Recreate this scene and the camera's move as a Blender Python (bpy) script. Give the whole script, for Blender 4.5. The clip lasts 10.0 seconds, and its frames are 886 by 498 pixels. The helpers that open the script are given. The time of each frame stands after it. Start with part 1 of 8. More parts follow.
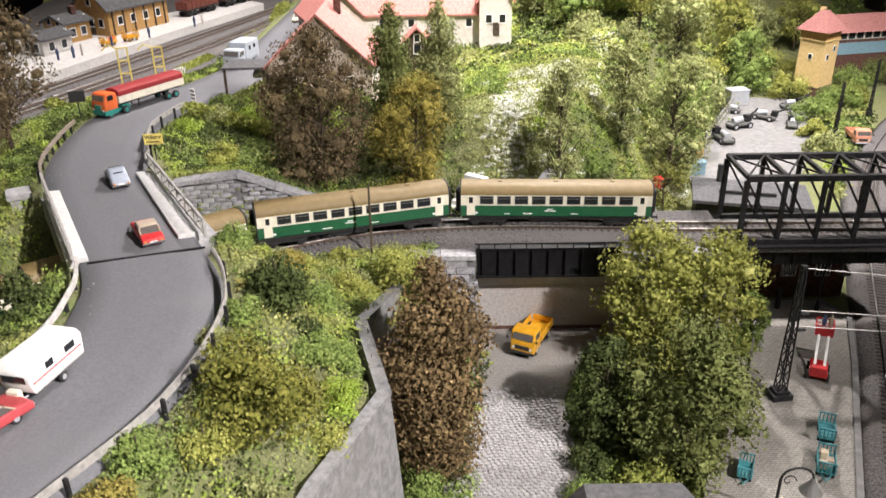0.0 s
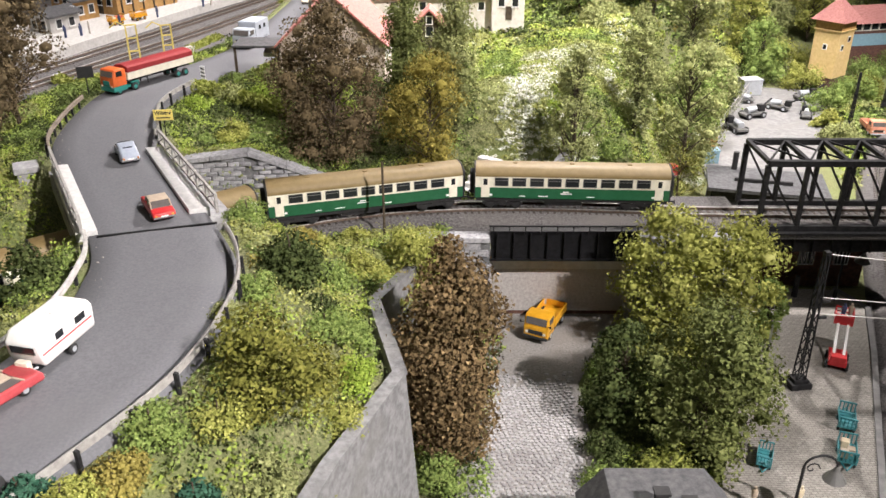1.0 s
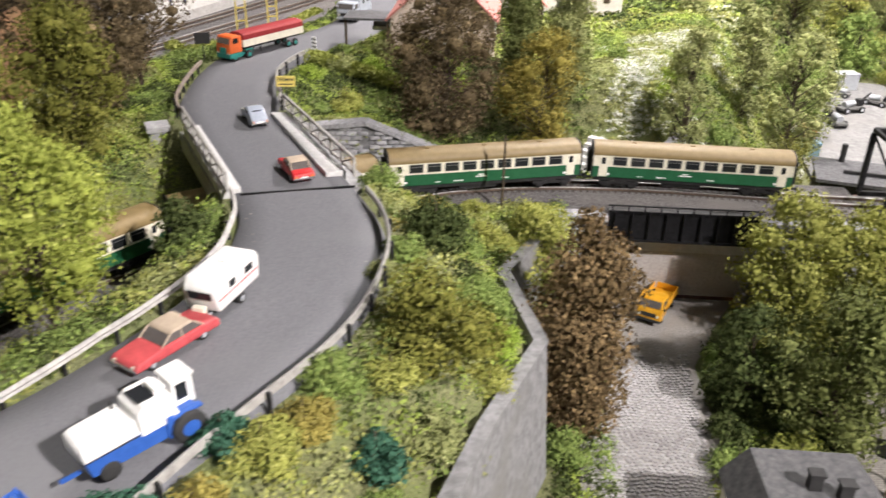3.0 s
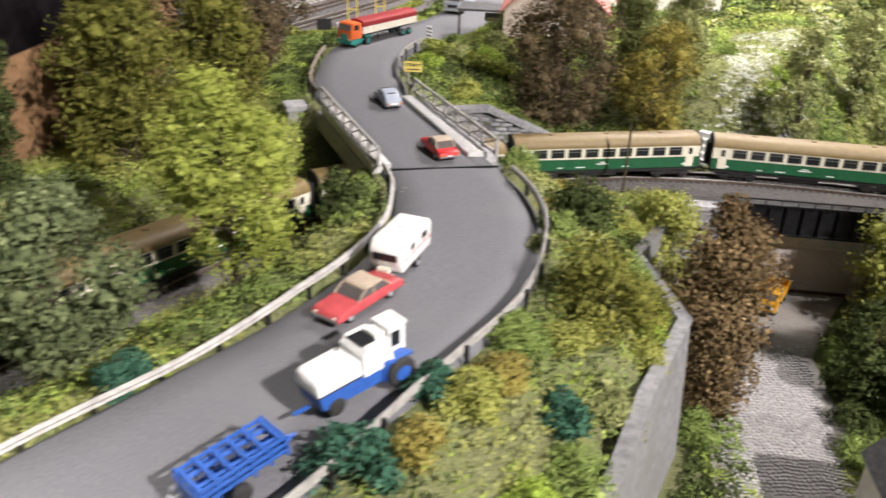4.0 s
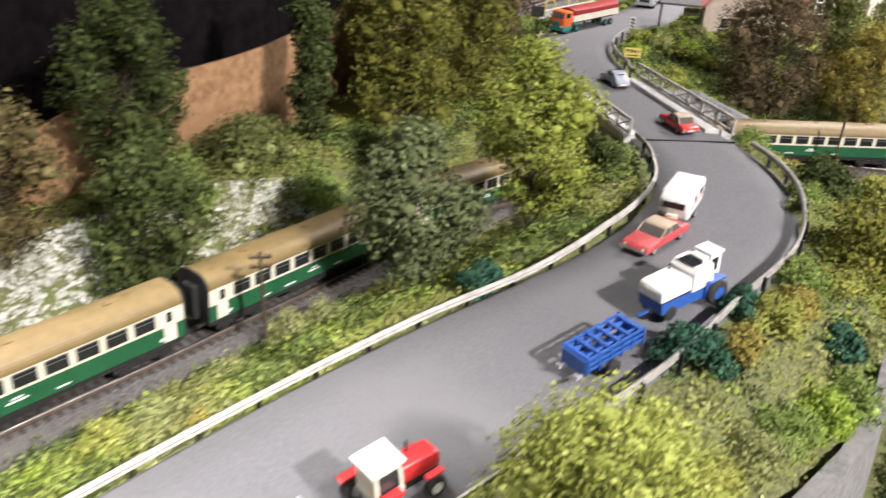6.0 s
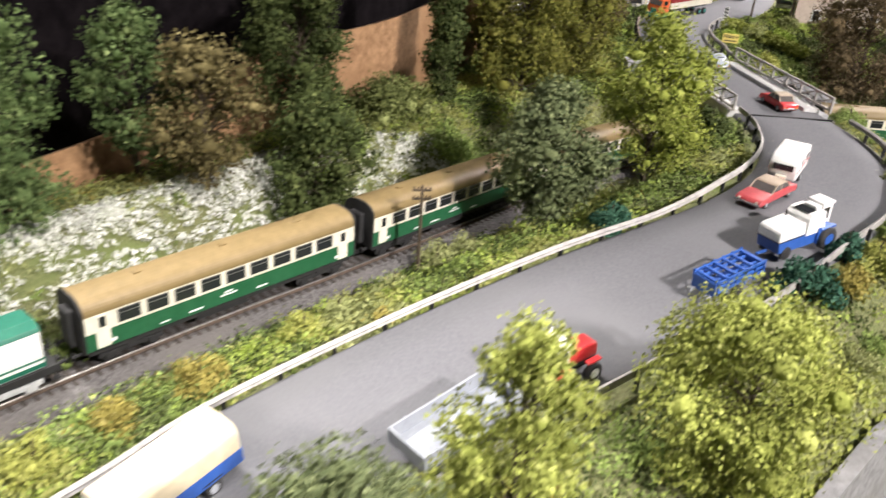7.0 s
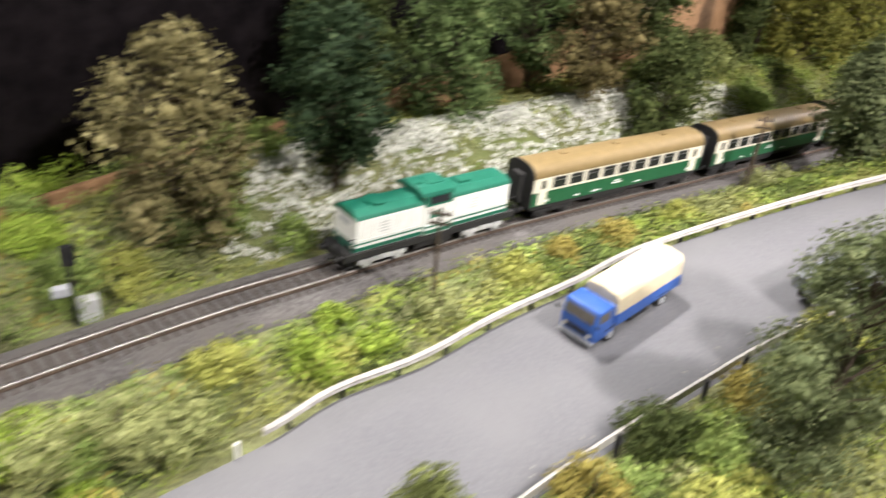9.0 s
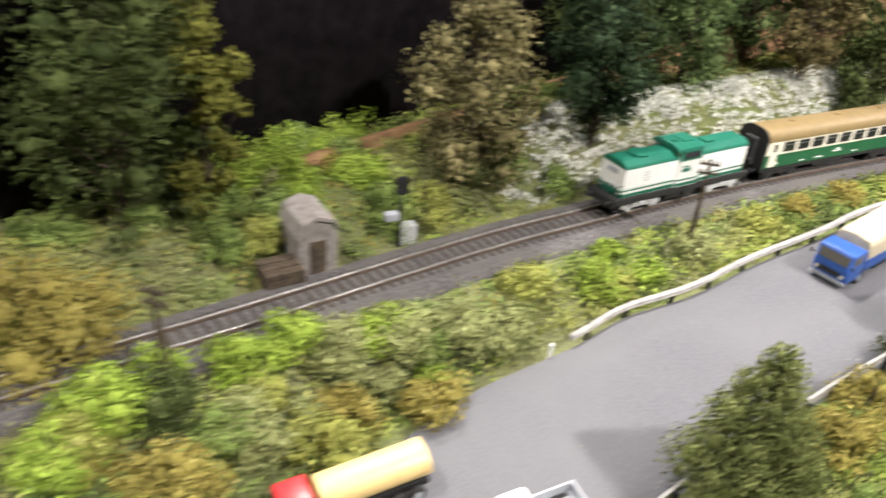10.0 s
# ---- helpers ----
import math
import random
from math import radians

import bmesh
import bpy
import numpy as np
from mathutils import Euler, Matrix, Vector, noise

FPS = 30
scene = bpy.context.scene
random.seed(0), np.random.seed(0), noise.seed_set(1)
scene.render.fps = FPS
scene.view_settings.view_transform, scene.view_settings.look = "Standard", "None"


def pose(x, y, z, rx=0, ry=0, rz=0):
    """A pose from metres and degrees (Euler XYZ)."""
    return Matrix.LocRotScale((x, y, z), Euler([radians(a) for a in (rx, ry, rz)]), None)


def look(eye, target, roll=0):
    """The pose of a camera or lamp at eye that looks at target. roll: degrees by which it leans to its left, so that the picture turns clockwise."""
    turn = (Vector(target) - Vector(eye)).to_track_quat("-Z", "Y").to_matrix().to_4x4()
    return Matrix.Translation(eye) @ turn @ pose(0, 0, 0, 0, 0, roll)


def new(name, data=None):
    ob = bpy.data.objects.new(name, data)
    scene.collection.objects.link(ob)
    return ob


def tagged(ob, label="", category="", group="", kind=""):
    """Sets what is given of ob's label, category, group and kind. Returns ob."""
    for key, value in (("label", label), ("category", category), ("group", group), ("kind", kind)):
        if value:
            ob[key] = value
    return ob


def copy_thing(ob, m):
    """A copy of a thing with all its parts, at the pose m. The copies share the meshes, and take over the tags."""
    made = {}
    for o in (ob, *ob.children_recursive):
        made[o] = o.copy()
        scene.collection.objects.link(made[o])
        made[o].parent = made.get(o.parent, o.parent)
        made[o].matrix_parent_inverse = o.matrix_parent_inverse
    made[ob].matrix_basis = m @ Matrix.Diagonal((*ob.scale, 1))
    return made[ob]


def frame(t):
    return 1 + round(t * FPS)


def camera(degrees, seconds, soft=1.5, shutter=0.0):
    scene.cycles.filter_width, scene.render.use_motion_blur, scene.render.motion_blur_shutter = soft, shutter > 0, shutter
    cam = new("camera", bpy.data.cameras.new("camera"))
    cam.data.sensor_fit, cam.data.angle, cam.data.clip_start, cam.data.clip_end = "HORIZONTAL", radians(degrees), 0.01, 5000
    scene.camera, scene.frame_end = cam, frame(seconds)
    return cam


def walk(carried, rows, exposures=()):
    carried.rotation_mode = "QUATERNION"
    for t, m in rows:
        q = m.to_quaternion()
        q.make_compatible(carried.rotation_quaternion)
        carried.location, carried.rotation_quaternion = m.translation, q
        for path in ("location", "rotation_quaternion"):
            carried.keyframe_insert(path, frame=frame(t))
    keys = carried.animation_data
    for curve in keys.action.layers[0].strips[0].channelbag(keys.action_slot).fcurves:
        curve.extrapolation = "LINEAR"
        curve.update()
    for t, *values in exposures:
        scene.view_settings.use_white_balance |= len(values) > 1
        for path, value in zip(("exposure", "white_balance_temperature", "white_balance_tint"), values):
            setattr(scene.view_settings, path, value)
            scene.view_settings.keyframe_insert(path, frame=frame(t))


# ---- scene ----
cam = camera(56.8, 10.0, soft=1.5, shutter=0.7)
METRES, EYE, TILT, LEAN, TURN = 0.90, 0.486, -26.0, 0.8, 0.0
ROWS = [
    (0.0, 0.0, 0.0, 0.0, 0.0, 0.0, -0.0),
    (0.5, -0.0054, 0.0115, -0.0079, -0.14, -0.59, -0.48),
    (1.0, -0.014, 0.0162, -0.0122, 0.09, -0.54, -0.85),
    (1.5, -0.0223, 0.0205, -0.0148, 0.26, -0.66, -1.06),
    (2.0, -0.0385, 0.0198, -0.0179, 0.92, -0.79, -1.93),
    (3.5, -0.1376, -0.001, -0.045, 4.48, -1.62, -4.43),
    (4.0, -0.183, -0.0245, -0.0596, 6.11, -1.65, -5.71),
    (4.5, -0.2272, -0.0505, -0.0721, 7.74, -1.9, -6.87),
    (5.0, -0.2605, -0.0766, -0.0812, 9.07, -2.12, -7.7),
    (5.5, -0.2898, -0.1107, -0.0971, 10.71, -2.3, -8.45),
    (7.0, -0.3596, -0.2598, -0.1771, 16.0, -3.66, -12.33),
    (7.5, -0.3773, -0.3019, -0.2027, 17.42, -3.9, -13.32),
    (8.0, -0.4061, -0.3553, -0.229, 19.32, -4.65, -14.75),
    (8.5, -0.4455, -0.416, -0.264, 22.19, -5.49, -16.5),
    (9.0, -0.4768, -0.4862, -0.3054, 25.32, -6.67, -18.1),
    (9.5, -0.5103, -0.5569, -0.3489, 28.94, -8.14, -19.49),
    (10.0, -0.5414, -0.6305, -0.3765, 32.32, -9.63, -19.7),
]
walk(cam, [(t, pose(0, 0, EYE, TILT, LEAN, TURN) @ pose(METRES * x, METRES * y, METRES * z, 90 + pitch, roll, yaw)) for t, x, y, z, yaw, pitch, roll in ROWS])

# ---- world and light: an exhibition hall, lit by ceiling spots and added fill lamps ----
world = bpy.data.worlds.new("hall")
scene.world = world
world.use_nodes = True
world.node_tree.nodes["Background"].inputs[0].default_value = (1.0, 0.93, 0.84, 1)
world.node_tree.nodes["Background"].inputs[1].default_value = 0.022


def spot(name, eye, target, watts, size, degrees, colour, blend=0.6):
    d = bpy.data.lights.new(name, "SPOT")
    d.energy, d.shadow_soft_size, d.spot_size, d.spot_blend, d.color = watts, size, radians(degrees), blend, colour
    ob = new(name, d)
    ob.matrix_world = look(eye, target)
    return ob


WARM = (0.985, 0.91, 0.88)
PALE = (0.985, 0.92, 0.875)
spot("key_or_fill_spot", (0.30, 1.80, 1.25), (0.16, 1.12, 0.15), 135, 0.03, 96, WARM, 0.8)
spot("key_or_fill_spot", (0.85, 0.25, 1.95), (0.36, 1.55, 0.15), 450, 0.05, 50, WARM, 0.9)
spot("key_or_fill_spot", (-1.40, 0.36, 1.95), (-0.57, -0.26, 0.1), 298, 0.025, 37, PALE, 0.8)
spot("key_or_fill_spot", (1.10, -0.60, 1.45), (-0.17, 0.38, 0.1), 402, 0.03, 40, WARM, 1.0)
spot("key_or_fill_spot", (0.55, -0.18, 1.55), (-0.73, -0.28, 0.10), 206, 0.02, 41, PALE, 1.0)
# unseen fill spots, added to brighten the bank, the station and the woods
spot("key_or_fill_spot", (-0.95, -1.25, 1.95), (-0.86, -0.36, 0.15), 165, 0.05, 40, PALE, 1.0)
spot("key_or_fill_spot", (-0.15, 1.05, 2.25), (-0.48, 1.50, 0.17), 150, 0.04, 44, WARM, 1.0)
spot("key_or_fill_spot", (0.70, 1.10, 2.25), (0.42, 1.62, 0.20), 150, 0.04, 40, WARM, 1.0)
# unseen area lamps, added as soft fill over the whole layout
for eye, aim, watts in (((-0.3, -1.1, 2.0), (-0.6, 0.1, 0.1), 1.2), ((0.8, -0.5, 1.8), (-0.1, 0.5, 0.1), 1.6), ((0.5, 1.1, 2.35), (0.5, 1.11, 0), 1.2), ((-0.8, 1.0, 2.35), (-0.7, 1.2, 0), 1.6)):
    d = bpy.data.lights.new("fill_panel", "AREA")
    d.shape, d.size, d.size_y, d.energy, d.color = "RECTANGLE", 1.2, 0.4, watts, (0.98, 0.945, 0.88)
    new("fill_panel", d).matrix_world = look(eye, aim)

# ---- materials ----


def nodes_of(name, rough=0.8, metal=0.0):
    m = bpy.data.materials.new(name)
    m.use_nodes = True
    nt = m.node_tree
    b = nt.nodes["Principled BSDF"]
    b.inputs["Roughness"].default_value = rough
    b.inputs["Metallic"].default_value = metal
    return m, nt, b


def add(nt, kind, **kw):
    n = nt.nodes.new(kind)
    for k, v in kw.items():
        n.inputs[k].default_value = v
    return n


def grain(name, a, b, scale, rough=0.85, bump=0.3, scale2=None, c=None, metal=0.0, depth=0.001, lo=0.35, hi=0.65):
    """Two colours mixed by noise at two scales, with a fine relief."""
    m, nt, bs = nodes_of(name, rough, metal)
    tex = add(nt, "ShaderNodeTexCoord")
    n1 = add(nt, "ShaderNodeTexNoise", Scale=scale, Detail=6.0, Roughness=0.65)
    nt.links.new(tex.outputs["Object"], n1.inputs["Vector"])
    r = nt.nodes.new("ShaderNodeValToRGB")
    r.color_ramp.elements[0].position, r.color_ramp.elements[1].position = lo, hi
    r.color_ramp.elements[0].color, r.color_ramp.elements[1].color = (*a, 1), (*b, 1)
    nt.links.new(n1.outputs["Fac"], r.inputs["Fac"])
    out = r.outputs["Color"]
    if c:
        n2 = add(nt, "ShaderNodeTexNoise", Scale=scale2 or scale / 12, Detail=4.0)
        nt.links.new(tex.outputs["Object"], n2.inputs["Vector"])
        mr = add(nt, "ShaderNodeMapRange")
        mr.inputs[1].default_value, mr.inputs[2].default_value = 0.48, 0.68
        nt.links.new(n2.outputs["Fac"], mr.inputs[0])
        mx = nt.nodes.new("ShaderNodeMixRGB")
        mx.inputs[2].default_value = (*c, 1)
        nt.links.new(mr.outputs[0], mx.inputs[0])
        nt.links.new(out, mx.inputs[1])
        out = mx.outputs[0]
    nt.links.new(out, bs.inputs["Base Color"])
    if bump:
        bp = add(nt, "ShaderNodeBump", Strength=bump, Distance=depth)
        nt.links.new(n1.outputs["Fac"], bp.inputs["Height"])
        nt.links.new(bp.outputs[0], bs.inputs["Normal"])
    return m


def paint(name, col, rough=0.45, metal=0.0, wear=0.12):
    """Model paint or moulded plastic: nearly plain, with faint mottling and dust."""
    d = tuple(v * (1 - wear) + 0.02 * wear for v in col)
    l = tuple(min(1, v * (1 + wear * 0.4) + 0.01) for v in col)
    return grain(name, d, l, 160, rough, 0.06, metal=metal, depth=0.0003)


def pieces(name, a, b, scale, rough=0.85, bump=0.4, metal=0.0, depth=0.0008):
    """Like grain, with each object a little lighter or darker than the next."""
    m = grain(name, a, b, scale, rough, bump, metal=metal, depth=depth)
    nt = m.node_tree
    bs = nt.nodes["Principled BSDF"]
    src = bs.inputs["Base Color"].links[0].from_socket
    info = nt.nodes.new("ShaderNodeObjectInfo")
    mr = add(nt, "ShaderNodeMapRange")
    mr.inputs[3].default_value, mr.inputs[4].default_value = 0.75, 1.18
    nt.links.new(info.outputs["Random"], mr.inputs[0])
    hs = nt.nodes.new("ShaderNodeHueSaturation")
    nt.links.new(mr.outputs[0], hs.inputs["Value"])
    nt.links.new(src, hs.inputs["Color"])
    nt.links.new(hs.outputs[0], bs.inputs["Base Color"])
    return m


def leafy(name, a, b, c=None, spread=0.35):
    """Foliage flock: each leaf its own shade between two colours, a few of a third."""
    m, nt, bs = nodes_of(name, 0.75)
    geo = nt.nodes.new("ShaderNodeNewGeometry")
    r = nt.nodes.new("ShaderNodeValToRGB")
    e = r.color_ramp.elements
    e[0].color, e[1].color = (*a, 1), (*b, 1)
    e[1].position = 0.9
    if c:
        k = e.new(0.99)
        k.color = (*c, 1)
    nt.links.new(geo.outputs["Random Per Island"], r.inputs["Fac"])
    tex = add(nt, "ShaderNodeTexCoord")
    n = add(nt, "ShaderNodeTexNoise", Scale=28.0, Detail=3.0)
    nt.links.new(tex.outputs["Object"], n.inputs["Vector"])
    mr = add(nt, "ShaderNodeMapRange")
    mr.inputs[1].default_value, mr.inputs[2].default_value = 0.3, 0.7
    mr.inputs[3].default_value, mr.inputs[4].default_value = 1 - spread, 1 + spread * 0.6
    nt.links.new(n.outputs["Fac"], mr.inputs[0])
    hs = nt.nodes.new("ShaderNodeHueSaturation")
    nt.links.new(mr.outputs[0], hs.inputs["Value"])
    nt.links.new(r.outputs[0], hs.inputs["Color"])
    nt.links.new(hs.outputs[0], bs.inputs["Base Color"])
    bs.inputs["Specular IOR Level"].default_value = 0.06
    return m


M_ASPHALT = grain("asphalt", (0.108, 0.110, 0.121), (0.146, 0.148, 0.161), 520, 0.9, 0.2, 7, (0.150, 0.152, 0.162), depth=0.0005)
M_SAND = grain("grey_sand", (0.17, 0.158, 0.15), (0.32, 0.305, 0.29), 420, 0.95, 0.5, 26, (0.24, 0.225, 0.21), lo=0.3, hi=0.6)
M_SOIL = grain("soil", (0.10, 0.11, 0.042), (0.25, 0.26, 0.12), 480, 0.95, 0.9, 22, (0.17, 0.21, 0.07), depth=0.003, lo=0.38, hi=0.62)
M_BALLAST = grain("ballast", (0.045, 0.042, 0.042), (0.17, 0.16, 0.16), 420, 0.95, 0.9, 16, (0.13, 0.12, 0.115), depth=0.002)
M_SLEEPER = pieces("sleeper", (0.03, 0.024, 0.02), (0.075, 0.06, 0.05), 300)
M_RAIL = grain("rail_steel", (0.26, 0.25, 0.24), (0.46, 0.45, 0.44), 220, 0.42, 0.05, metal=0.9)
M_RUST = grain("rusty_rail_web", (0.05, 0.036, 0.028), (0.13, 0.09, 0.065), 300, 0.8, 0.2)
M_STONE = pieces("grey_stone", (0.20, 0.20, 0.215), (0.40, 0.40, 0.42), 240)
M_MORTAR = grain("mortar", (0.10, 0.10, 0.105), (0.19, 0.19, 0.195), 300)
M_CONCRETE = grain("grey_cast_wall", (0.24, 0.24, 0.25), (0.40, 0.40, 0.41), 160, 0.85, 0.5, 18, (0.25, 0.25, 0.25), depth=0.0012)
M_CASTWALL = grain("pale_cast_wall", (0.15, 0.15, 0.156), (0.27, 0.27, 0.278), 150, 0.9, 0.6, 16, (0.19, 0.187, 0.182), depth=0.0014)
_n = M_CASTWALL.node_tree
_tc = add(_n, "ShaderNodeTexCoord")
_sp = _n.nodes.new("ShaderNodeSeparateXYZ")
_cb = _n.nodes.new("ShaderNodeCombineXYZ")
_n.links.new(_tc.outputs["Object"], _sp.inputs[0])
_n.links.new(_sp.outputs["Y"], _cb.inputs["X"])
_n.links.new(_sp.outputs["Z"], _cb.inputs["Y"])
_bk = add(_n, "ShaderNodeTexBrick", Scale=1.0)
_bk.inputs["Brick Width"].default_value, _bk.inputs["Row Height"].default_value, _bk.inputs["Mortar Size"].default_value = 0.014, 0.006, 0.0005
_n.links.new(_cb.outputs[0], _bk.inputs["Vector"])
_b2 = add(_n, "ShaderNodeBump", Strength=0.5, Distance=0.001)
_b2.invert = True
_bs = _n.nodes["Principled BSDF"]
_n.links.new(_bk.outputs["Fac"], _b2.inputs["Height"])
_n.links.new(_bs.inputs["Normal"].links[0].from_socket, _b2.inputs["Normal"])
_n.links.new(_b2.outputs[0], _bs.inputs["Normal"])
M_PAVE = grain("paved_forecourt", (0.225, 0.212, 0.195), (0.345, 0.328, 0.302), 260, 0.95, 0.3, 18, (0.265, 0.248, 0.228))
_n = M_PAVE.node_tree
_bk = add(_n, "ShaderNodeTexBrick", Scale=1.0)
_bk.inputs["Color1"].default_value, _bk.inputs["Color2"].default_value, _bk.inputs["Mortar"].default_value = (0.92, 0.92, 0.92, 1), (1.12, 1.11, 1.10, 1), (0.62, 0.61, 0.60, 1)
_bk.inputs["Brick Width"].default_value, _bk.inputs["Row Height"].default_value, _bk.inputs["Mortar Size"].default_value = 0.0052, 0.0026, 0.0003
_nz = add(_n, "ShaderNodeTexNoise", Scale=22.0)
_mx = _n.nodes.new("ShaderNodeMixRGB")
_mx.blend_type, _mx.inputs[0].default_value = "LINEAR_LIGHT", 0.004
_tc = add(_n, "ShaderNodeTexCoord")
_n.links.new(_tc.outputs["Object"], _mx.inputs[1])
_n.links.new(_tc.outputs["Object"], _nz.inputs["Vector"])
_n.links.new(_nz.outputs["Color"], _mx.inputs[2])
_n.links.new(_mx.outputs[0], _bk.inputs["Vector"])
_mu = _n.nodes.new("ShaderNodeMixRGB")
_mu.blend_type, _mu.inputs[0].default_value = "MULTIPLY", 1.0
_bs = _n.nodes["Principled BSDF"]
_n.links.new(_bs.inputs["Base Color"].links[0].from_socket, _mu.inputs[1])
_n.links.new(_bk.outputs["Color"], _mu.inputs[2])
_n.links.new(_mu.outputs[0], _bs.inputs["Base Color"])
M_SLAB = grain("pale_slab", (0.50, 0.50, 0.50), (0.62, 0.62, 0.61), 200, 0.8, 0.15)
M_COBBLE = pieces("cobble", (0.22, 0.215, 0.218), (0.37, 0.362, 0.366), 300)
M_BLACK = grain("black_girder_paint", (0.005, 0.005, 0.006), (0.014, 0.014, 0.016), 200, 0.55, 0.15)
M_DARK = grain("dark_grey_steel", (0.012, 0.012, 0.013), (0.032, 0.032, 0.034), 200, 0.6, 0.15)
M_GUARD = grain("pale_grey_guard_rail", (0.27, 0.262, 0.25), (0.45, 0.435, 0.415), 180, 0.6, 0.1)
M_BACK = grain("black_cloth", (0.006, 0.005, 0.006), (0.016, 0.013, 0.015), 60, 0.95, 0.2)
for _m, _v in ((M_BACK, 0.04), (M_BLACK, 0.18), (M_DARK, 0.2)):
    _m.node_tree.nodes["Principled BSDF"].inputs["Specular IOR Level"].default_value = _v
M_EARTH = grain("brown_painted_board", (0.185, 0.100, 0.045), (0.345, 0.200, 0.100), 110, 0.9, 0.5, 9, (0.255, 0.145, 0.070), depth=0.002)
M_ROOF_R = grain("pink_red_roof", (0.42, 0.15, 0.13), (0.58, 0.25, 0.22), 260, 0.8, 0.3)
M_ROOF_M = grain("maroon_tiles", (0.26, 0.105, 0.095), (0.40, 0.180, 0.165), 260, 0.85, 0.4)
M_ROOF_D = grain("dark_slate", (0.05, 0.05, 0.055), (0.11, 0.11, 0.115), 200, 0.8, 0.3)
M_PLASTER = grain("pale_plaster", (0.62, 0.58, 0.52), (0.78, 0.75, 0.69), 120, 0.9, 0.15)
M_YELLOWWALL = grain("yellow_plaster", (0.62, 0.44, 0.19), (0.74, 0.55, 0.27), 150, 0.9, 0.2)
M_OCHRE = grain("ochre_wood", (0.36, 0.20, 0.07), (0.50, 0.30, 0.11), 150, 0.8, 0.3)
M_BRICK = grain("dark_brick", (0.06, 0.03, 0.025), (0.15, 0.07, 0.05), 250, 0.9, 0.4)
M_BARK = grain("bark", (0.035, 0.025, 0.016), (0.10, 0.075, 0.05), 200, 0.9, 0.6)
M_GLASS, _nt, _b = nodes_of("dark_glazing", 0.12)
_b.inputs["Base Color"].default_value = (0.02, 0.022, 0.025, 1)
M_TYRE = paint("black_rubber", (0.018, 0.018, 0.019), 0.8)
M_WHITE = paint("white_plastic", (0.84, 0.84, 0.83), 0.4, wear=0.06)
M_RED = paint("red_plastic", (0.55, 0.025, 0.03), 0.35)
M_BLUE = paint("blue_plastic", (0.025, 0.10, 0.40), 0.4)
M_YELLOW = paint("amber_plastic", (0.72, 0.36, 0.015), 0.4)
M_TRAILER = paint("blue_grey_plastic", (0.27, 0.29, 0.325), 0.45)
M_GREY = paint("pale_grey_plastic", (0.40, 0.42, 0.455), 0.4)
M_SILVER = paint("grey_blue_paint", (0.34, 0.38, 0.46), 0.3)
M_BLUEGREY = paint("pale_blue_grey_plastic", (0.40, 0.44, 0.50), 0.45)
M_CREAM = paint("cream_canvas", (0.72, 0.62, 0.44), 0.7)
M_ORANGE = paint("orange_plastic", (0.72, 0.14, 0.03), 0.4)
M_TEAL = paint("teal_green_plastic", (0.02, 0.22, 0.19), 0.45)
M_GREEN = paint("rail_green", (0.010, 0.095, 0.038), 0.4)
M_LOCO = paint("loco_green", (0.004, 0.125, 0.078), 0.4)
M_TAN = paint("tan_roof", (0.205, 0.145, 0.058), 0.55)
M_IVORY = paint("ivory_paint", (0.76, 0.72, 0.60), 0.45)
M_CRIMSON = paint("crimson_tarpaulin", (0.26, 0.012, 0.016), 0.7)
L_GREEN = leafy("leaf_mid_green", (0.145, 0.208, 0.058), (0.262, 0.342, 0.096), (0.355, 0.420, 0.144))
L_DARK = leafy("leaf_dark_green", (0.040, 0.056, 0.019), (0.088, 0.112, 0.037), (0.140, 0.165, 0.060))
L_LIME = leafy("leaf_lime", (0.195, 0.225, 0.048), (0.345, 0.380, 0.098), (0.460, 0.480, 0.165))
L_BRIGHT = leafy("leaf_bright_lime", (0.195, 0.290, 0.040), (0.345, 0.455, 0.078), (0.460, 0.530, 0.130))
L_FOREST = leafy("leaf_forest_green", (0.068, 0.108, 0.038), (0.145, 0.202, 0.076), (0.225, 0.285, 0.115))
L_YELL = leafy("leaf_yellow_green", (0.237, 0.256, 0.062), (0.400, 0.413, 0.110), (0.525, 0.525, 0.180))
L_OLIVE = leafy("leaf_olive_brown", (0.105, 0.110, 0.024), (0.225, 0.226, 0.050), (0.320, 0.305, 0.085))
L_BROWN = leafy("leaf_red_brown", (0.085, 0.065, 0.038), (0.17, 0.130, 0.072), (0.27, 0.20, 0.11))
L_RUST = leafy("leaf_rust_brown", (0.105, 0.074, 0.038), (0.215, 0.150, 0.076), (0.33, 0.235, 0.12))
L_GREYG = leafy("leaf_grey_green", (0.200, 0.225, 0.090), (0.338, 0.362, 0.150), (0.463, 0.488, 0.230))
L_BLUEG = leafy("leaf_blue_green", (0.028, 0.085, 0.055), (0.062, 0.145, 0.095), (0.09, 0.19, 0.12))
L_AUTUMN = leafy("leaf_golden_olive", (0.18, 0.155, 0.035), (0.34, 0.29, 0.07), (0.45, 0.38, 0.11))
L_KHAKI = leafy("leaf_khaki_brown", (0.072, 0.060, 0.025), (0.155, 0.130, 0.056), (0.25, 0.21, 0.095))
L_MOSS = leafy("leaf_moss_green", (0.098, 0.118, 0.038), (0.198, 0.226, 0.077), (0.288, 0.324, 0.125))
L_SAGE = leafy("leaf_sage_green", (0.086, 0.110, 0.052), (0.182, 0.215, 0.100), (0.270, 0.308, 0.155))
L_TAN = leafy("leaf_tan_olive", (0.125, 0.110, 0.050), (0.265, 0.235, 0.110), (0.36, 0.32, 0.17))
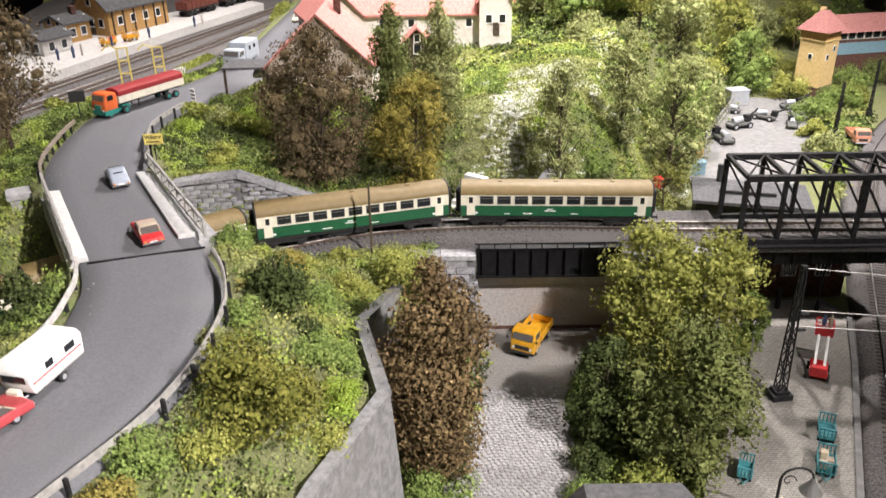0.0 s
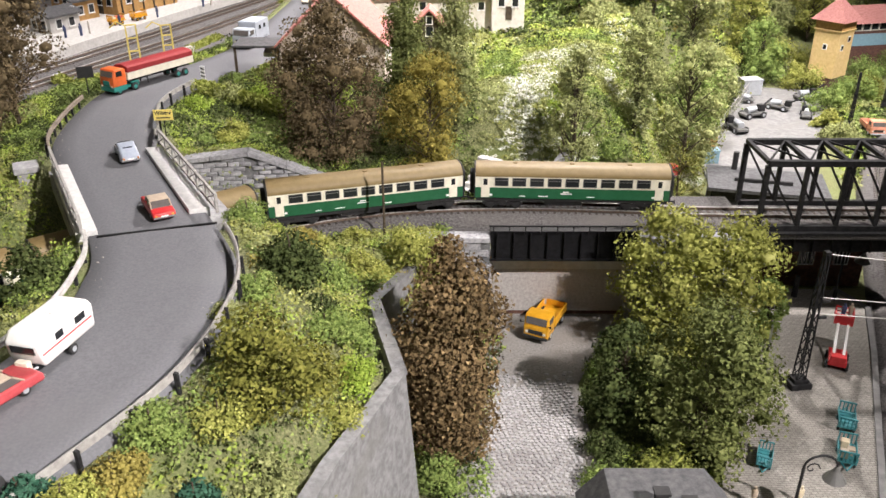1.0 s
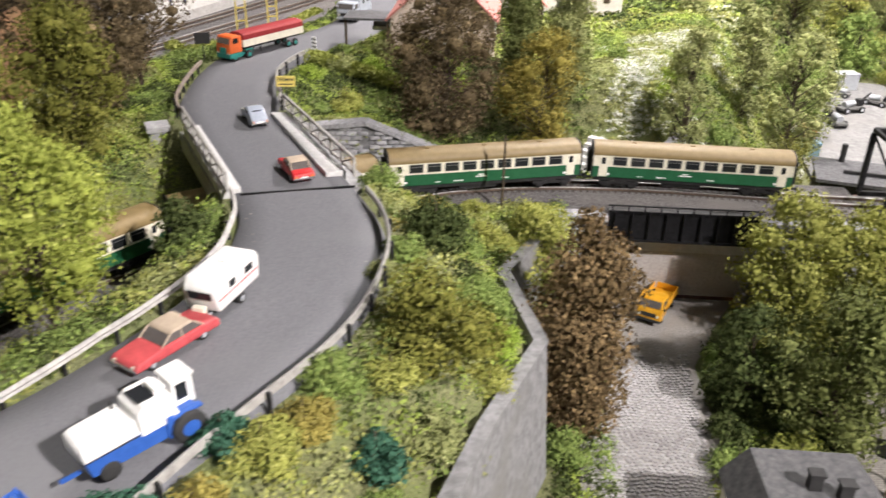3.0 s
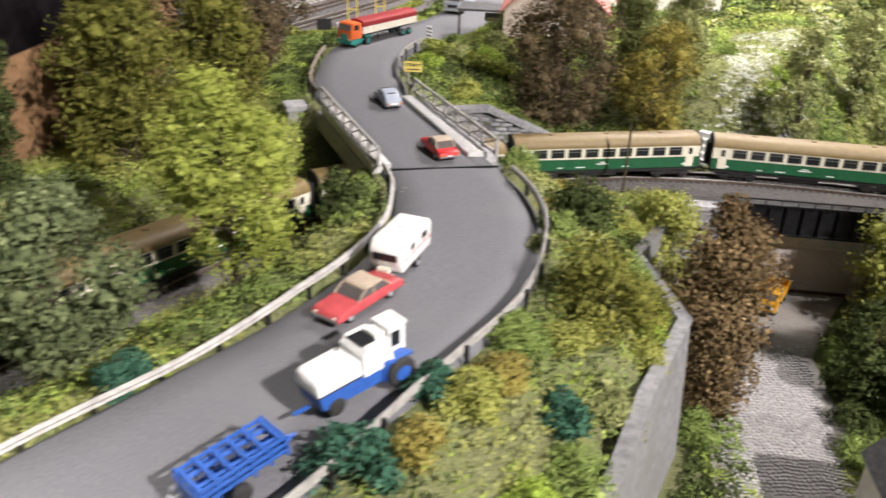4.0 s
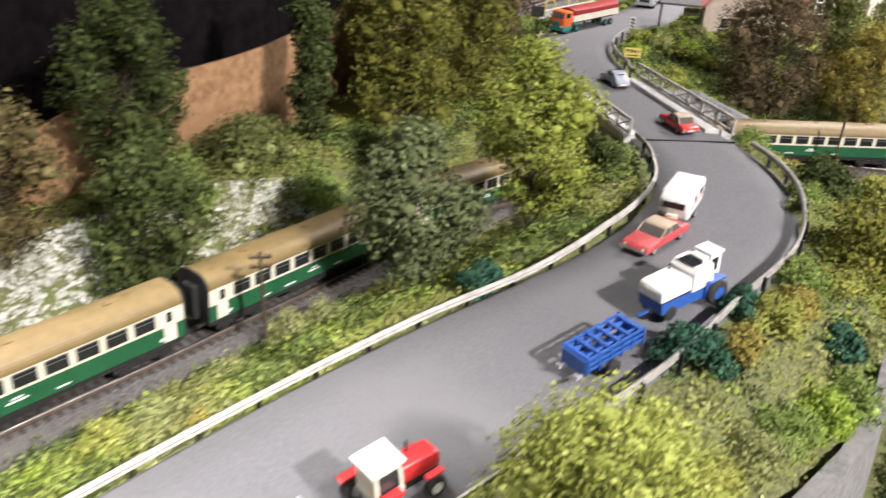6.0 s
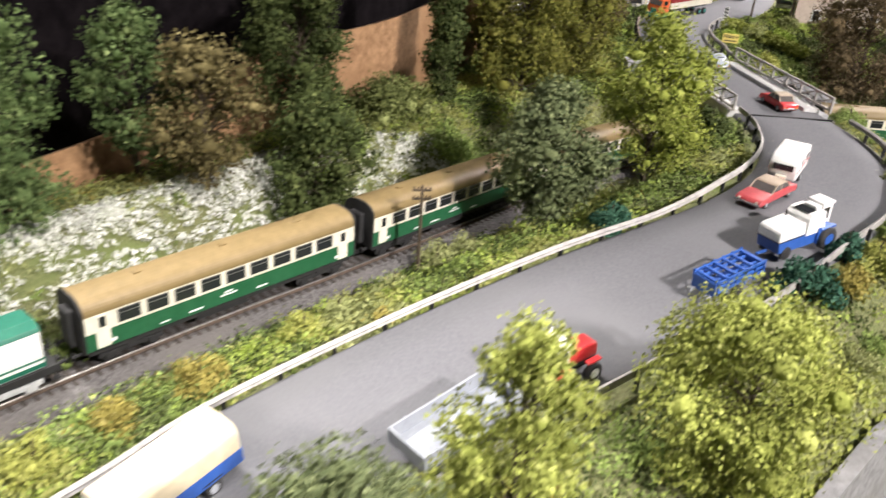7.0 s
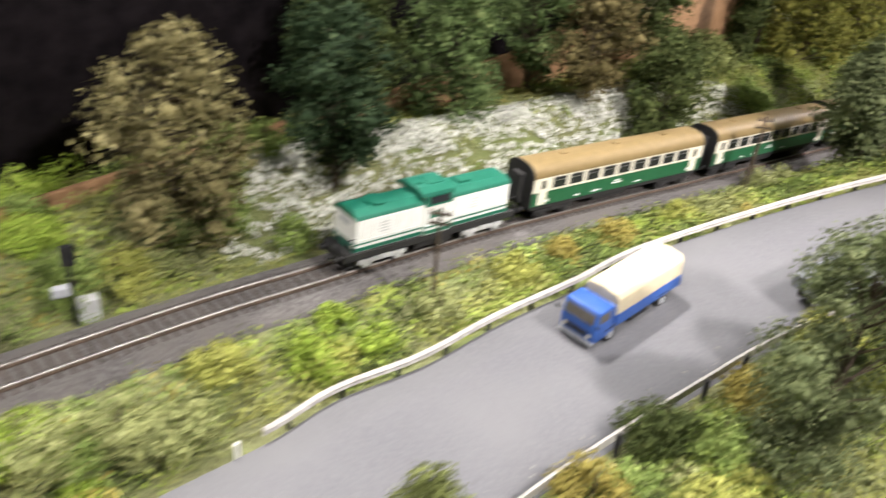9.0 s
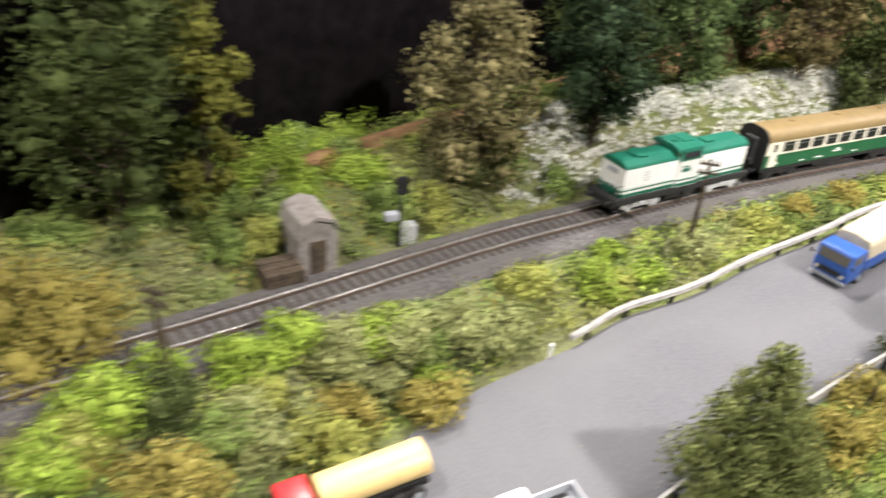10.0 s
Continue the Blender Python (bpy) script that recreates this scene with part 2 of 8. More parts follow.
L_CITRON = leafy("leaf_citron_green", (0.205, 0.245, 0.046), (0.355, 0.405, 0.086), (0.470, 0.500, 0.140))
L_FIR = leafy("leaf_deep_green", (0.017, 0.032, 0.016), (0.040, 0.064, 0.030), (0.07, 0.10, 0.048))
L_OCHRE = leafy("leaf_ochre", (0.235, 0.20, 0.05), (0.355, 0.305, 0.085), (0.43, 0.38, 0.14))
L_TURF = leafy("leaf_fresh_turf", (0.245, 0.325, 0.062), (0.345, 0.440, 0.096), (0.430, 0.500, 0.140), 0.25)
L_GRASS = leafy("leaf_dry_grass", (0.237, 0.256, 0.075), (0.344, 0.356, 0.115), (0.413, 0.425, 0.150), 0.25)
L_BLOOM = leafy("white_blossom", (0.46, 0.49, 0.38), (0.80, 0.80, 0.76), (0.88, 0.88, 0.85), 0.12)

# ---- mesh tools ----


def mesh_np(name, verts, faces, material):
    """A mesh from arrays; faces is (n, 3) or (n, 4)."""
    verts, faces = np.asarray(verts, np.float32), np.asarray(faces, np.int32)
    me = bpy.data.meshes.new(name)
    n, k = faces.shape
    me.vertices.add(len(verts))
    me.vertices.foreach_set("co", verts.ravel())
    me.loops.add(n * k)
    me.loops.foreach_set("vertex_index", faces.ravel())
    me.polygons.add(n)
    me.polygons.foreach_set("loop_start", np.arange(0, n * k, k, dtype=np.int32))
    me.update(calc_edges=True)
    me.validate()
    me.materials.append(material)
    return me


class B:
    """Collects simple shapes into one bmesh."""

    def __init__(self):
        self.bm = bmesh.new()

    def box(self, c, s, rz=0.0, rx=0.0, ry=0.0, bevel=0.0, taper=(1, 1), shift=(0, 0)):
        m = pose(*c, rx, ry, rz)
        x, y, z = s[0] / 2, s[1] / 2, s[2] / 2
        co = []
        for k in (-1, 1):
            tx, ty = (taper if k > 0 else (1, 1))
            ox, oy = (shift if k > 0 else (0, 0))
            for i, j in ((-1, -1), (1, -1), (1, 1), (-1, 1)):
                co.append(m @ Vector((i * x * tx + ox, j * y * ty + oy, k * z)))
        v = [self.bm.verts.new(p) for p in co]
        fs = [self.bm.faces.new([v[i] for i in q]) for q in ((3, 2, 1, 0), (4, 5, 6, 7), (0, 1, 5, 4), (1, 2, 6, 5), (2, 3, 7, 6), (3, 0, 4, 7))]
        if bevel:
            bmesh.ops.bevel(self.bm, geom=list({e for f in fs for e in f.edges}), offset=bevel, segments=2, affect="EDGES", profile=0.6)
        return self

    def cyl(self, a, b, r, r2=None, n=8, caps=True):
        a, b = Vector(a), Vector(b)
        d = (b - a).normalized()
        u = d.orthogonal().normalized()
        w = d.cross(u)
        rings = []
        for p, rr in ((a, r), (b, r if r2 is None else r2)):
            rings.append([self.bm.verts.new(p + (u * math.cos(t) + w * math.sin(t)) * rr) for t in (2 * math.pi * i / n for i in range(n))])
        for i in range(n):
            self.bm.faces.new((rings[0][i], rings[0][(i + 1) % n], rings[1][(i + 1) % n], rings[1][i]))
        if caps:
            self.bm.faces.new(rings[0][::-1])
            self.bm.faces.new(rings[1])
        return self

    def tube(self, pts, r, n=6, r2=None):
        rings = []
        pts = [Vector(p) for p in pts]
        for i, p in enumerate(pts):
            d = (pts[min(i + 1, len(pts) - 1)] - pts[max(i - 1, 0)]).normalized()
            u = d.cross(Vector((0, 0, 1)))
            u = (u if u.length > 0.05 else d.cross(Vector((1, 0, 0)))).normalized()
            w = u.cross(d)
            rr = r if r2 is None else r + (r2 - r) * i / (len(pts) - 1)
            rings.append([self.bm.verts.new(p + (u * math.cos(t) + w * math.sin(t)) * rr) for t in (2 * math.pi * k / n for k in range(n))])
        for a, b in zip(rings, rings[1:]):
            for k in range(n):
                self.bm.faces.new((a[k], a[(k + 1) % n], b[(k + 1) % n], b[k]))
        self.bm.faces.new(rings[0][::-1])
        self.bm.faces.new(rings[-1])
        return self

    def prism(self, outline, axis, a, b, bevel=0.0):
        """An outline of (u, v) swept along x (u = y, v = z), y (u = x, v = z) or z (u = x, v = y)."""
        def put(u, v, w):
            return {"x": (w, u, v), "y": (u, w, v), "z": (u, v, w)}[axis]
        r0 = [self.bm.verts.new(put(u, v, a)) for u, v in outline]
        r1 = [self.bm.verts.new(put(u, v, b)) for u, v in outline]
        n = len(outline)
        fs = [self.bm.faces.new((r0[i], r0[(i + 1) % n], r1[(i + 1) % n], r1[i])) for i in range(n)]
        fs += [self.bm.faces.new(r0[::-1]), self.bm.faces.new(r1)]
        bmesh.ops.recalc_face_normals(self.bm, faces=fs)
        if bevel:
            bmesh.ops.bevel(self.bm, geom=list({e for f in fs for e in f.edges}), offset=bevel, segments=2, affect="EDGES", profile=0.6)
        return self

    def quad(self, *p):
        self.bm.faces.new([self.bm.verts.new(q) for q in p])
        return self

    def mesh(self, name, material, smooth=False):
        bmesh.ops.recalc_face_normals(self.bm, faces=self.bm.faces)
        me = bpy.data.meshes.new(name)
        self.bm.to_mesh(me)
        self.bm.free()
        me.materials.append(material)
        if smooth:
            me.shade_smooth()
        return me


def part(name, b, material, parent=None, label="", smooth=False):
    """Links a shape as one mesh object under a thing or a part."""
    me = b.mesh(name, material, smooth) if isinstance(b, B) else b
    ob = new(name, me)
    if parent:
        ob.parent = parent
    if label:
        ob["label"] = label
    return ob


def thing(name, m, label, category, group="", kind=""):
    ob = new(name)
    ob.empty_display_size = 0.01
    ob.matrix_world = m
    return tagged(ob, label, category, group, kind)


def sized(m, k):
    return m @ Matrix.Scale(k, 4)


# ---- plan: the road, the railway and the ground ----
ROAD_L = [(-0.690, -0.46), (-0.695, -0.39), (-0.685, -0.33), (-0.657, -0.26), (-0.644, -0.214), (-0.617, -0.165), (-0.596, -0.107), (-0.568, -0.045), (-0.541, 0.02), (-0.469, 0.134), (-0.401, 0.227),
          (-0.337, 0.303), (-0.295, 0.383), (-0.274, 0.453), (-0.274, 0.510), (-0.294, 0.578), (-0.385, 0.735), (-0.420, 0.80), (-0.436, 0.87), (-0.444, 0.94), (-0.442, 1.01), (-0.412, 1.09), (-0.365, 1.17), (-0.335, 1.30), (-0.325, 1.60), (-0.32, 1.9)]
ROAD_R = [(-0.585, -0.46), (-0.567, -0.39), (-0.553, -0.33), (-0.528, -0.26), (-0.513, -0.215), (-0.493, -0.165), (-0.467, -0.105), (-0.439, -0.045), (-0.399, 0.02), (-0.317, 0.132), (-0.254, 0.219),
          (-0.202, 0.318), (-0.170, 0.39), (-0.159, 0.464), (-0.165, 0.530), (-0.198, 0.606), (-0.305, 0.789), (-0.322, 0.84), (-0.338, 0.882), (-0.348, 0.94), (-0.340, 1.00), (-0.318, 1.06), (-0.282, 1.14), (-0.255, 1.30), (-0.245, 1.60), (-0.24, 1.9)]
RAIL = [(0.95, 0.800), (0.30, 0.812), (0.19, 0.820), (0.07, 0.827), (-0.03, 0.822), (-0.105, 0.807), (-0.175, 0.778), (-0.27, 0.715), (-0.355, 0.645), (-0.424, 0.555), (-0.468, 0.460),
        (-0.510, 0.354), (-0.562, 0.228), (-0.610, 0.125), (-0.669, -0.010), (-0.714, -0.128), (-0.752, -0.225), (-0.813, -0.413), (-0.87, -0.58), (-0.93, -0.75)]
RAIL_Z = 0.115


def rail_z(y):
    return np.interp(y, [-0.1, 0.25, 0.6], [0.143, 0.134, RAIL_Z])


def smooth(pts, n=8):
    """A Catmull-Rom curve through the points, n steps a span."""
    p = [np.array(q, float) for q in pts]
    p = [2 * p[0] - p[1]] + p + [2 * p[-1] - p[-2]]
    out = []
    for i in range(1, len(p) - 2):
        for k in range(n):
            t = k / n
            out.append(0.5 * (2 * p[i] + (p[i + 1] - p[i - 1]) * t + (2 * p[i - 1] - 5 * p[i] + 4 * p[i + 1] - p[i + 2]) * t * t + (3 * p[i] - p[i - 1] + p[i + 2] - 3 * p[i + 1]) * t ** 3))
    out.append(p[-2])
    return np.array(out)


def road_z(x, y):
    s = np.hypot(np.asarray(x) + 0.22, np.asarray(y) - 0.36)
    return np.where(np.asarray(y) > 0.36, 0.19, 0.19 - 0.11 * np.maximum(0, s - 0.08))


RL, RR, RAILS = smooth(ROAD_L), smooth(ROAD_R), smooth(RAIL)
RM = (RL + RR) / 2
RM_Z = road_z(RM[:, 0], RM[:, 1])


def near(P, line, values):
    """The distance of each point to a line, and the line's value there."""
    best, val = np.full(len(P), 9.0), np.zeros(len(P))
    for a, b, va, vb in zip(line[:-1], line[1:], values[:-1], values[1:]):
        d = b - a
        t = np.clip(((P - a) @ d) / max(d @ d, 1e-12), 0, 1)
        q = np.hypot(*(P - a - t[:, None] * d).T)
        k = q < best
        best[k], val[k] = q[k], (va + t * (vb - va))[k]
    return best, val


def inside(P, poly):
    x, y = P.T
    r = np.zeros(len(P), bool)
    for (x1, y1), (x2, y2) in zip(poly, poly[1:] + poly[:1]):
        if y1 != y2:
            r ^= ((y1 > y) != (y2 > y)) & (x < (x2 - x1) * (y - y1) / (y2 - y1) + x1)
    return r


# the low ground: street, goods yard and platforms
LOW = [(-0.465, -0.9), (-0.326, -0.10), (-0.224, 0.115), (-0.192, 0.18), (-0.148, 0.25), (-0.119, 0.31), (-0.094, 0.397), (-0.057, 0.498), (-0.085, 0.61), (-0.025, 0.76), (0.03, 0.87), (0.032, 0.945), (0.182, 0.945), (0.21, 0.90), (0.32, 0.90), (0.33, 1.05), (0.42, 1.35), (0.58, 1.62), (0.75, 1.9), (0.9, 2.2), (1.8, 2.4), (1.8, -0.9)]
LOW_EDGE = [(-0.45, -0.9), (-0.322, -0.10), (-0.220, 0.115), (-0.188, 0.18), (-0.144, 0.25), (-0.115, 0.31), (-0.090, 0.397), (-0.053, 0.498), (-0.081, 0.61), (-0.02, 0.76)] + LOW[10:]
WALL_TOP = [((-0.318, -0.10), 0.120), ((-0.216, 0.115), 0.128), ((-0.184, 0.18), 0.130), ((-0.140, 0.25), 0.130), ((-0.111, 0.31), 0.130), ((-0.086, 0.397), 0.128), ((-0.049, 0.498), 0.124), ((-0.077, 0.61), 0.119), ((-0.02, 0.76), 0.105)]
BANK = [((-0.43, 0.76), 0.17), ((-0.53, 0.63), 0.165), ((-0.60, 0.45), 0.180), ((-0.665, 0.25), 0.185), ((-0.73, 0.06), 0.190), ((-0.80, -0.10), 0.190), ((-0.87, -0.28), 0.165), ((-0.97, -0.55), 0.152)]
HILL = [((-0.26, 1.09), 0.195), ((-0.10, 1.02), 0.19), ((0.0, 1.02), 0.185), ((0.12, 1.12), 0.185), ((0.24, 1.40), 0.19), ((0.40, 1.75), 0.2)]
HILLTOP = [((-1.2, 2.3), 0.20), ((0.1, 2.3), 0.27), ((0.75, 2.5), 0.28)]
FOOT = [((-0.31, 0.825), 0.105), ((-0.24, 0.832), 0.105), ((-0.12, 0.850), 0.105)]
CREST = [((-0.33, 0.87), 0.165), ((-0.295, 0.862), 0.160), ((-0.231, 0.868), 0.164), ((-0.12, 0.880), 0.120), ((-0.04, 0.890), 0.108), ((0.03, 0.905), 0.09)]
STATION = [((-0.62, 1.15), 0.165), ((-0.5, 1.5), 0.165), ((-0.6, 2.0), 0.165)]


def ground_z(P):
    P = np.asarray(P, float)
    w, s = np.zeros(len(P)), np.zeros(len(P))

    def pull(d, v, k=1.0, p=2.2):
        nonlocal w, s
        g = k / (np.maximum(d, 0) + 0.004) ** p
        w, s = w + g, s + g * v
    left_d, left_v = near(P, RL, RM_Z)
    right_d, right_v = near(P, RR, RM_Z)
    mid_d, mid_v = near(P, RM, RM_Z)
    on_road = inside(P, [tuple(q) for q in RL] + [tuple(q) for q in RR[::-1]])
    edge = np.where(on_road, 0, np.minimum(left_d, right_d))
    on_bridge = (P[:, 1] > 0.61) & (P[:, 1] < 0.74) & (P[:, 0] < -0.2)
    pull(np.where(on_bridge, 0.3, edge - 0.012), mid_v - 0.004)
    rail_d, rail_v = near(P, RAILS[16:], rail_z(RAILS[16:, 1]))
    rd = np.where(P[:, 0] > 0.03, 9, rail_d - 0.034)
    pull(rd, rail_v - 0.0085)
    for line in (WALL_TOP, BANK, HILL, FOOT, CREST, STATION, HILLTOP):
        d, v = near(P, np.array([q for q, _ in line]), np.array([v for _, v in line]))
        pull(d - 0.006, v, 0.8)
    low = inside(P, LOW)
    ld, _ = near(P, np.array(LOW + LOW[:1]), np.zeros(len(LOW) + 1))
    high_side = (P[:, 1] > 0.89)
    pull(np.where(high_side, ld, 9), 0, 0.45)
    z = s / w
    z = np.where(rd <= 0, rail_v - 0.0085, z)
    z = np.where(edge - 0.012 <= 0, np.where(on_bridge, z, mid_v - 0.004), z)
    yard = inside(P, [(-0.95, 1.10), (-0.47, 1.09), (-0.37, 1.27), (-0.35, 1.5), (-0.34, 2.2), (-0.95, 2.3)])
    z = np.where(yard, np.minimum(z, 0.160), z)
    return np.where(low, -0.002, z)


gx, gy = np.arange(-1.25, 1.60, 0.009), np.arange(-0.9, 2.45, 0.009)
XX, YY = np.meshgrid(gx, gy)
GP = np.stack([XX.ravel(), YY.ravel()], 1)
GZ = ground_z(GP)
FIELDS = {"z": GZ, "left": near(GP, RL, RM_Z)[0], "right": near(GP, RR, RM_Z)[0], "rail": near(GP, RAILS, np.zeros(len(RAILS)))[0]}
FIELDS = {k: v.reshape(XX.shape) for k, v in FIELDS.items()}


def field(name, P):
    """A plan field looked up between its grid points."""
    P = np.asarray(P, float)
    u, v = np.clip((P[:, 0] - gx[0]) / 0.009, 0, len(gx) - 1.001), np.clip((P[:, 1] - gy[0]) / 0.009, 0, len(gy) - 1.001)
    i, j = u.astype(int), v.astype(int)
    a, b, g = u - i, v - j, FIELDS[name]
    return (g[j, i] * (1 - a) + g[j, i + 1] * a) * (1 - b) + (g[j + 1, i] * (1 - a) + g[j + 1, i + 1] * a) * b


def ground_at(x, y):
    return float(field("z", [[x, y]])[0])


bump_z = np.array([noise.noise((x * 30, y * 30, 0)) + 0.5 * noise.noise((x * 75, y * 75, 3)) for x, y in GP]) * 0.0028
flat = (GZ < 0.0) | (near(GP, RM, RM_Z)[0] < 0.085) | (FIELDS["rail"].ravel() < 0.05)
GZ = GZ + np.where(flat, 0, bump_z)
nx, ny = len(gx), len(gy)
ii = (np.arange(ny - 1)[:, None] * nx + np.arange(nx - 1)).ravel()
ground = new("ground", mesh_np("ground", np.c_[GP, GZ], np.stack([ii, ii + 1, ii + nx + 1, ii + nx], 1), M_SOIL))
tagged(ground, "brown and green modelled soil of the layout", "ground", kind="structure")
ground.data.shade_smooth()

# ---- road ----
rv = []
for a, b, z in zip(RL, RR, RM_Z):
    for t in (0, 0.02, 0.25, 0.5, 0.75, 0.98, 1):
        p = a + (b - a) * t
        rv.append((p[0], p[1], z + (0.0012 * (1 - (2 * t - 1) ** 2)) - (0.004 if t in (0, 1) else 0)))
k = np.arange(len(RL) - 1)
rf = np.concatenate([np.stack([k * 7 + j, k * 7 + j + 1, k * 7 + j + 8, k * 7 + j + 7], 1) for j in range(6)])
road = tagged(new("road", mesh_np("road", rv, rf, M_ASPHALT)), "worn grey asphalt country road with two lanes", "road", kind="structure")
road.data.shade_smooth()
part("expansion_joint", B().box((-0.246, 0.600, 0.1912), (0.092, 0.0022, 0.0012), 17), M_BLACK, road, "dark joint across the road")

GRIT = random.Random(17)
gv, gf = [], []
for k in range(260):
    i = GRIT.randrange(8, len(RL) - 30)
    t = GRIT.choice((GRIT.uniform(0.03, 0.97), GRIT.uniform(0.02, 0.12), GRIT.uniform(0.88, 0.98)))
    c = RL[i] + (RR[i] - RL[i]) * t + np.array([GRIT.uniform(-0.008, 0.008), GRIT.uniform(-0.008, 0.008)])
    z, r = float(road_z(c[0], c[1])) + 0.0004, GRIT.uniform(0.0003, 0.0011)
    o = len(gv)
    gv += [(c[0] + r * GRIT.uniform(0.7, 1.5) * math.cos(a), c[1] + r * GRIT.uniform(0.7, 1.5) * math.sin(a), z) for a in (0.3, 1.6, 2.9, 4.0, 5.3)] + [(c[0], c[1], z + r * 0.9)]
    gf += [(o + j, o + (j + 1) % 5, o + 5) for j in range(5)]
grit = part("grit", mesh_np("grit", gv, gf, M_SAND), None, road, "pale and dark crumbs lying on the asphalt")
tagged(grit, kind="stuff")


def along(line, step):
    """Points and headings at even steps along a plan line."""
    d = np.r_[0, np.cumsum(np.hypot(*np.diff(line, axis=0).T))]
    at = np.arange(step / 2, d[-1], step)
    x, y = np.interp(at, d, line[:, 0]), np.interp(at, d, line[:, 1])
    x2, y2 = np.interp(at + 1e-3, d, line[:, 0]), np.interp(at + 1e-3, d, line[:, 1])
    return np.c_[x, y, np.arctan2(y2 - y, x2 - x)]


M_OLDWOOD = grain("weathered_wood", (0.10, 0.08, 0.06), (0.24, 0.20, 0.16), 220, 0.9, 0.4)


def guard_rail(line, label, gap, out, mat=None):
    """Posts of short box section with one pale crash barrier along the road side."""
    z = road_z(line[:, 0], line[:, 1])
    g = thing("guard_rail", pose(line[0][0], line[0][1], float(z[0])), label, "guard rail")
    inv = g.matrix_world.inverted()
    rows = []
    nrm = np.gradient(line, axis=0)
    nrm = np.c_[-nrm[:, 1], nrm[:, 0]] / np.hypot(*nrm.T)[:, None]
    prof = [(-0.0009, 0.0068), (0.0007, 0.0081), (-0.0002, 0.0095), (0.0007, 0.0109), (-0.0009, 0.0122), (-0.0018, 0.0122), (-0.0018, 0.0068)]
    bm = B()
    prev = None
    for p, n, zz in zip(line, nrm, z):
        ring = [bm.bm.verts.new(inv @ Vector((p[0] + n[0] * u * out, p[1] + n[1] * u * out, zz + v))) for u, v in prof]
        if prev:
            for i in range(len(prof)):
                bm.bm.faces.new((prev[i], prev[(i + 1) % len(prof)], ring[(i + 1) % len(prof)], ring[i]))
        prev = ring
    part("barrier", bm, mat or M_GUARD, g)
    me = B().box((0, 0, 0.0038), (0.0022, 0.0026, 0.0150), bevel=0.0003).mesh("post", M_DARK)
    for x, y, a in along(line, gap):
        zz = float(road_z(x, y))
        o = new("post", me)
        o.parent = g
        o.matrix_local = inv @ Matrix.Translation((x - math.sin(a) * -0.003 * out, y + math.cos(a) * -0.003 * out, zz)) @ pose(0, 0, 0, 0, 0, math.degrees(a))
    return g


def stretch(line, a, b):
    """The part of a plan line between two values of y."""
    return line[(line[:, 1] > a) & (line[:, 1] < b)]


guard_rail(stretch(RL, -0.262, 0.585), "pale grey steel guard rail along the outer road edge", 0.036, -1)
guard_rail(stretch(RR, -0.43, 0.605), "pale grey steel guard rail above the green slope", 0.036, 1)
guard_rail(stretch(RR, 0.80, 1.02), "pale grey steel guard rail at the road bend", 0.036, 1)
guard_rail(stretch(RL, 0.76, 0.95), "weathered wooden guard rail beside the dark trees", 0.024, -1, M_OLDWOOD)


# ---- road bridge over the railway ----
def lattice(a, b, z, name_label):
    """A pale lattice parapet between two plan points."""
    a, b = Vector((*a, z)), Vector((*b, z))
    d = (b - a)
    n = 7
    g = thing("bridge_parapet", pose(a.x, a.y, z), name_label, "parapet")
    L, ang = d.length, math.degrees(math.atan2(d.y, d.x))
    R = pose(0, 0, 0, 0, 0, ang)
    for zz in (0.003, 0.016):
        o = part("rail_bar", B().box((L / 2, 0, zz), (L, 0.0022, 0.002)), M_GUARD, g)
        o.matrix_local = R
    for i in range(n + 1):
        o = part("upright", B().box((L * i / n, 0, 0.0085), (0.002, 0.0024, 0.017)), M_GUARD, g)
        o.matrix_local = R
    for i in range(n):
        for s in (0, 1):
            x0, x1 = L * (i + s) / n, L * (i + 1 - s) / n
            o = part("brace", B().cyl((x0, 0, 0.0035), (x1, 0, 0.0155), 0.0007, n=5), M_GUARD, g)
            o.matrix_local = R


lattice((-0.306, 0.796), (-0.205, 0.628), 0.194, "pale lattice parapet of the road bridge")
lattice((-0.392, 0.742), (-0.300, 0.584), 0.194, "pale lattice parapet on the far road side")
for q, lab in ((((-0.391, 0.735), (-0.376, 0.739), (-0.291, 0.592), (-0.306, 0.586)), "pale concrete footway slab along the bridge"), (((-0.318, 0.786), (-0.303, 0.790), (-0.214, 0.638), (-0.230, 0.632)), "pale concrete footway slab beside the parapet")):
    b = B()
    b.prism(list(q), "z", 0.186, 0.1945, bevel=0.0006)
    tagged(part("footway", b, M_SLAB), lab, "footway", kind="structure")
b = B()
b.prism([(-0.398, 0.742), (-0.300, 0.574), (-0.190, 0.632), (-0.294, 0.80)], "z", 0.166, 0.1855)
tagged(part("bridge_deck", b, M_CONCRETE), "grey concrete deck of the road bridge over the railway", "bridge deck", kind="structure")


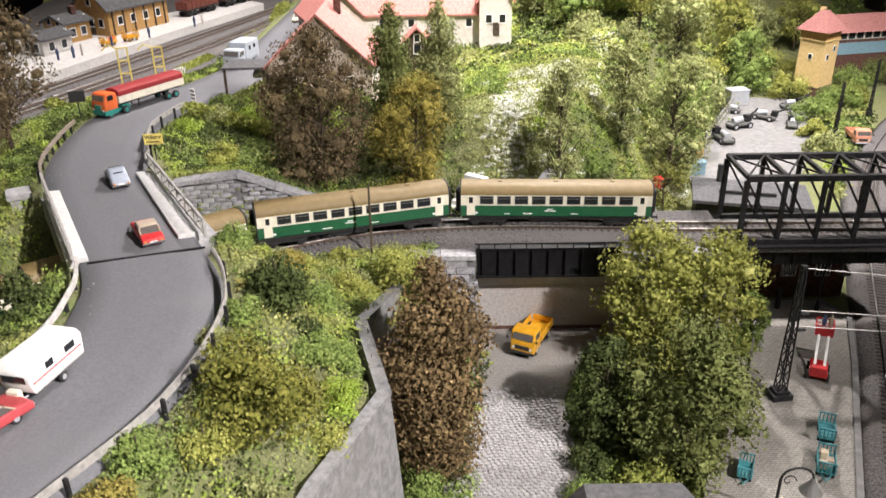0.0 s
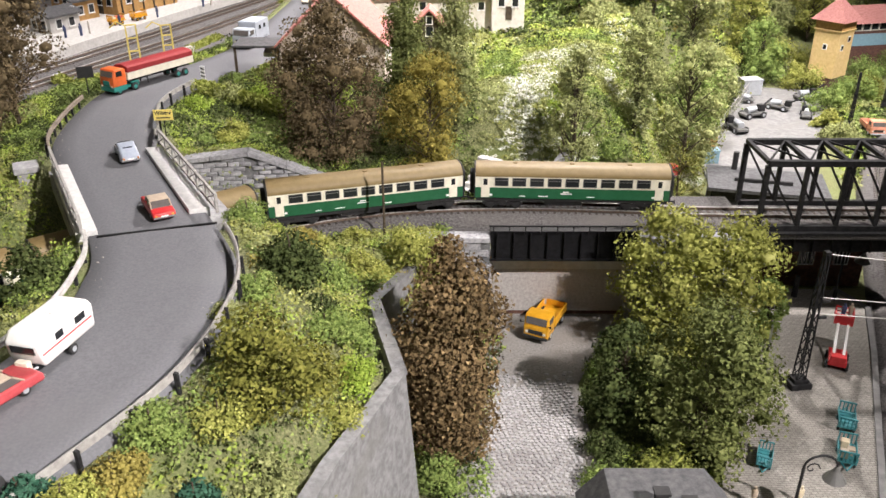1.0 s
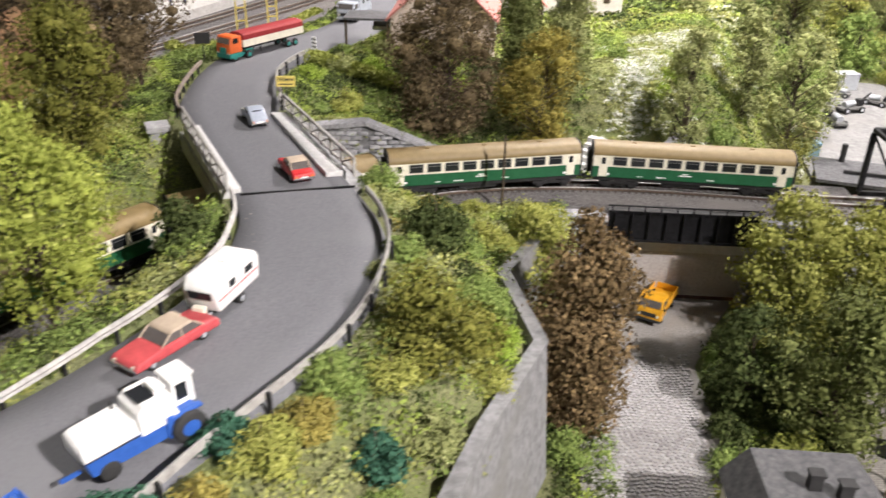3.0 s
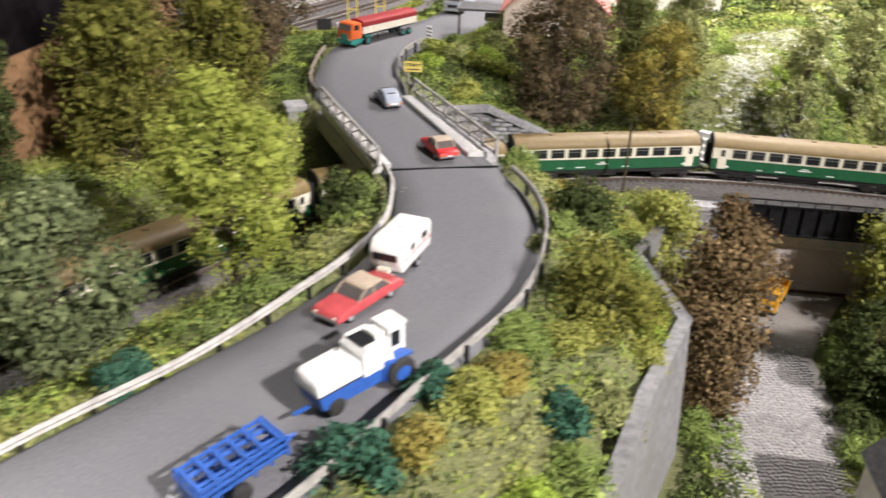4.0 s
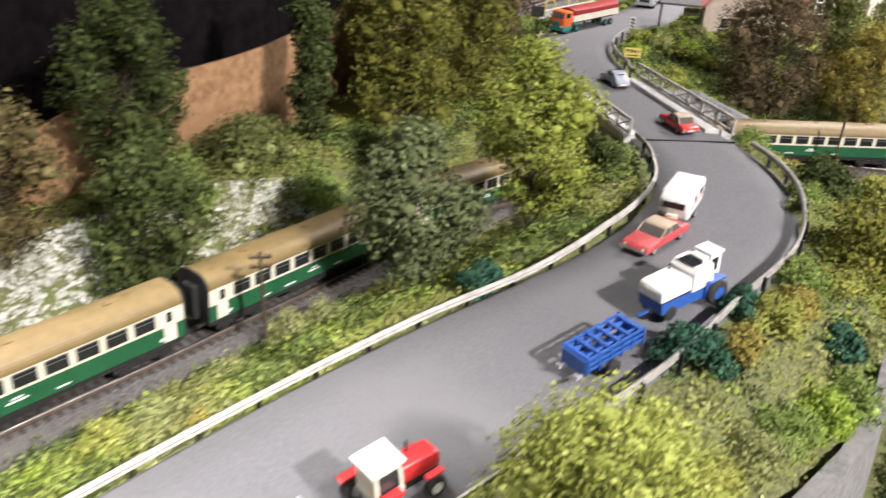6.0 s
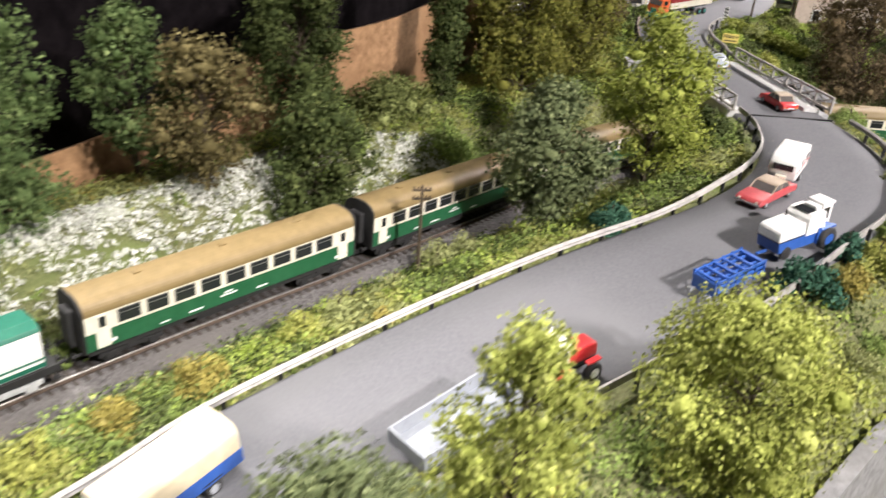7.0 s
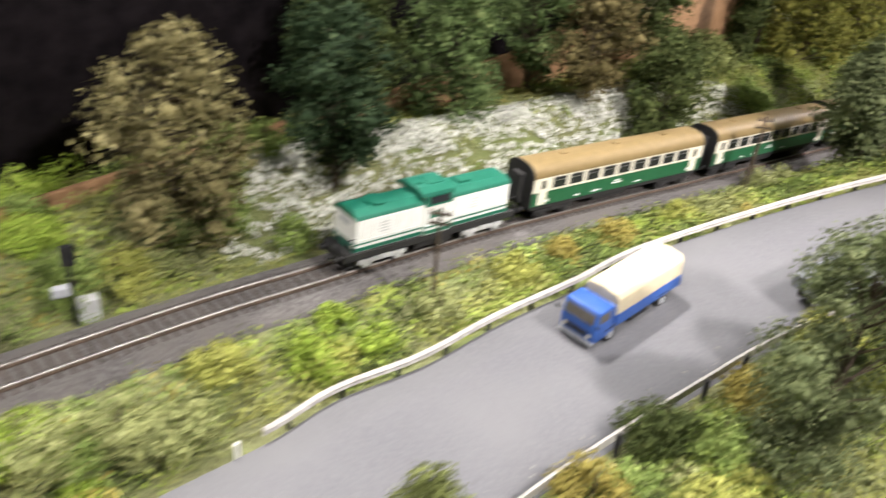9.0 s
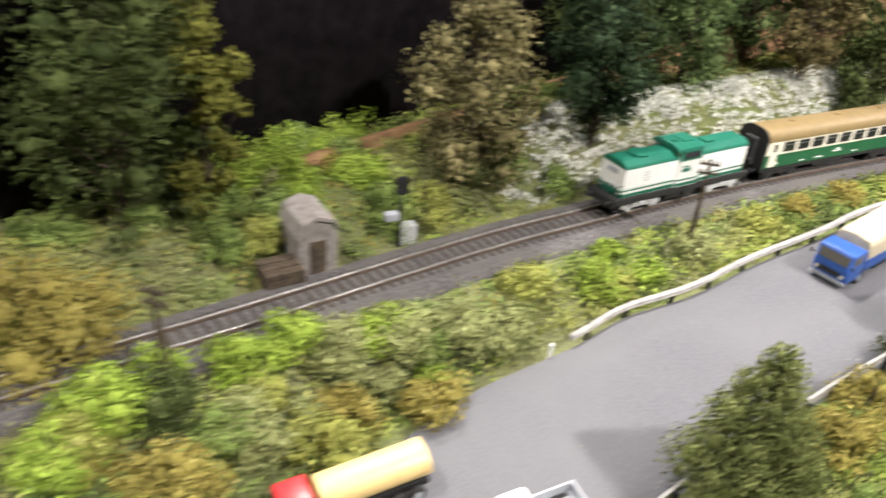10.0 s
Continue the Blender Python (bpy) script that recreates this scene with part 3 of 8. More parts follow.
def stone_wall(name, a, b, z0, za, zb, label, thick=0.012, course=0.0085, length=0.02, coping=True, steps=()):
    """A wall of single stones in front of a mortar core; its top runs from za to zb."""
    a, b = Vector((*a, 0)), Vector((*b, 0))
    d = b - a
    L, ang = d.length, math.degrees(math.atan2(d.y, d.x))
    w = thing(name, pose(a.x, a.y, 0, 0, 0, ang), label, "stone wall", kind="structure")
    core = B().prism([(0, z0), (L, z0), (L, zb), (L / 2, (za + zb) / 2), (0, za)], "y", 0.0016, thick)
    part("core", core, M_MORTAR, w)
    rnd = random.Random(hash((round(a.x, 3), round(a.y, 3))) % 1000)
    meshes = []
    for s in range(5):
        bx = B().box((0, 0, 0), (length * 0.92, 0.004, course * 0.88), bevel=0.0009)
        for v in bx.bm.verts:
            v.co += Vector((rnd.uniform(-1, 1) * 0.0008, rnd.uniform(-1, 1) * 0.0007, rnd.uniform(-1, 1) * 0.0005))
        meshes.append(bx.mesh("stone", M_STONE))
    z, row = z0 + course / 2, 0
    while z < max(za, zb):
        x = length * (0.25 + 0.5 * (row % 2))
        while x < L:
            top = za + (zb - za) * x / L
            if z + course * 0.4 < top and length * 0.3 < x < L - length * 0.2:
                o = new("stone", meshes[rnd.randrange(5)])
                o.parent = w
                o.matrix_local = pose(x, 0.001 + rnd.uniform(-0.0008, 0.0006), z, 0, rnd.uniform(-2, 2), rnd.uniform(-1.5, 1.5))
            x += length * rnd.uniform(0.93, 1.07)
        z += course
        row += 1
    if coping:
        n = max(2, int(L / 0.03))
        for i in range(n):
            x0, x1 = L * i / n, L * (i + 1) / n
            z0c, z1c = za + (zb - za) * i / n, za + (zb - za) * (i + 1) / n
            part("coping_stone", B().prism([(x0 + 0.0004, z0c), (x1 - 0.0004, z1c), (x1 - 0.0004, z1c + 0.005), (x0 + 0.0004, z0c + 0.005)], "y", -0.003, min(thick, 0.012) + 0.002), M_STONE, w)
    if thick > 0.05:
        part("fill", B().box((L / 2, thick / 2 + 0.007, max(za, zb) + 0.0005), (L, thick - 0.014, 0.003)), M_BALLAST, w)
    return w


stone_wall("retaining_wall", (-0.312, 0.836), (-0.231, 0.846), 0.100, 0.157, 0.164, "grey stone wing wall of the road bridge", course=0.0052, length=0.0125)
stone_wall("retaining_wall", (-0.231, 0.846), (-0.112, 0.860), 0.100, 0.164, 0.115, "grey stone retaining wall falling towards the track", course=0.0052, length=0.0125)
stone_wall("retaining_wall", (-0.52, 0.785), (-0.432, 0.757), 0.100, 0.148, 0.156, "grey stone retaining wall beside the bridge pier")
tagged(part("bridge_pier", B().box((-0.424, 0.752, 0.142), (0.018, 0.018, 0.085), 28, bevel=0.001).box((-0.424, 0.752, 0.186), (0.023, 0.023, 0.006), 28, bevel=0.001), M_CONCRETE), "dark grey stone pier of the road bridge", "pier", kind="structure")

# ---- retaining wall above the street ----
WT = np.array([np.array(a[0]) + (np.array(b[0]) - np.array(a[0])) * k / 4 for a, b in zip(WALL_TOP, WALL_TOP[1:]) for k in range(4)] + [WALL_TOP[-1][0]])
WZ = np.interp(np.arange(len(WT)) / 4, range(len(WALL_TOP)), [v for _, v in WALL_TOP])
rwv = []
for p, z in zip(WT, WZ):
    for dx, zz in ((-0.009, -0.01), (-0.009, z), (-0.009, z + 0.003), (0.002, z + 0.003), (0.002, z), (0.001, z), (0.010, -0.01)):
        rwv.append((p[0] + dx + 0.004, p[1], zz))
k = np.arange(len(WT) - 1)
rwf = np.concatenate([np.stack([k * 7 + j, k * 7 + j + 1, k * 7 + j + 8, k * 7 + j + 7], 1) for j in range(6)])
street_wall = tagged(new("retaining_wall", mesh_np("retaining_wall", rwv, rwf, M_CASTWALL)), "grey cast retaining wall above the cobbled street", "retaining wall", kind="structure")
street_wall.data.shade_flat()

# ---- railway ----
def sweep(line, prof, z, material, name, offset=0.0):
    nrm = np.gradient(line, axis=0)
    nrm = np.c_[-nrm[:, 1], nrm[:, 0]] / np.hypot(*nrm.T)[:, None]
    m = len(prof)
    zs = np.broadcast_to(z, len(line))
    v = [(p[0] + n[0] * (offset + u), p[1] + n[1] * (offset + u), zz + w) for p, n, zz in zip(line, nrm, zs) for u, w in prof]
    k = np.arange(len(line) - 1)
    f = np.concatenate([np.stack([k * m + j, k * m + (j + 1) % m, (k + 1) * m + (j + 1) % m, (k + 1) * m + j], 1) for j in range(m)])
    return mesh_np(name, v, f, material)


def full_track(line, z, label, gauge=0.0185, limit=300):
    t = thing("railway_track", pose(0, 0, 0), label, "railway track", kind="structure")
    zl = rail_z(line[:, 1]) if z is None else z
    part("ballast_bed", sweep(line, [(-0.040, -0.014), (-0.023, -0.0032), (0.023, -0.0032), (0.040, -0.014)], zl, M_BALLAST, "ballast_bed"), None, t, "dark grey crushed ballast")
    for s in (-gauge / 2, gauge / 2):
        r = part("rail", sweep(line, [(-0.0010, -0.003), (-0.0004, -0.0022), (-0.0008, -0.0006), (0.0008, -0.0006), (0.0004, -0.0022), (0.0010, -0.003)], zl, M_RUST, "rail", s), None, t)
        part("rail_head", sweep(line, [(-0.0008, -0.0006), (-0.0008, 0.0002), (0.0008, 0.0002), (0.0008, -0.0006)], zl, M_RAIL, "rail_head", s), None, r, "bright worn rail head")
    me = B().box((0, 0, 0), (0.0026, 0.031, 0.0016), bevel=0.0003).mesh("sleeper", M_SLEEPER)
    pts = along(line, 0.0075)
    for x, y, a in pts[:limit]:
        o = new("sleeper", me)
        o.parent = t
        o.matrix_local = pose(x, y, (float(rail_z(y)) if z is None else z) - 0.0034, 0, 0, math.degrees(a))
    return t


main = full_track(RAILS[(RAILS[:, 0] < 0.62)], None, "single curved railway track on dark ballast", limit=330)
for dx in (0.0, 0.062):
    ln = smooth([(0.285 + dx, 0.30), (0.370 + dx, 0.507), (0.437 + dx, 0.66), (0.478 + dx, 0.76), (0.54 + dx, 0.914), (0.66 + dx, 1.20), (0.80 + dx, 1.42), (0.95 + dx, 1.60), (1.17 + dx, 1.76)], 6)
    full_track(ln, 0.010, "straight station track below the truss bridge", limit=150)

# ---- girder bridge over the street ----
gb = thing("girder_bridge", pose(0.105, 0.765, 0.08), "black plate girder railway bridge over the street", "bridge", kind="structure")
INV = gb.matrix_world.inverted()


def sub(name, b, mat, label=""):
    o = part(name, b, mat, gb, label)
    o.matrix_local = INV
    return o


for y in (0.765, 0.872):
    sub("girder", B().box((0.105, y, 0.097), (0.150, 0.004, 0.032)).box((0.105, y, 0.1135), (0.152, 0.009, 0.0022)).box((0.105, y, 0.0815), (0.152, 0.009, 0.0022)), M_BLACK)
    for i in range(9):
        sub("stiffener", B().box((0.036 + i * 0.01725, y - 0.0035, 0.0975), (0.0012, 0.004, 0.030)), M_BLACK)
    sub("hand_rail", B().box((0.105, y - 0.005, 0.1205), (0.155, 0.0016, 0.0016)), M_BLACK)
    for i in range(10):
        sub("rail_post", B().box((0.032 + i * 0.0162, y - 0.005, 0.1165), (0.0012, 0.0012, 0.009)), M_BLACK)
sub("deck", B().box((0.105, 0.8185, 0.0975), (0.150, 0.102, 0.008)), M_DARK)
for x0, x1, lab in ((0.180, 0.302, "grey stone abutment between the two railway bridges"), (-0.045, 0.029, "grey stone abutment of the girder bridge")):
    w = stone_wall("bridge_abutment", (x0, 0.760), (x1, 0.760), 0.0, 0.103, 0.103, lab, thick=0.115)
for x in (0.1795,):
    stone_wall("abutment_side", (x, 0.875), (x, 0.762), 0.0, 0.100, 0.100, "grey stone side wall of the underpass", thick=0.006, coping=False)

M_PLASTERG = grain("pebbled_grey_render", (0.34, 0.32, 0.31), (0.50, 0.475, 0.46), 320, 0.95, 0.5, 20, (0.40, 0.37, 0.355))
uw = thing("underpass_wall", pose(0.105, 0.788, 0.0), "pebbled grey rendered wall closing the underpass, pale on top", "wall", kind="structure")
part("face", B().box((0, 0.004, 0.031), (0.149, 0.008, 0.052), bevel=0.0006), M_PLASTERG, uw)
part("plinth", B().box((0, 0.0055, 0.001), (0.149, 0.008, 0.006)), M_BRICK, uw, "dark base course")
# the pale slab colour stands in for the lit strip below the girder
part("top_band", B().box((0, 0.0035, 0.0670), (0.149, 0.0095, 0.0190), bevel=0.0005), M_SLAB, uw, "pale band coloured as the lit strip")

# ---- truss bridge ----
tb = thing("truss_bridge", pose(0.30, 0.80, 0.10), "dark grey steel truss railway bridge", "bridge", kind="structure")
INV2 = tb.matrix_world.inverted()


def sub2(name, b, label=""):
    o = part(name, b, M_DARK, tb, label)
    o.matrix_local = INV2
    return o


TX0, TX1, BAYS = 0.306, 0.706, 10
bay = (TX1 - TX0) / BAYS
for y in (0.780, 0.846):
    sub2("bottom_chord", B().box(((TX0 + TX1) / 2, y, 0.110), (TX1 - TX0, 0.005, 0.006)))
    sub2("top_chord", B().box(((TX0 + TX1) / 2, y, 0.181), (TX1 - TX0, 0.006, 0.006)))
    for i in range(BAYS + 1):
        x = TX0 + i * bay
        sub2("upright", B().box((x, y, 0.1455), (0.0052 if i % BAYS == 0 else 0.0042, 0.004, 0.066)))
        if i < BAYS:
            sub2("diagonal", B().cyl((x, y, 0.178), (x + bay, y, 0.112), 0.0016, n=4))
    sub2("foot_girder", B().box(((TX0 + TX1) / 2, y, 0.094), (TX1 - TX0, 0.003, 0.022)).box(((TX0 + TX1) / 2, y - 0.003, 0.106), (TX1 - TX0, 0.010, 0.002)))
    for i in range(BAYS * 2 + 1):
        sub2("stiffener", B().box((TX0 + i * bay / 2, y - 0.003, 0.094), (0.0014, 0.004, 0.021)))
for i in range(BAYS + 1):
    x = TX0 + i * bay
    sub2("cross_beam", B().box((x, 0.813, 0.182), (0.004, 0.066, 0.004)))
    sub2("floor_beam", B().box((x, 0.813, 0.101), (0.004, 0.066, 0.008)))
    if i < BAYS:
        sub2("wind_brace", B().cyl((x, 0.780, 0.183), (x + bay, 0.846, 0.183), 0.0012, n=4))
        sub2("wind_brace", B().cyl((x, 0.846, 0.183), (x + bay, 0.780, 0.183), 0.0012, n=4))

# ---- planting ----


ICO = B()
bmesh.ops.create_icosphere(ICO.bm, subdivisions=1, radius=1)
ICO_V = np.array([v.co[:] for v in ICO.bm.verts])
ICO.bm.verts.index_update()
ICO_F = np.array([[v.index for v in q.verts] for q in ICO.bm.faces])


def leaves(centres, normals, size, rng, material, name, single=False, cores=()):
    """Small bent leaves, one or two triangles each, at the given places, round lumpy flock cores."""
    n = len(centres)
    nn = normals + rng.normal(0, 0.55 if len(cores) else 0.40, (n, 3))
    nn /= np.linalg.norm(nn, axis=1)[:, None] + 1e-9
    u = np.cross(nn, rng.normal(0, 1, (n, 3)))
    u /= np.linalg.norm(u, axis=1)[:, None] + 1e-9
    w = np.cross(nn, u)
    s = (size * rng.uniform(0.55, 1.35, n))[:, None]
    bend = nn * s * rng.uniform(0.1, 0.5, (n, 1))
    if single:
        v = np.stack([centres - u * s * 0.8 - w * s * 0.5, centres + u * s * 0.8 - w * s * 0.45, centres + w * s * 0.9 + bend], 1).reshape(-1, 3)
        fs = [np.arange(n * 3).reshape(-1, 3)]
        vs = [v]
        for c, r in cores:
            fs.append(ICO_F + sum(len(q) for q in vs))
            vs.append(c + ICO_V * (r * rng.uniform(0.72, 1.12, (len(ICO_V), 1))) * np.array([1, 1, 0.85]))
        return mesh_np(name, np.concatenate(vs), np.concatenate(fs), material)
    v = np.stack([centres - u * s, centres - w * s * 0.62 + bend, centres + u * s, centres + w * s * 0.62 + bend], 1).reshape(-1, 3)
    i = np.arange(n) * 4
    f = np.concatenate([np.stack([i, i + 1, i + 2], 1), np.stack([i, i + 2, i + 3], 1)])
    return mesh_np(name, v, f, material)


def shell(rng, n, c, r, squash=0.85):
    """Points and outward ways on a lumpy shell."""
    d = rng.normal(0, 1, (n, 3))
    d /= np.linalg.norm(d, axis=1)[:, None]
    rad = r * rng.uniform(0.62, 1.12, n) ** 0.6
    p = d * rad[:, None]
    p += rng.normal(0, r * 0.14, p.shape)
    p[:, 2] *= squash
    return p + c, d


def crown_points(rng, h, w, style, count):
    """Leaf places of a crown from the ground at 0 to the height h, w across."""
    P, N, ends = [], [], []
    if style == "column":
        k = 26
        for i in range(k):
            t = (i + 0.5) / k
            a = rng.uniform(0, 6.28)
            prof = min(1, 0.6 + t * 1.5) * (1 - max(0, t - 0.65) * 1.9)
            rr = w / 2 * prof * 0.5
            c = np.array([math.cos(a) * rr * 0.6, math.sin(a) * rr * 0.6, h * (0.04 + 0.93 * t)])
            ends.append((c, w * 0.25 * max(prof, 0.35)))
    elif style == "bush":
        for i in range(16):
            a, q = rng.uniform(0, 6.28), math.sqrt(rng.uniform(0, 1))
            z = h * (0.72 * math.sqrt(max(0, 1 - q * q * 0.9))) * rng.uniform(0.45, 1.0)
            ends.append((np.array([math.cos(a) * q * w * 0.36, math.sin(a) * q * w * 0.36, z]), w * rng.uniform(0.13, 0.22)))
    elif style == "conifer":
        for i in range(34):
            t = i / 34
            a = i * 2.4 + rng.uniform(-0.3, 0.3)
            q = (1 - t) * 0.36 * w + 0.03 * w
            ends.append((np.array([math.cos(a) * q, math.sin(a) * q, h * (0.12 + 0.84 * t)]), w * (0.16 * (1 - t) + 0.07)))
    else:
        lo = 0.22 if style == "tree" else 0.08
        for i in range(56):
            t = (i + rng.uniform(0, 1)) / 56
            a = rng.uniform(0, 6.28)
            prof = math.sin(math.pi * min(1, 0.12 + 0.84 * t)) ** 0.7
            if style == "wall" and t < 0.5:
                prof = max(prof, 0.78)
            q = math.sqrt(rng.uniform(0.05, 1)) * prof * w * 0.40
            ends.append((np.array([math.cos(a) * q, math.sin(a) * q, h * (lo + (0.93 - lo) * t)]), w * rng.uniform(0.080, 0.175)))
    weights = np.array([e[1] ** 2 for e in ends])
    for (c, r), m in zip(ends, (weights / weights.sum() * count).astype(int)):
        p, d = shell(rng, max(m, 4), c, r)
        P.append(p)
        N.append(d)
    return np.concatenate(P), np.concatenate(N), ends


def tree(x, y, h, w, mat, label, style="tree", count=2600, size=0.0026, z=None, lean=(0, 0), name="tree", category="tree", seed=0, top=None, dense=True):
    count, size = int(count * 1.85), size * 0.80
    rng = np.random.default_rng(int(abs(x * 1000) + abs(y * 3000)) + seed)
    z = ground_at(x, y) if z is None else z
    h = top - z if top else h
    t = thing(name, pose(x, y, z - 0.002, 0, 0, 0), label, category)
    P, N, ends = crown_points(rng, h, w, style, count)
    b = B()
    r0 = max(0.0016, h * 0.016)
    top = np.array([lean[0] * h, lean[1] * h, h * 0.86])
    stem = [(0, 0, -0.006)] + [tuple(top * s + np.array([rng.normal(0, h * 0.012), rng.normal(0, h * 0.012), 0])) for s in (0.2, 0.4, 0.6, 0.8, 1.0)]
    b.tube(stem, r0, 6, r0 * 0.25)
    for c, r in ends[::1 if style != "bush" else 2]:
        s = np.clip(c[2] / (h * 0.86) - 0.22, 0.05, 0.95)
        a = top * s
        mid = (a + c) / 2 + np.array([0, 0, -0.006 * h])
        b.tube([tuple(a), tuple(mid), tuple(c)], r0 * 0.32, 4, r0 * 0.08)
    part("trunk" if style != "bush" else "stem", b, M_BARK, t)
    P = P + (P[:, 2:3] / h) * np.array([[lean[0] * h, lean[1] * h, 0]])
    tilt = np.array([lean[0], lean[1], 0])
    cores = [(c + tilt * c[2], r * 0.42) for c, r in ends] if dense else []
    part("crown", leaves(P, N, size, rng, mat, "crown", True, cores), None, t)
    return t


def bush(x, y, h, w, mat, label, count=1100, size=0.0026, z=None, seed=0):
    return tree(x, y, h, w, mat, label, "bush", int(count * 1.15), size * 0.80, z, name="bush", category="bush", seed=seed)


# trees on the hill
tree(-0.148, 0.925, 0.195, 0.150, L_BROWN, "tall dark brown-leaved tree with bare outer twigs on the slope", "wall", count=10000, size=0.0022, top=0.322)
tree(-0.068, 0.985, 0.135, 0.072, L_MOSS, "slim ivy-clad dark green column tree beside the house", "column", 6500, 0.0022, top=0.332)
tree(-0.006, 0.982, 0.142, 0.074, L_GREYG, "slim grey-green column tree beside the house", "column", 7000, 0.0022, top=0.338)
tree(-0.037, 0.915, 0.185, 0.112, L_AUTUMN, "olive and ochre autumn tree above the track", "wall", count=6400, size=0.0018, top=0.268)
tree(0.14, 0.975, 0.175, 0.088, L_GREYG, "airy grey-green tree on the flowering slope", "wall", count=5200, size=0.0020, top=0.270)
tree(0.241, 1.095, 0.160, 0.080, L_GREYG, "slender pale green birch-like tree", "wall", count=3200, size=0.0022, top=0.262)
tree(0.342, 1.19, 0.14, 0.12, L_GREYG, "grey-green round tree below the wood", "wall", count=4200, size=0.0024, top=0.225)
tree(0.295, 1.04, 0.10, 0.085, L_OLIVE, "nearly bare little tree with sparse brown leaves", count=700, size=0.002, dense=False)
# beside the street
tree(-0.010, 0.560, 0.205, 0.118, L_RUST, "tall red-brown leaved tree beside the street", "column", 13000, 0.0026, z=0.0)
tree(-0.048, 0.690, 0.160, 0.095, L_YELL, "yellow-green leafy tree in front of the abutment", "wall", count=6000, top=0.158, size=0.0022)
tree(0.198, 0.715, 0.168, 0.126, L_YELL, "yellow-green leafy tree in front of the stone abutment", "wall", 5600, z=0.0)
tree(0.258, 0.700, 0.160, 0.116, L_YELL, "olive yellow tree in front of the stone abutment", "wall", 5000, z=0.0)
tree(0.204, 0.565, 0.140, 0.130, L_MOSS, "broad dark green tree beside the platform", "wall", 6500, z=0.0, size=0.0024)
tree(0.140, 0.60, 0.105, 0.085, L_DARK, "dark green shrubby tree beside the cobbled street", "wall", 3000, z=0.0)
tree(0.319, 0.745, 0.072, 0.045, L_GREEN, "small fresh green tree at the platform end", "wall", 1400, z=0.0)
bush(0.165, 0.52, 0.035, 0.06, L_LIME, "lime green shrub below the dark tree", z=0.0)
# slope below the road
bush(-0.122, 0.412, 0.078, 0.095, L_OLIVE, "large olive bush on the slope below the road", 2800)
bush(-0.130, 0.545, 0.048, 0.060, L_DARK, "dark green bush on the slope below the road", 1500)
bush(-0.143, 0.325, 0.032, 0.034, L_BLUEG, "small blue-green bush below the guard rail", 900)
bush(-0.213, 0.297, 0.028, 0.032, L_BLUEG, "small blue-green bush at the guard rail", 900)
bush(-0.238, 0.236, 0.030, 0.048, L_BLUEG, "spreading blue-green bush at the guard rail", 1200)
tree(-0.272, 0.088, 0.115, 0.115, L_LIME, "broad yellow-green tree below the road", "wall", 13500, 0.0016)
tree(-0.362, -0.055, 0.178, 0.070, L_LIME, "tall narrow yellow-green tree beside the road", "wall", 9500, 0.0016)
tree(-0.402, -0.118, 0.152, 0.094, L_SAGE, "grey-green tree beside the road shoulder", "wall", 11000, 0.0016)
tree(-0.528, -0.312, 0.108, 0.076, L_MOSS, "small grey-green conical tree beside the road", "conifer", 9000, 0.0015)
# between road and railway
tree(-0.432, 0.326, 0.136, 0.102, L_SAGE, "dense grey-green tree between road and railway", count=6000)
tree(-0.366, 0.424, 0.168, 0.106, L_CITRON, "light yellow-green tree in front of the road bridge", "tree", count=9500, size=0.0018)
bush(-0.375, 0.285, 0.026, 0.036, L_BLUEG, "small blue-green bush under the dark tree", 800)
bush(-0.318, 0.535, 0.045, 0.05, L_DARK, "dark bush at the bridge end", 1200)
# behind the railway
tree(-0.590, 0.505, 0.185, 0.062, L_DARK, "dark ivy-clad column tree before the backdrop", "column", 4600)
tree(-0.530, 0.610, 0.165, 0.128, L_OLIVE, "olive green broad tree behind the railway", "wall", count=5600)
tree(-0.485, 0.715, 0.150, 0.125, L_OLIVE, "olive tree above the stone wall", "wall", 5200, 0.0024)
tree(-0.505, 0.845, 0.215, 0.140, L_BROWN, "big dark brown tree beside the road bend", "wall", 5600, 0.0024)
tree(-0.495, 0.78, 0.170, 0.12, L_BROWN, "dark brown tree above the stone wall", count=3400)
tree(-0.60, 0.70, 0.19, 0.12, L_OLIVE, "tall olive tree behind the railway", count=3200)
tree(-0.50, 0.90, 0.20, 0.13, L_BROWN, "tall dark brown tree at the road bend", count=3600)
tree(-0.56, 0.82, 0.21, 0.13, L_BROWN, "tall dark autumn tree at the road bend", count=3400)
tree(-0.745, 0.085, 0.150, 0.116, L_FOREST, "soft grey-green tree before the backdrop", "wall", 5200, 0.0024)
tree(-0.722, 0.190, 0.145, 0.085, L_FOREST, "fresh green tree before the backdrop", count=2400)
tree(-0.667, 0.200, 0.122, 0.105, L_KHAKI, "brown-olive round tree above the railway", count=3000)
tree(-0.606, 0.265, 0.122, 0.108, L_DARK, "dark green tree above the railway", "wall", count=4200)
tree(-0.655, 0.325, 0.165, 0.100, L_DARK, "taller dark green tree behind the railway bank", count=4200)
tree(-0.70, 0.40, 0.16, 0.10, L_DARK, "dark green tree before the black backdrop", count=3200)
tree(-0.80, 0.02, 0.165, 0.11, L_DARK, "dark green tree before the black cloth", count=3600)
bush(-0.615, 0.43, 0.055, 0.10, L_MOSS, "wide grey-green bush above the railway", 2600)
bush(-0.560, 0.435, 0.050, 0.07, L_GREEN, "green bush above the railway", 1800)
bush(-0.640, 0.34, 0.05, 0.08, L_GREEN, "green bush behind the white flowers", 1800)
tree(-0.800, -0.178, 0.148, 0.112, L_TAN, "large brown-olive tree before the black backdrop", "wall", 4200)
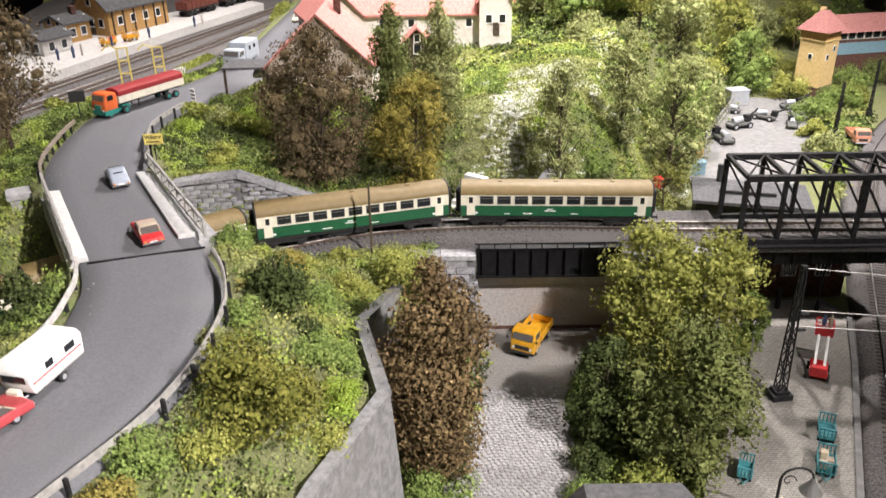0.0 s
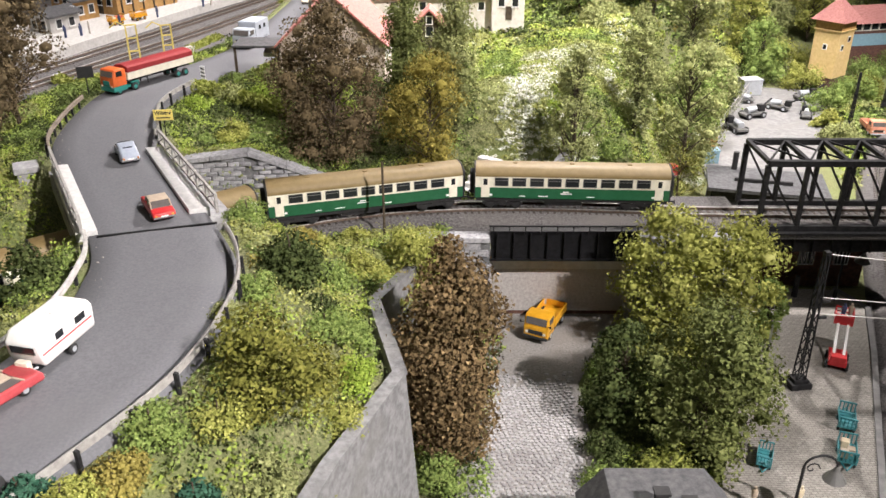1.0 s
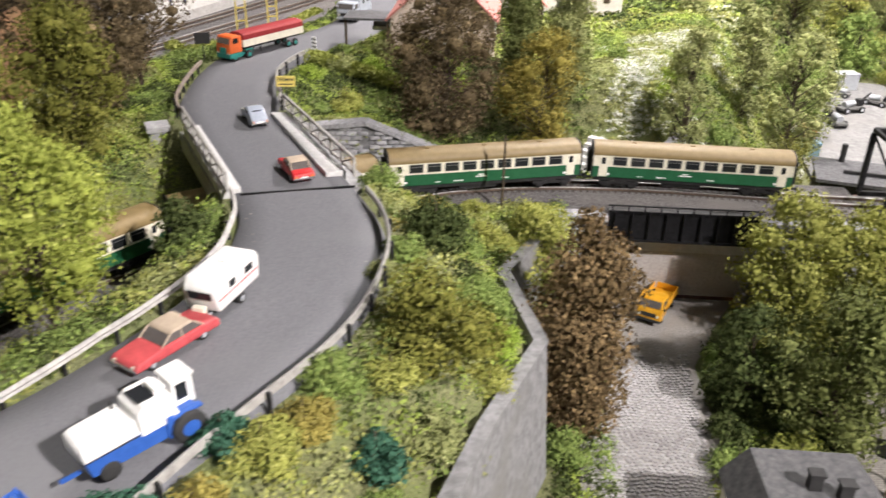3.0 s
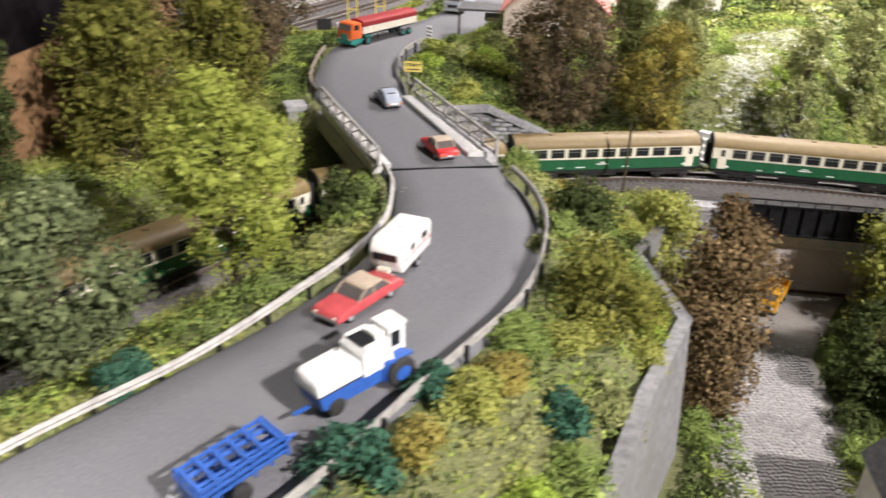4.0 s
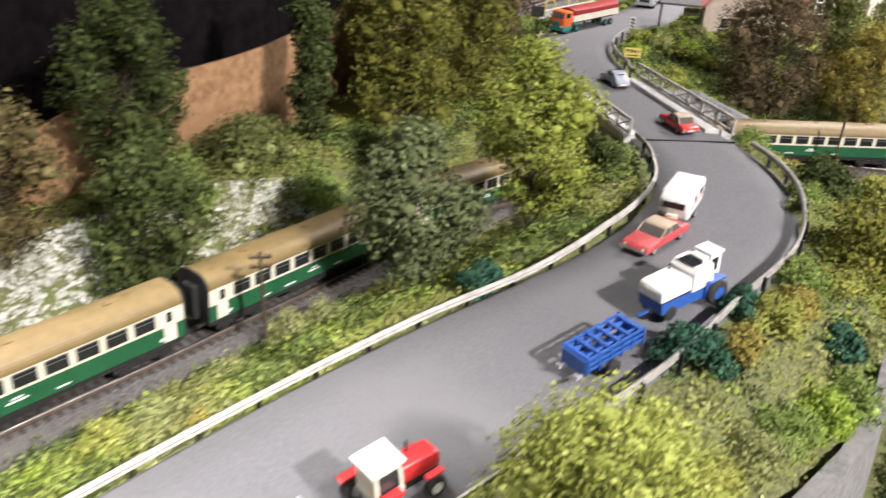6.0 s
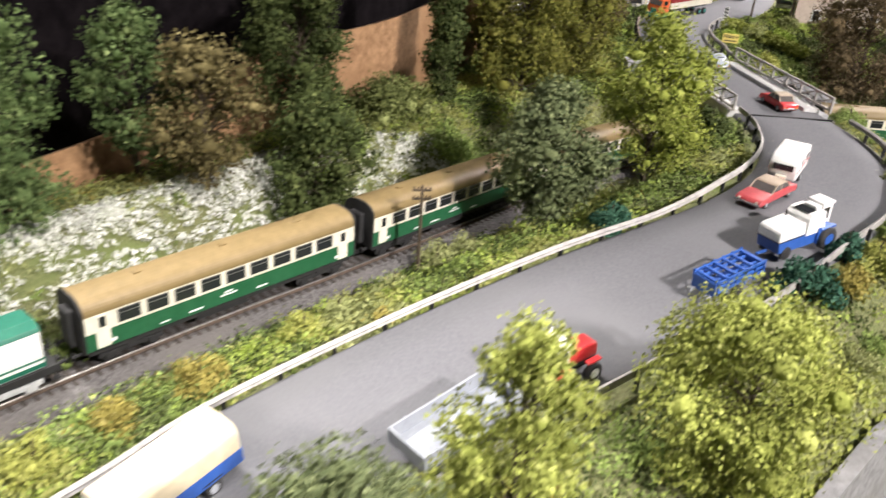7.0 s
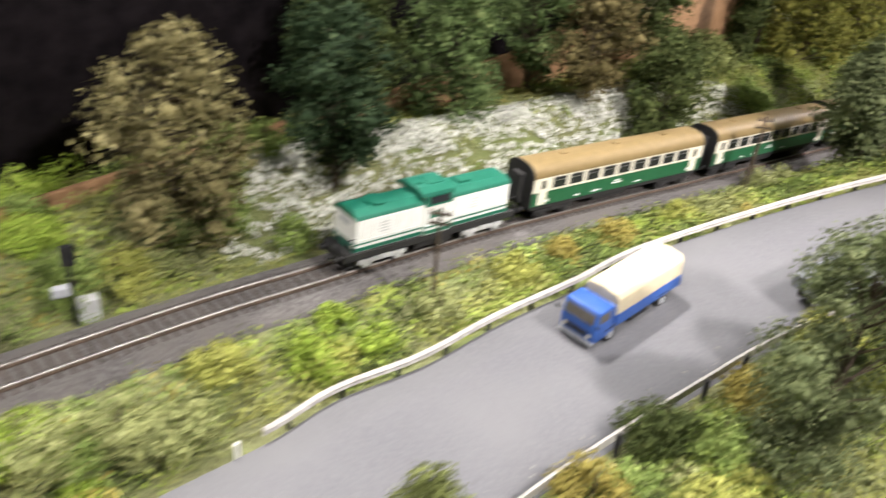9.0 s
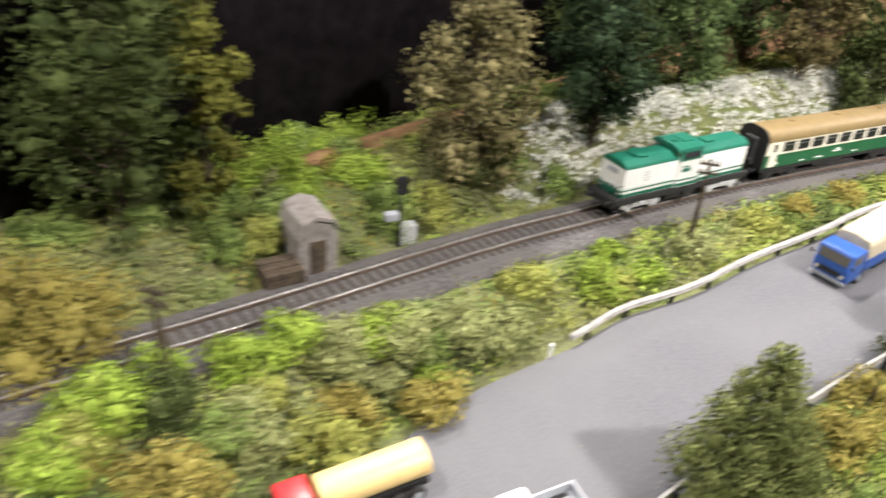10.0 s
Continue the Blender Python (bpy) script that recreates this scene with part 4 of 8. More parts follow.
tree(-0.757, -0.065, 0.140, 0.104, L_FIR, "dark green tree before the backdrop", count=4200)
tree(-0.925, -0.395, 0.190, 0.150, L_DARK, "tall dark green tree before the black backdrop", "wall", count=6500)
tree(-0.893, -0.352, 0.180, 0.062, L_OLIVE, "narrow olive tree before the black backdrop", "wall", 3600)
bush(-0.879, -0.482, 0.075, 0.11, L_OCHRE, "ochre yellow bush behind the track", 2600)

# ---- backdrop and hall ----
CL = smooth([(-1.15, -0.95), (-0.99, -0.45), (-0.93, -0.25), (-0.875, -0.02), (-0.82, 0.25), (-0.76, 0.50), (-0.73, 0.80), (-0.80, 1.3), (-0.95, 2.0), (-0.95, 2.6)], 6)


def upright_sheet(line, z0, z1, thick):
    n = len(line)
    nr = np.gradient(line, axis=0)
    nr = np.c_[-nr[:, 1], nr[:, 0]] / np.hypot(*nr.T)[:, None]
    v = []
    for p, q, a, b in zip(line, nr, np.broadcast_to(z0, n), np.broadcast_to(z1, n)):
        v += [(*p, a), (*p, b), (*(p + q * thick), b), (*(p + q * thick), a)]
    k = np.arange(n - 1)
    return v, np.concatenate([np.stack([k * 4 + j, k * 4 + (j + 1) % 4, (k + 1) * 4 + (j + 1) % 4, (k + 1) * 4 + j], 1) for j in range(4)])


tagged(new("backdrop", mesh_np("backdrop", *upright_sheet(CL, 0.05, 0.58, 0.01), M_BACK)), "black cloth hung behind the layout", "backdrop", kind="structure")
BL = smooth([(-0.885, -0.27), (-0.83, -0.06), (-0.785, 0.10), (-0.74, 0.25), (-0.68, 0.42), (-0.645, 0.55), (-0.635, 0.80), (-0.66, 1.0)], 8)
BLZ = np.interp(BL[:, 1], [-0.27, 0.0, 0.22, 0.36, 1.0], [0.178, 0.196, 0.212, 0.250, 0.262])
tagged(new("backdrop_board", mesh_np("backdrop_board", *upright_sheet(BL, 0.10, BLZ, 0.006), M_EARTH)), "brown painted board behind the railway bank", "backdrop board", kind="structure")
M_HALL = grain("hall_wall", (0.16, 0.13, 0.11), (0.24, 0.20, 0.17), 6, 0.9, 0.1)
floor_b = B().box((0, 0.5, -0.95), (8, 9, 0.1))
tagged(part("floor", floor_b, M_HALL), "brown floor of the exhibition hall", "floor", kind="structure")
tagged(part("ceiling", B().box((0, 0.5, 2.45), (8, 9, 0.1)), M_HALL), "dim ceiling of the exhibition hall", "ceiling", kind="structure")
for nm, c, sz in (("wall_north", (0, 5.05, 0.75), (8, 0.1, 3.5)), ("wall_south", (0, -4.05, 0.75), (8, 0.1, 3.5)), ("wall_west", (-4.05, 0.5, 0.75), (0.1, 9, 3.5)), ("wall_east", (4.05, 0.5, 0.75), (0.1, 9, 3.5))):
    tagged(part(nm, B().box(c, sz), M_HALL), "dim wall of the exhibition hall", "wall", kind="structure")

# the table that carries the layout, hung with black cloth to the floor
tagged(part("platform_base", B().box((0.175, 0.775, -0.465), (2.84, 3.34, 0.868)), M_BACK), "black-clothed table carrying the model landscape", "table base", kind="structure")

# ---- ground cover ----
COVER = [("green", L_GREEN), ("dark", L_DARK), ("lime", L_TURF), ("yellow", L_GRASS), ("grey", L_GREYG), ("ochre", L_OCHRE), ("blossom", L_BLOOM)]


def cover(n, box, zone, weights, rng, per=24, r=(0.004, 0.011), h=0.6, size=0.0020):
    """Low tufts inside a box of the plan where zone() holds; returns leaf places for each kind."""
    x0, y0, x1, y1 = box
    P = rng.uniform((x0, y0), (x1, y1), (n, 2))
    P = P[zone(P)]
    wd, wz = near(P, np.array([q for q, _ in WALL_TOP]), np.array([v for _, v in WALL_TOP]))
    P = P[(wd > 0.012) | (P[:, 1] > 0.585)]
    wd, wz = near(P, np.array([q for q, _ in WALL_TOP]), np.array([v for _, v in WALL_TOP]))
    z = np.where(wd < 0.016, wz, field("z", P))
    q = np.array([noise.noise((x * 9, y * 9, 7)) * 0.9 + noise.noise((x * 24, y * 24, 2)) * 0.6 for x, y in P])
    q = (np.clip(q * 0.75 + 0.5, 0, 0.999) + rng.normal(0, 0.07, len(P))) % 1.0
    edges = np.cumsum(weights) / np.sum(weights)
    kind = np.searchsorted(edges, np.clip(q, 0, 0.9999))
    R = rng.uniform(*r, len(P))
    out = []
    for k in range(len(weights)):
        s = kind == k
        if not s.any():
            continue
        c = np.c_[P[s], z[s]]
        d = rng.normal(0, 1, (len(c), per, 3))
        d /= np.linalg.norm(d, axis=2)[:, :, None]
        d[:, :, 2] = np.abs(d[:, :, 2])
        p = c[:, None] + d * R[s][:, None, None] * rng.uniform(0.5, 1.1, (len(c), per, 1)) * np.array([1.15, 1.15, h])
        out.append((k, p.reshape(-1, 3), d.reshape(-1, 3), size))
    return out


def free_ground(P):
    on = inside(P, [tuple(q) for q in RL] + [tuple(q) for q in RR[::-1]])
    edge = np.minimum(field("left", P), field("right", P))
    rail = field("rail", P)
    bridge = inside(P, [(-0.42, 0.76), (-0.30, 0.56), (-0.18, 0.63), (-0.28, 0.82)])
    paved = inside(P, [(-0.95, 1.16), (-0.455, 1.12), (-0.37, 1.25), (-0.33, 1.5), (-0.3, 2.3), (-0.95, 2.4)])
    return ~paved & ~on & (edge > 0.010) & ((rail > 0.033) | (P[:, 0] > 0.03)) & ~inside(P, LOW_EDGE) & ~bridge


def white_bank(P):
    a = near(P, np.array([(-0.555, 0.41), (-0.585, 0.36), (-0.63, 0.30), (-0.69, 0.12), (-0.725, 0.05), (-0.770, -0.06), (-0.79, -0.13)]), np.zeros(7))[0]
    return free_ground(P) & (a < 0.029)


def green_bank(P):
    return free_ground(P) & ~white_bank(P)


def white_hill(P):
    a = near(P, np.array([(0.035, 0.92), (0.085, 0.98), (0.11, 1.06), (0.14, 1.20)]), np.zeros(4))[0]
    b = near(P, np.array([(0.235, 1.15), (0.26, 1.25), (0.29, 1.44)]), np.zeros(3))[0]
    return free_ground(P) & ((a < 0.045) | (b < 0.030))


def lime_hill(P):
    """Bright fresh turf below the white house."""
    a = near(P, np.array([(0.035, 1.16), (0.065, 1.25)]), np.zeros(2))[0]
    b = near(P, np.array([(0.14, 1.34), (0.21, 1.35)]), np.zeros(2))[0]
    return free_ground(P) & ((a < 0.036) | (b < 0.024))


def yard_edge(P):
    """Rough ground between the concrete yard, the far tracks and the signal tower."""
    yard = near(P, np.array([(0.43, 1.02), (0.50, 1.2), (0.56, 1.36), (0.66, 1.62)]), np.zeros(4))[0]
    far = near(P, np.array([(0.60, 1.22), (0.70, 1.42), (0.80, 1.62), (0.80, 1.80)]), np.zeros(4))[0]
    return inside(P, LOW) & (yard > 0.095) & (far < 0.06)


def street_side(P):
    a = near(P, np.array([(-0.085, 0.26), (-0.050, 0.36), (-0.020, 0.46), (-0.022, 0.60), (0.0, 0.73)]), np.zeros(5))[0]
    b = near(P, np.array([(0.15, 0.47), (0.19, 0.56), (0.22, 0.68), (0.27, 0.74)]), np.zeros(4))[0]
    c = near(P, np.array([q for q, _ in WALL_TOP]), np.zeros(len(WALL_TOP)))[0]
    return ((a < 0.042) & (c > 0.026)) | (b < 0.06)


CR = np.random.default_rng(11)
BATCH = []
#            green dark lime yellow grey ochre blossom
BATCH += cover(23000, (-0.62, -0.45, 0.03, 0.80), free_ground, (0.30, 0.12, 0.12, 0.19, 0.24, 0.03, 0.0), CR, 20, (0.004, 0.013), 0.85, 0.00145)
BATCH += cover(20000, (-0.98, -0.72, -0.42, 0.80), green_bank, (0.26, 0.12, 0.10, 0.20, 0.26, 0.06, 0.0), CR, 19, (0.005, 0.014), 0.9, 0.0016)
BATCH += cover(10800, (-0.55, 0.80, 0.02, 1.35), free_ground, (0.38, 0.24, 0.16, 0.10, 0.11, 0.01, 0.0), CR, 28, (0.005, 0.012), size=0.0017)
BATCH += cover(10000, (0.02, 0.80, 0.45, 1.40), free_ground, (0.22, 0.08, 0.08, 0.14, 0.36, 0.0, 0.12), CR, 30, (0.004, 0.010), size=0.0016)
BATCH += cover(7000, (-0.6, 1.30, 0.80, 2.30), free_ground, (0.30, 0.26, 0.12, 0.18, 0.12, 0.02, 0.0), CR, 20, (0.008, 0.020), size=0.0034)
BATCH += cover(19000, (-0.88, -0.28, -0.50, 0.46), white_bank, (0.03, 0.0, 0.0, 0.0, 0.10, 0.0, 0.87), CR, 26, (0.003, 0.0070), 0.6, 0.0015)
BATCH += cover(11000, (-0.04, 0.88, 0.36, 1.46), white_hill, (0.06, 0.0, 0.02, 0.05, 0.32, 0.0, 0.55), CR, 32, (0.003, 0.008), size=0.0016)
BATCH += cover(4200, (-0.02, 1.08, 0.28, 1.44), lime_hill, (0.35, 0.0, 0.62, 0.03, 0.0, 0.0, 0.0), CR, 28, (0.006, 0.014), size=0.0017)
BATCH += cover(9000, (0.30, 1.0, 1.2, 2.2), yard_edge, (0.34, 0.20, 0.12, 0.16, 0.18, 0.0, 0.0), CR, 20, (0.006, 0.016), size=0.003)
BATCH += cover(9000, (-0.14, 0.24, 0.34, 0.76), street_side, (0.30, 0.36, 0.10, 0.14, 0.10, 0.0, 0.0), CR, 26)
for i, (nm, mat) in enumerate(COVER):
    p = [b[1] for b in BATCH if b[0] == i]
    if p:
        pp, dd = np.concatenate(p), np.concatenate([b[2] for b in BATCH if b[0] == i])
        ss = np.concatenate([np.full(len(b[1]), b[3]) for b in BATCH if b[0] == i])
        ob = new("ground_cover", leaves(pp, dd, ss, CR, mat, "ground_cover", True))
        tagged(ob, {"green": "mid green flock tufts on the slopes", "dark": "dark green flock tufts on the slopes", "lime": "bright lime flock tufts on the slopes", "yellow": "yellow-green grass tufts on the slopes",
                    "grey": "dull grey-green grass tufts on the slopes", "ochre": "ochre autumn tufts beside the road", "blossom": "white blossoming ground cover on the bank"}[nm], "ground cover", kind="stuff")

# ---- street and yard ----
M_YARD = grain("worn_yard_concrete", (0.135, 0.135, 0.137), (0.225, 0.222, 0.220), 120, 0.9, 0.3, 14, (0.18, 0.175, 0.17))
street_b = B().prism([(-0.02, 0.30), (0.11, 0.30), (0.112, 0.55), (0.112, 0.66), (0.15, 0.74), (0.178, 0.79), (0.178, 1.0), (0.032, 1.0), (0.034, 0.78), (0.02, 0.68), (-0.005, 0.55)], "z", -0.02, 0.0)
street = tagged(part("road", street_b, M_SAND), "grey street with cobbles under the railway bridge", "street", kind="structure")
yard_b = B().prism([(0.112, 0.25), (0.221, 0.25), (0.334, 0.518), (0.414, 0.707), (0.448, 0.795), (0.430, 0.838), (0.32, 0.845), (0.29, 0.70), (0.20, 0.50)], "z", -0.02, 0.004)
platform = tagged(part("pavement", yard_b, M_PAVE), "pale paved station forecourt beside the tracks", "pavement", kind="structure")
tagged(part("pavement", B().prism([(0.36, 1.02), (0.50, 1.0), (0.56, 1.22), (0.69, 1.47), (0.76, 1.68), (0.60, 1.72), (0.49, 1.44), (0.40, 1.30)], "z", -0.02, 0.003), M_YARD), "pale concrete yard beyond the railway", "pavement", kind="structure")
tagged(part("kerb", B().prism([(0.221, 0.25), (0.2265, 0.25), (0.3392, 0.516), (0.4192, 0.705), (0.4538, 0.795), (0.434, 0.843), (0.430, 0.838), (0.448, 0.795), (0.414, 0.707), (0.334, 0.518)], "z", -0.02, 0.006), M_YARD), "pale stone platform edge", "kerb", kind="structure")

tagged(part("ground_yard", B().prism([(0.2265, 0.25), (0.3392, 0.516), (0.4192, 0.705), (0.4538, 0.795), (0.56, 1.00), (0.70, 1.25), (0.88, 1.50), (1.10, 1.70), (1.55, 1.95), (1.58, 1.60), (1.15, 1.40), (0.86, 1.10), (0.72, 0.85), (0.52, 0.25)], "z", -0.02, 0.0012), M_BALLAST), "dark ballast ground under the station tracks", "ground", kind="structure")

# ---- vehicles: x ahead, y to the left, z up, standing on z = 0 ----


def wheels(v, spots, r, w, hub=None):
    tyre = B().cyl((0, -w / 2, 0), (0, w / 2, 0), r, n=16)
    bmesh.ops.bevel(tyre.bm, geom=[e for e in tyre.bm.edges if abs(e.verts[0].co.y - e.verts[1].co.y) < 1e-6], offset=w * 0.18, segments=1, affect="EDGES")
    tm = tyre.mesh("tyre", M_TYRE, True)
    rm = B().cyl((0, -w / 2 - 0.0002, 0), (0, w / 2 + 0.0002, 0), r * 0.52, n=12).cyl((0, -w / 2 - 0.0005, 0), (0, w / 2 + 0.0005, 0), r * 0.18, n=8).mesh("rim", hub or M_GREY)
    for x, y in spots:
        o = new("wheel", tm)
        o.parent = v
        o.location = (x, y, r)
        k = new("rim", rm)
        k.parent = o


def lamps(v, x, ys, z, mat, r=0.0011, name="headlight"):
    for y in ys:
        part(name, B().cyl((x - 0.0004, y, z), (x + 0.0004, y, z), r, n=8), mat, v)


def on_road(x, y, heading, z=None):
    """Stands on the road, tilted with its slope."""
    z = float(road_z(x, y)) + 0.0008 if z is None else z
    c, s = math.cos(radians(heading)), math.sin(radians(heading))
    f, k = float(road_z(x + c * 0.02, y + s * 0.02)), float(road_z(x - c * 0.02, y - s * 0.02))
    pitch = -math.degrees(math.atan2(f - k, 0.04)) if z < 0.2 and z > 0.05 else 0
    return Matrix.Translation((x, y, z)) @ Matrix.Rotation(radians(heading), 4, "Z") @ Matrix.Rotation(radians(pitch), 4, "Y")


M_CHROME = paint("bright_trim", (0.55, 0.55, 0.55), 0.25, 0.8)
M_LENS = paint("lamp_lens", (0.75, 0.72, 0.62), 0.2)
M_AMBER = paint("amber_lens", (0.6, 0.2, 0.02), 0.3)
M_CARGLASS = paint("clear_car_glazing", (0.11, 0.100, 0.095), 0.12)
M_COUPE = paint("faded_red_paint", (0.50, 0.070, 0.080), 0.4, wear=0.2)
M_SEAT = paint("tan_interior", (0.42, 0.34, 0.26), 0.7)


def car(m, label, body, top, L=0.047, W=0.0185, H=0.0165, kind="saloon"):
    v = thing("car", m, label, "car")
    h, l, w = H, L / 2, W / 2
    if kind == "beetle":
        side = [(-l, 0.0035), (-l * 0.97, h * 0.42), (-l * 0.72, h * 0.66), (-l * 0.42, h * 0.90), (-l * 0.05, h * 0.98), (l * 0.20, h * 0.88), (l * 0.36, h * 0.62), (l * 0.75, h * 0.55), (l * 0.95, h * 0.38), (l, 0.0035)]
        part("body", B().prism([(x, z) for x, z in side], "y", -w * 0.94, w * 0.94, bevel=0.0022), body, v, smooth=True)
        for s in (-1, 1):
            for x in (-l * 0.58, l * 0.60):
                part("wing", B().box((x, s * w * 0.86, 0.0058), (l * 0.58, w * 0.36, 0.0062), bevel=0.0024, taper=(0.8, 0.8)), body, v, smooth=True)
            part("side_window", B().box((-l * 0.08, s * w * 0.935, h * 0.74), (l * 0.62, 0.0006, h * 0.2)), M_GLASS, v)
        part("rear_window", B().box((-l * 0.50, 0, h * 0.80), (0.0008, w * 1.0, h * 0.17), ry=-38), M_GLASS, v)
        part("windscreen", B().box((l * 0.285, 0, h * 0.76), (0.0008, w * 1.35, h * 0.24), ry=28), M_GLASS, v)
    else:
        part("body", B().prism([(-l, 0.0035), (-l, h * 0.48), (-l * 0.94, h * 0.58), (-l * 0.45, h * 0.62), (l * 0.30, h * 0.62), (l * 0.92, h * 0.54), (l, h * 0.42), (l, 0.0035)], "y", -w, w, bevel=0.0012), body, v, smooth=True)
        part("glazing", B().prism([(-l * 0.60, h * 0.60), (-l * 0.38, h * 0.93), (l * 0.12, h * 0.93), (l * 0.36, h * 0.60)], "y", -w * 0.86, w * 0.86, bevel=0.0008), M_CARGLASS, v)
        part("roof", B().prism([(-l * 0.44, h * 0.90), (-l * 0.36, h), (l * 0.08, h), (l * 0.16, h * 0.90)], "y", -w * 0.84, w * 0.84, bevel=0.0008), top, v, smooth=True)
        for s in (-1, 1):
            for x0, x1 in ((-l * 0.62, -l * 0.42), (-l * 0.1, -l * 0.1), (l * 0.38, l * 0.14)):
                part("pillar", B().cyl((x0, s * w * 0.875, h * 0.60), (x1, s * w * 0.83, h * 0.93), 0.0006, n=5), top, v)
    for x in (-l - 0.0004, l + 0.0004):
        part("bumper", B().box((x, 0, 0.0052), (0.0012, W * 0.98, 0.0016), bevel=0.0004), M_CHROME, v)
    lamps(v, l * 0.985, (-w * 0.68, w * 0.68), h * 0.40, M_LENS, 0.0013)
    lamps(v, -l * 0.99, (-w * 0.72, w * 0.72), h * 0.40, M_AMBER, 0.001, "tail_light")
    part("number_plate", B().box((-l - 0.0006, 0, h * 0.36), (0.0006, 0.006, 0.0016)), M_WHITE, v)
    wheels(v, [(x, s * w * 0.86) for x in (-l * 0.58, l * 0.62) for s in (-1, 1)], 0.0036, 0.0026)
    return v


def lorry(m, label, cab, bed, L, W, cover=None, low=None, box=None, wheel_hub=None, nose=False):
    """A forward-control lorry with an open bed, a canvas cover or a box body."""
    v = thing("lorry", m, label, "lorry")
    l, w = L / 2, W / 2
    cl = 0.022
    part("chassis", B().box((0, 0, 0.0068), (L * 0.97, W * 0.5, 0.0035)).box((-l * 0.1, 0, 0.0052), (L * 0.22, W * 0.85, 0.004)), low or M_TYRE, v)
    part("cab", B().prism([(l - cl, 0.006), (l - cl, 0.0285), (l - cl + 0.003, 0.030), (l - 0.0045, 0.030), (l - 0.001, 0.0195), (l, 0.0175), (l, 0.006)], "y", -w, w, bevel=0.0012), cab, v, smooth=True)
    part("windscreen", B().box((l - 0.0021, 0, 0.0243), (0.0009, W * 0.84, 0.0075), ry=-18), M_CARGLASS, v)
    for s in (-1, 1):
        part("side_window", B().box((l - cl * 0.47, s * (w + 0.0001), 0.0243), (cl * 0.5, 0.0006, 0.0065)), M_CARGLASS, v)
        part("mirror", B().cyl((l - 0.001, s * w, 0.022), (l + 0.001, s * (w + 0.003), 0.022), 0.0004, n=5).box((l + 0.001, s * (w + 0.003), 0.023), (0.0006, 0.0016, 0.003)), M_TYRE, v)
    part("grille", B().box((l + 0.0003, 0, 0.0125), (0.0008, W * 0.6, 0.0045), bevel=0.0003), low or M_TYRE, v)
    part("bumper", B().box((l + 0.0006, 0, 0.0065), (0.0018, W * 1.0, 0.0026), bevel=0.0005), low or M_GREY, v)
    lamps(v, l + 0.0004, (-w * 0.72, w * 0.72), 0.0118, M_LENS, 0.0016)
    b0, b1 = -l, l - cl - 0.0015
    part("bed", B().box(((b0 + b1) / 2, 0, 0.0108), (b1 - b0, W, 0.0022), bevel=0.0003), bed, v)
    if not box:
        hz = 0.0075
        for s in (-1, 1):
            part("side_board", B().box(((b0 + b1) / 2, s * (w - 0.0007), 0.0115 + hz / 2), (b1 - b0, 0.0014, hz), bevel=0.0003), bed, v)
        for x in (b0 + 0.0007, b1 - 0.0007):
            part("end_board", B().box((x, 0, 0.0115 + hz / 2), (0.0014, W - 0.003, hz), bevel=0.0003), bed, v)
    if cover:
        cv = B().prism([(-w * 0.99, 0.0185), (-w * 0.99, 0.0315), (-w * 0.82, 0.0352), (0, 0.0368), (w * 0.82, 0.0352), (w * 0.99, 0.0315), (w * 0.99, 0.0185)], "x", b0 + 0.0004, b1 - 0.0004, bevel=0.0012)
        part("canvas_cover", cv, cover, v, "cream canvas cover", smooth=True)
    if box:
        part("box_body", B().box(((b0 + b1) / 2, 0, 0.0245), (b1 - b0, W * 1.02, 0.0260), bevel=0.0012), box, v)
        for s in (-1, 1):
            for x in (b0 + (b1 - b0) * 0.35, b0 + (b1 - b0) * 0.7):
                part("window", B().box((x, s * (w * 1.02 + 0.0001), 0.028), (0.006, 0.0007, 0.006), bevel=0.0003), M_GLASS, v)
    r = 0.0056
    wheels(v, [(x, s * (w - 0.0022)) for x in (-l * 0.58, l * 0.62) for s in (-1, 1)], r, 0.0042, wheel_hub)
    for x in (-l * 0.58, l * 0.62):
        for s in (-1, 1):
            part("mudguard", B().box((x, s * (w - 0.002), 0.0117), (0.0125, 0.0042, 0.0012), bevel=0.0004), low or M_TYRE, v)
    return v


car(on_road(-0.329, 0.766, 120), "small rounded silver-blue car driving away on the asphalt road", M_SILVER, M_SILVER, 0.046, 0.018, 0.0172, "beetle")
car(on_road(-0.256, 0.634, 121), "small red saloon car with beige roof on the asphalt road", M_RED, M_SEAT, 0.046, 0.0185)
car(on_road(-0.267, 0.371, -118), "long red coupe with beige roof towing a white caravan", M_COUPE, M_SEAT, 0.060, 0.0215, 0.0160)


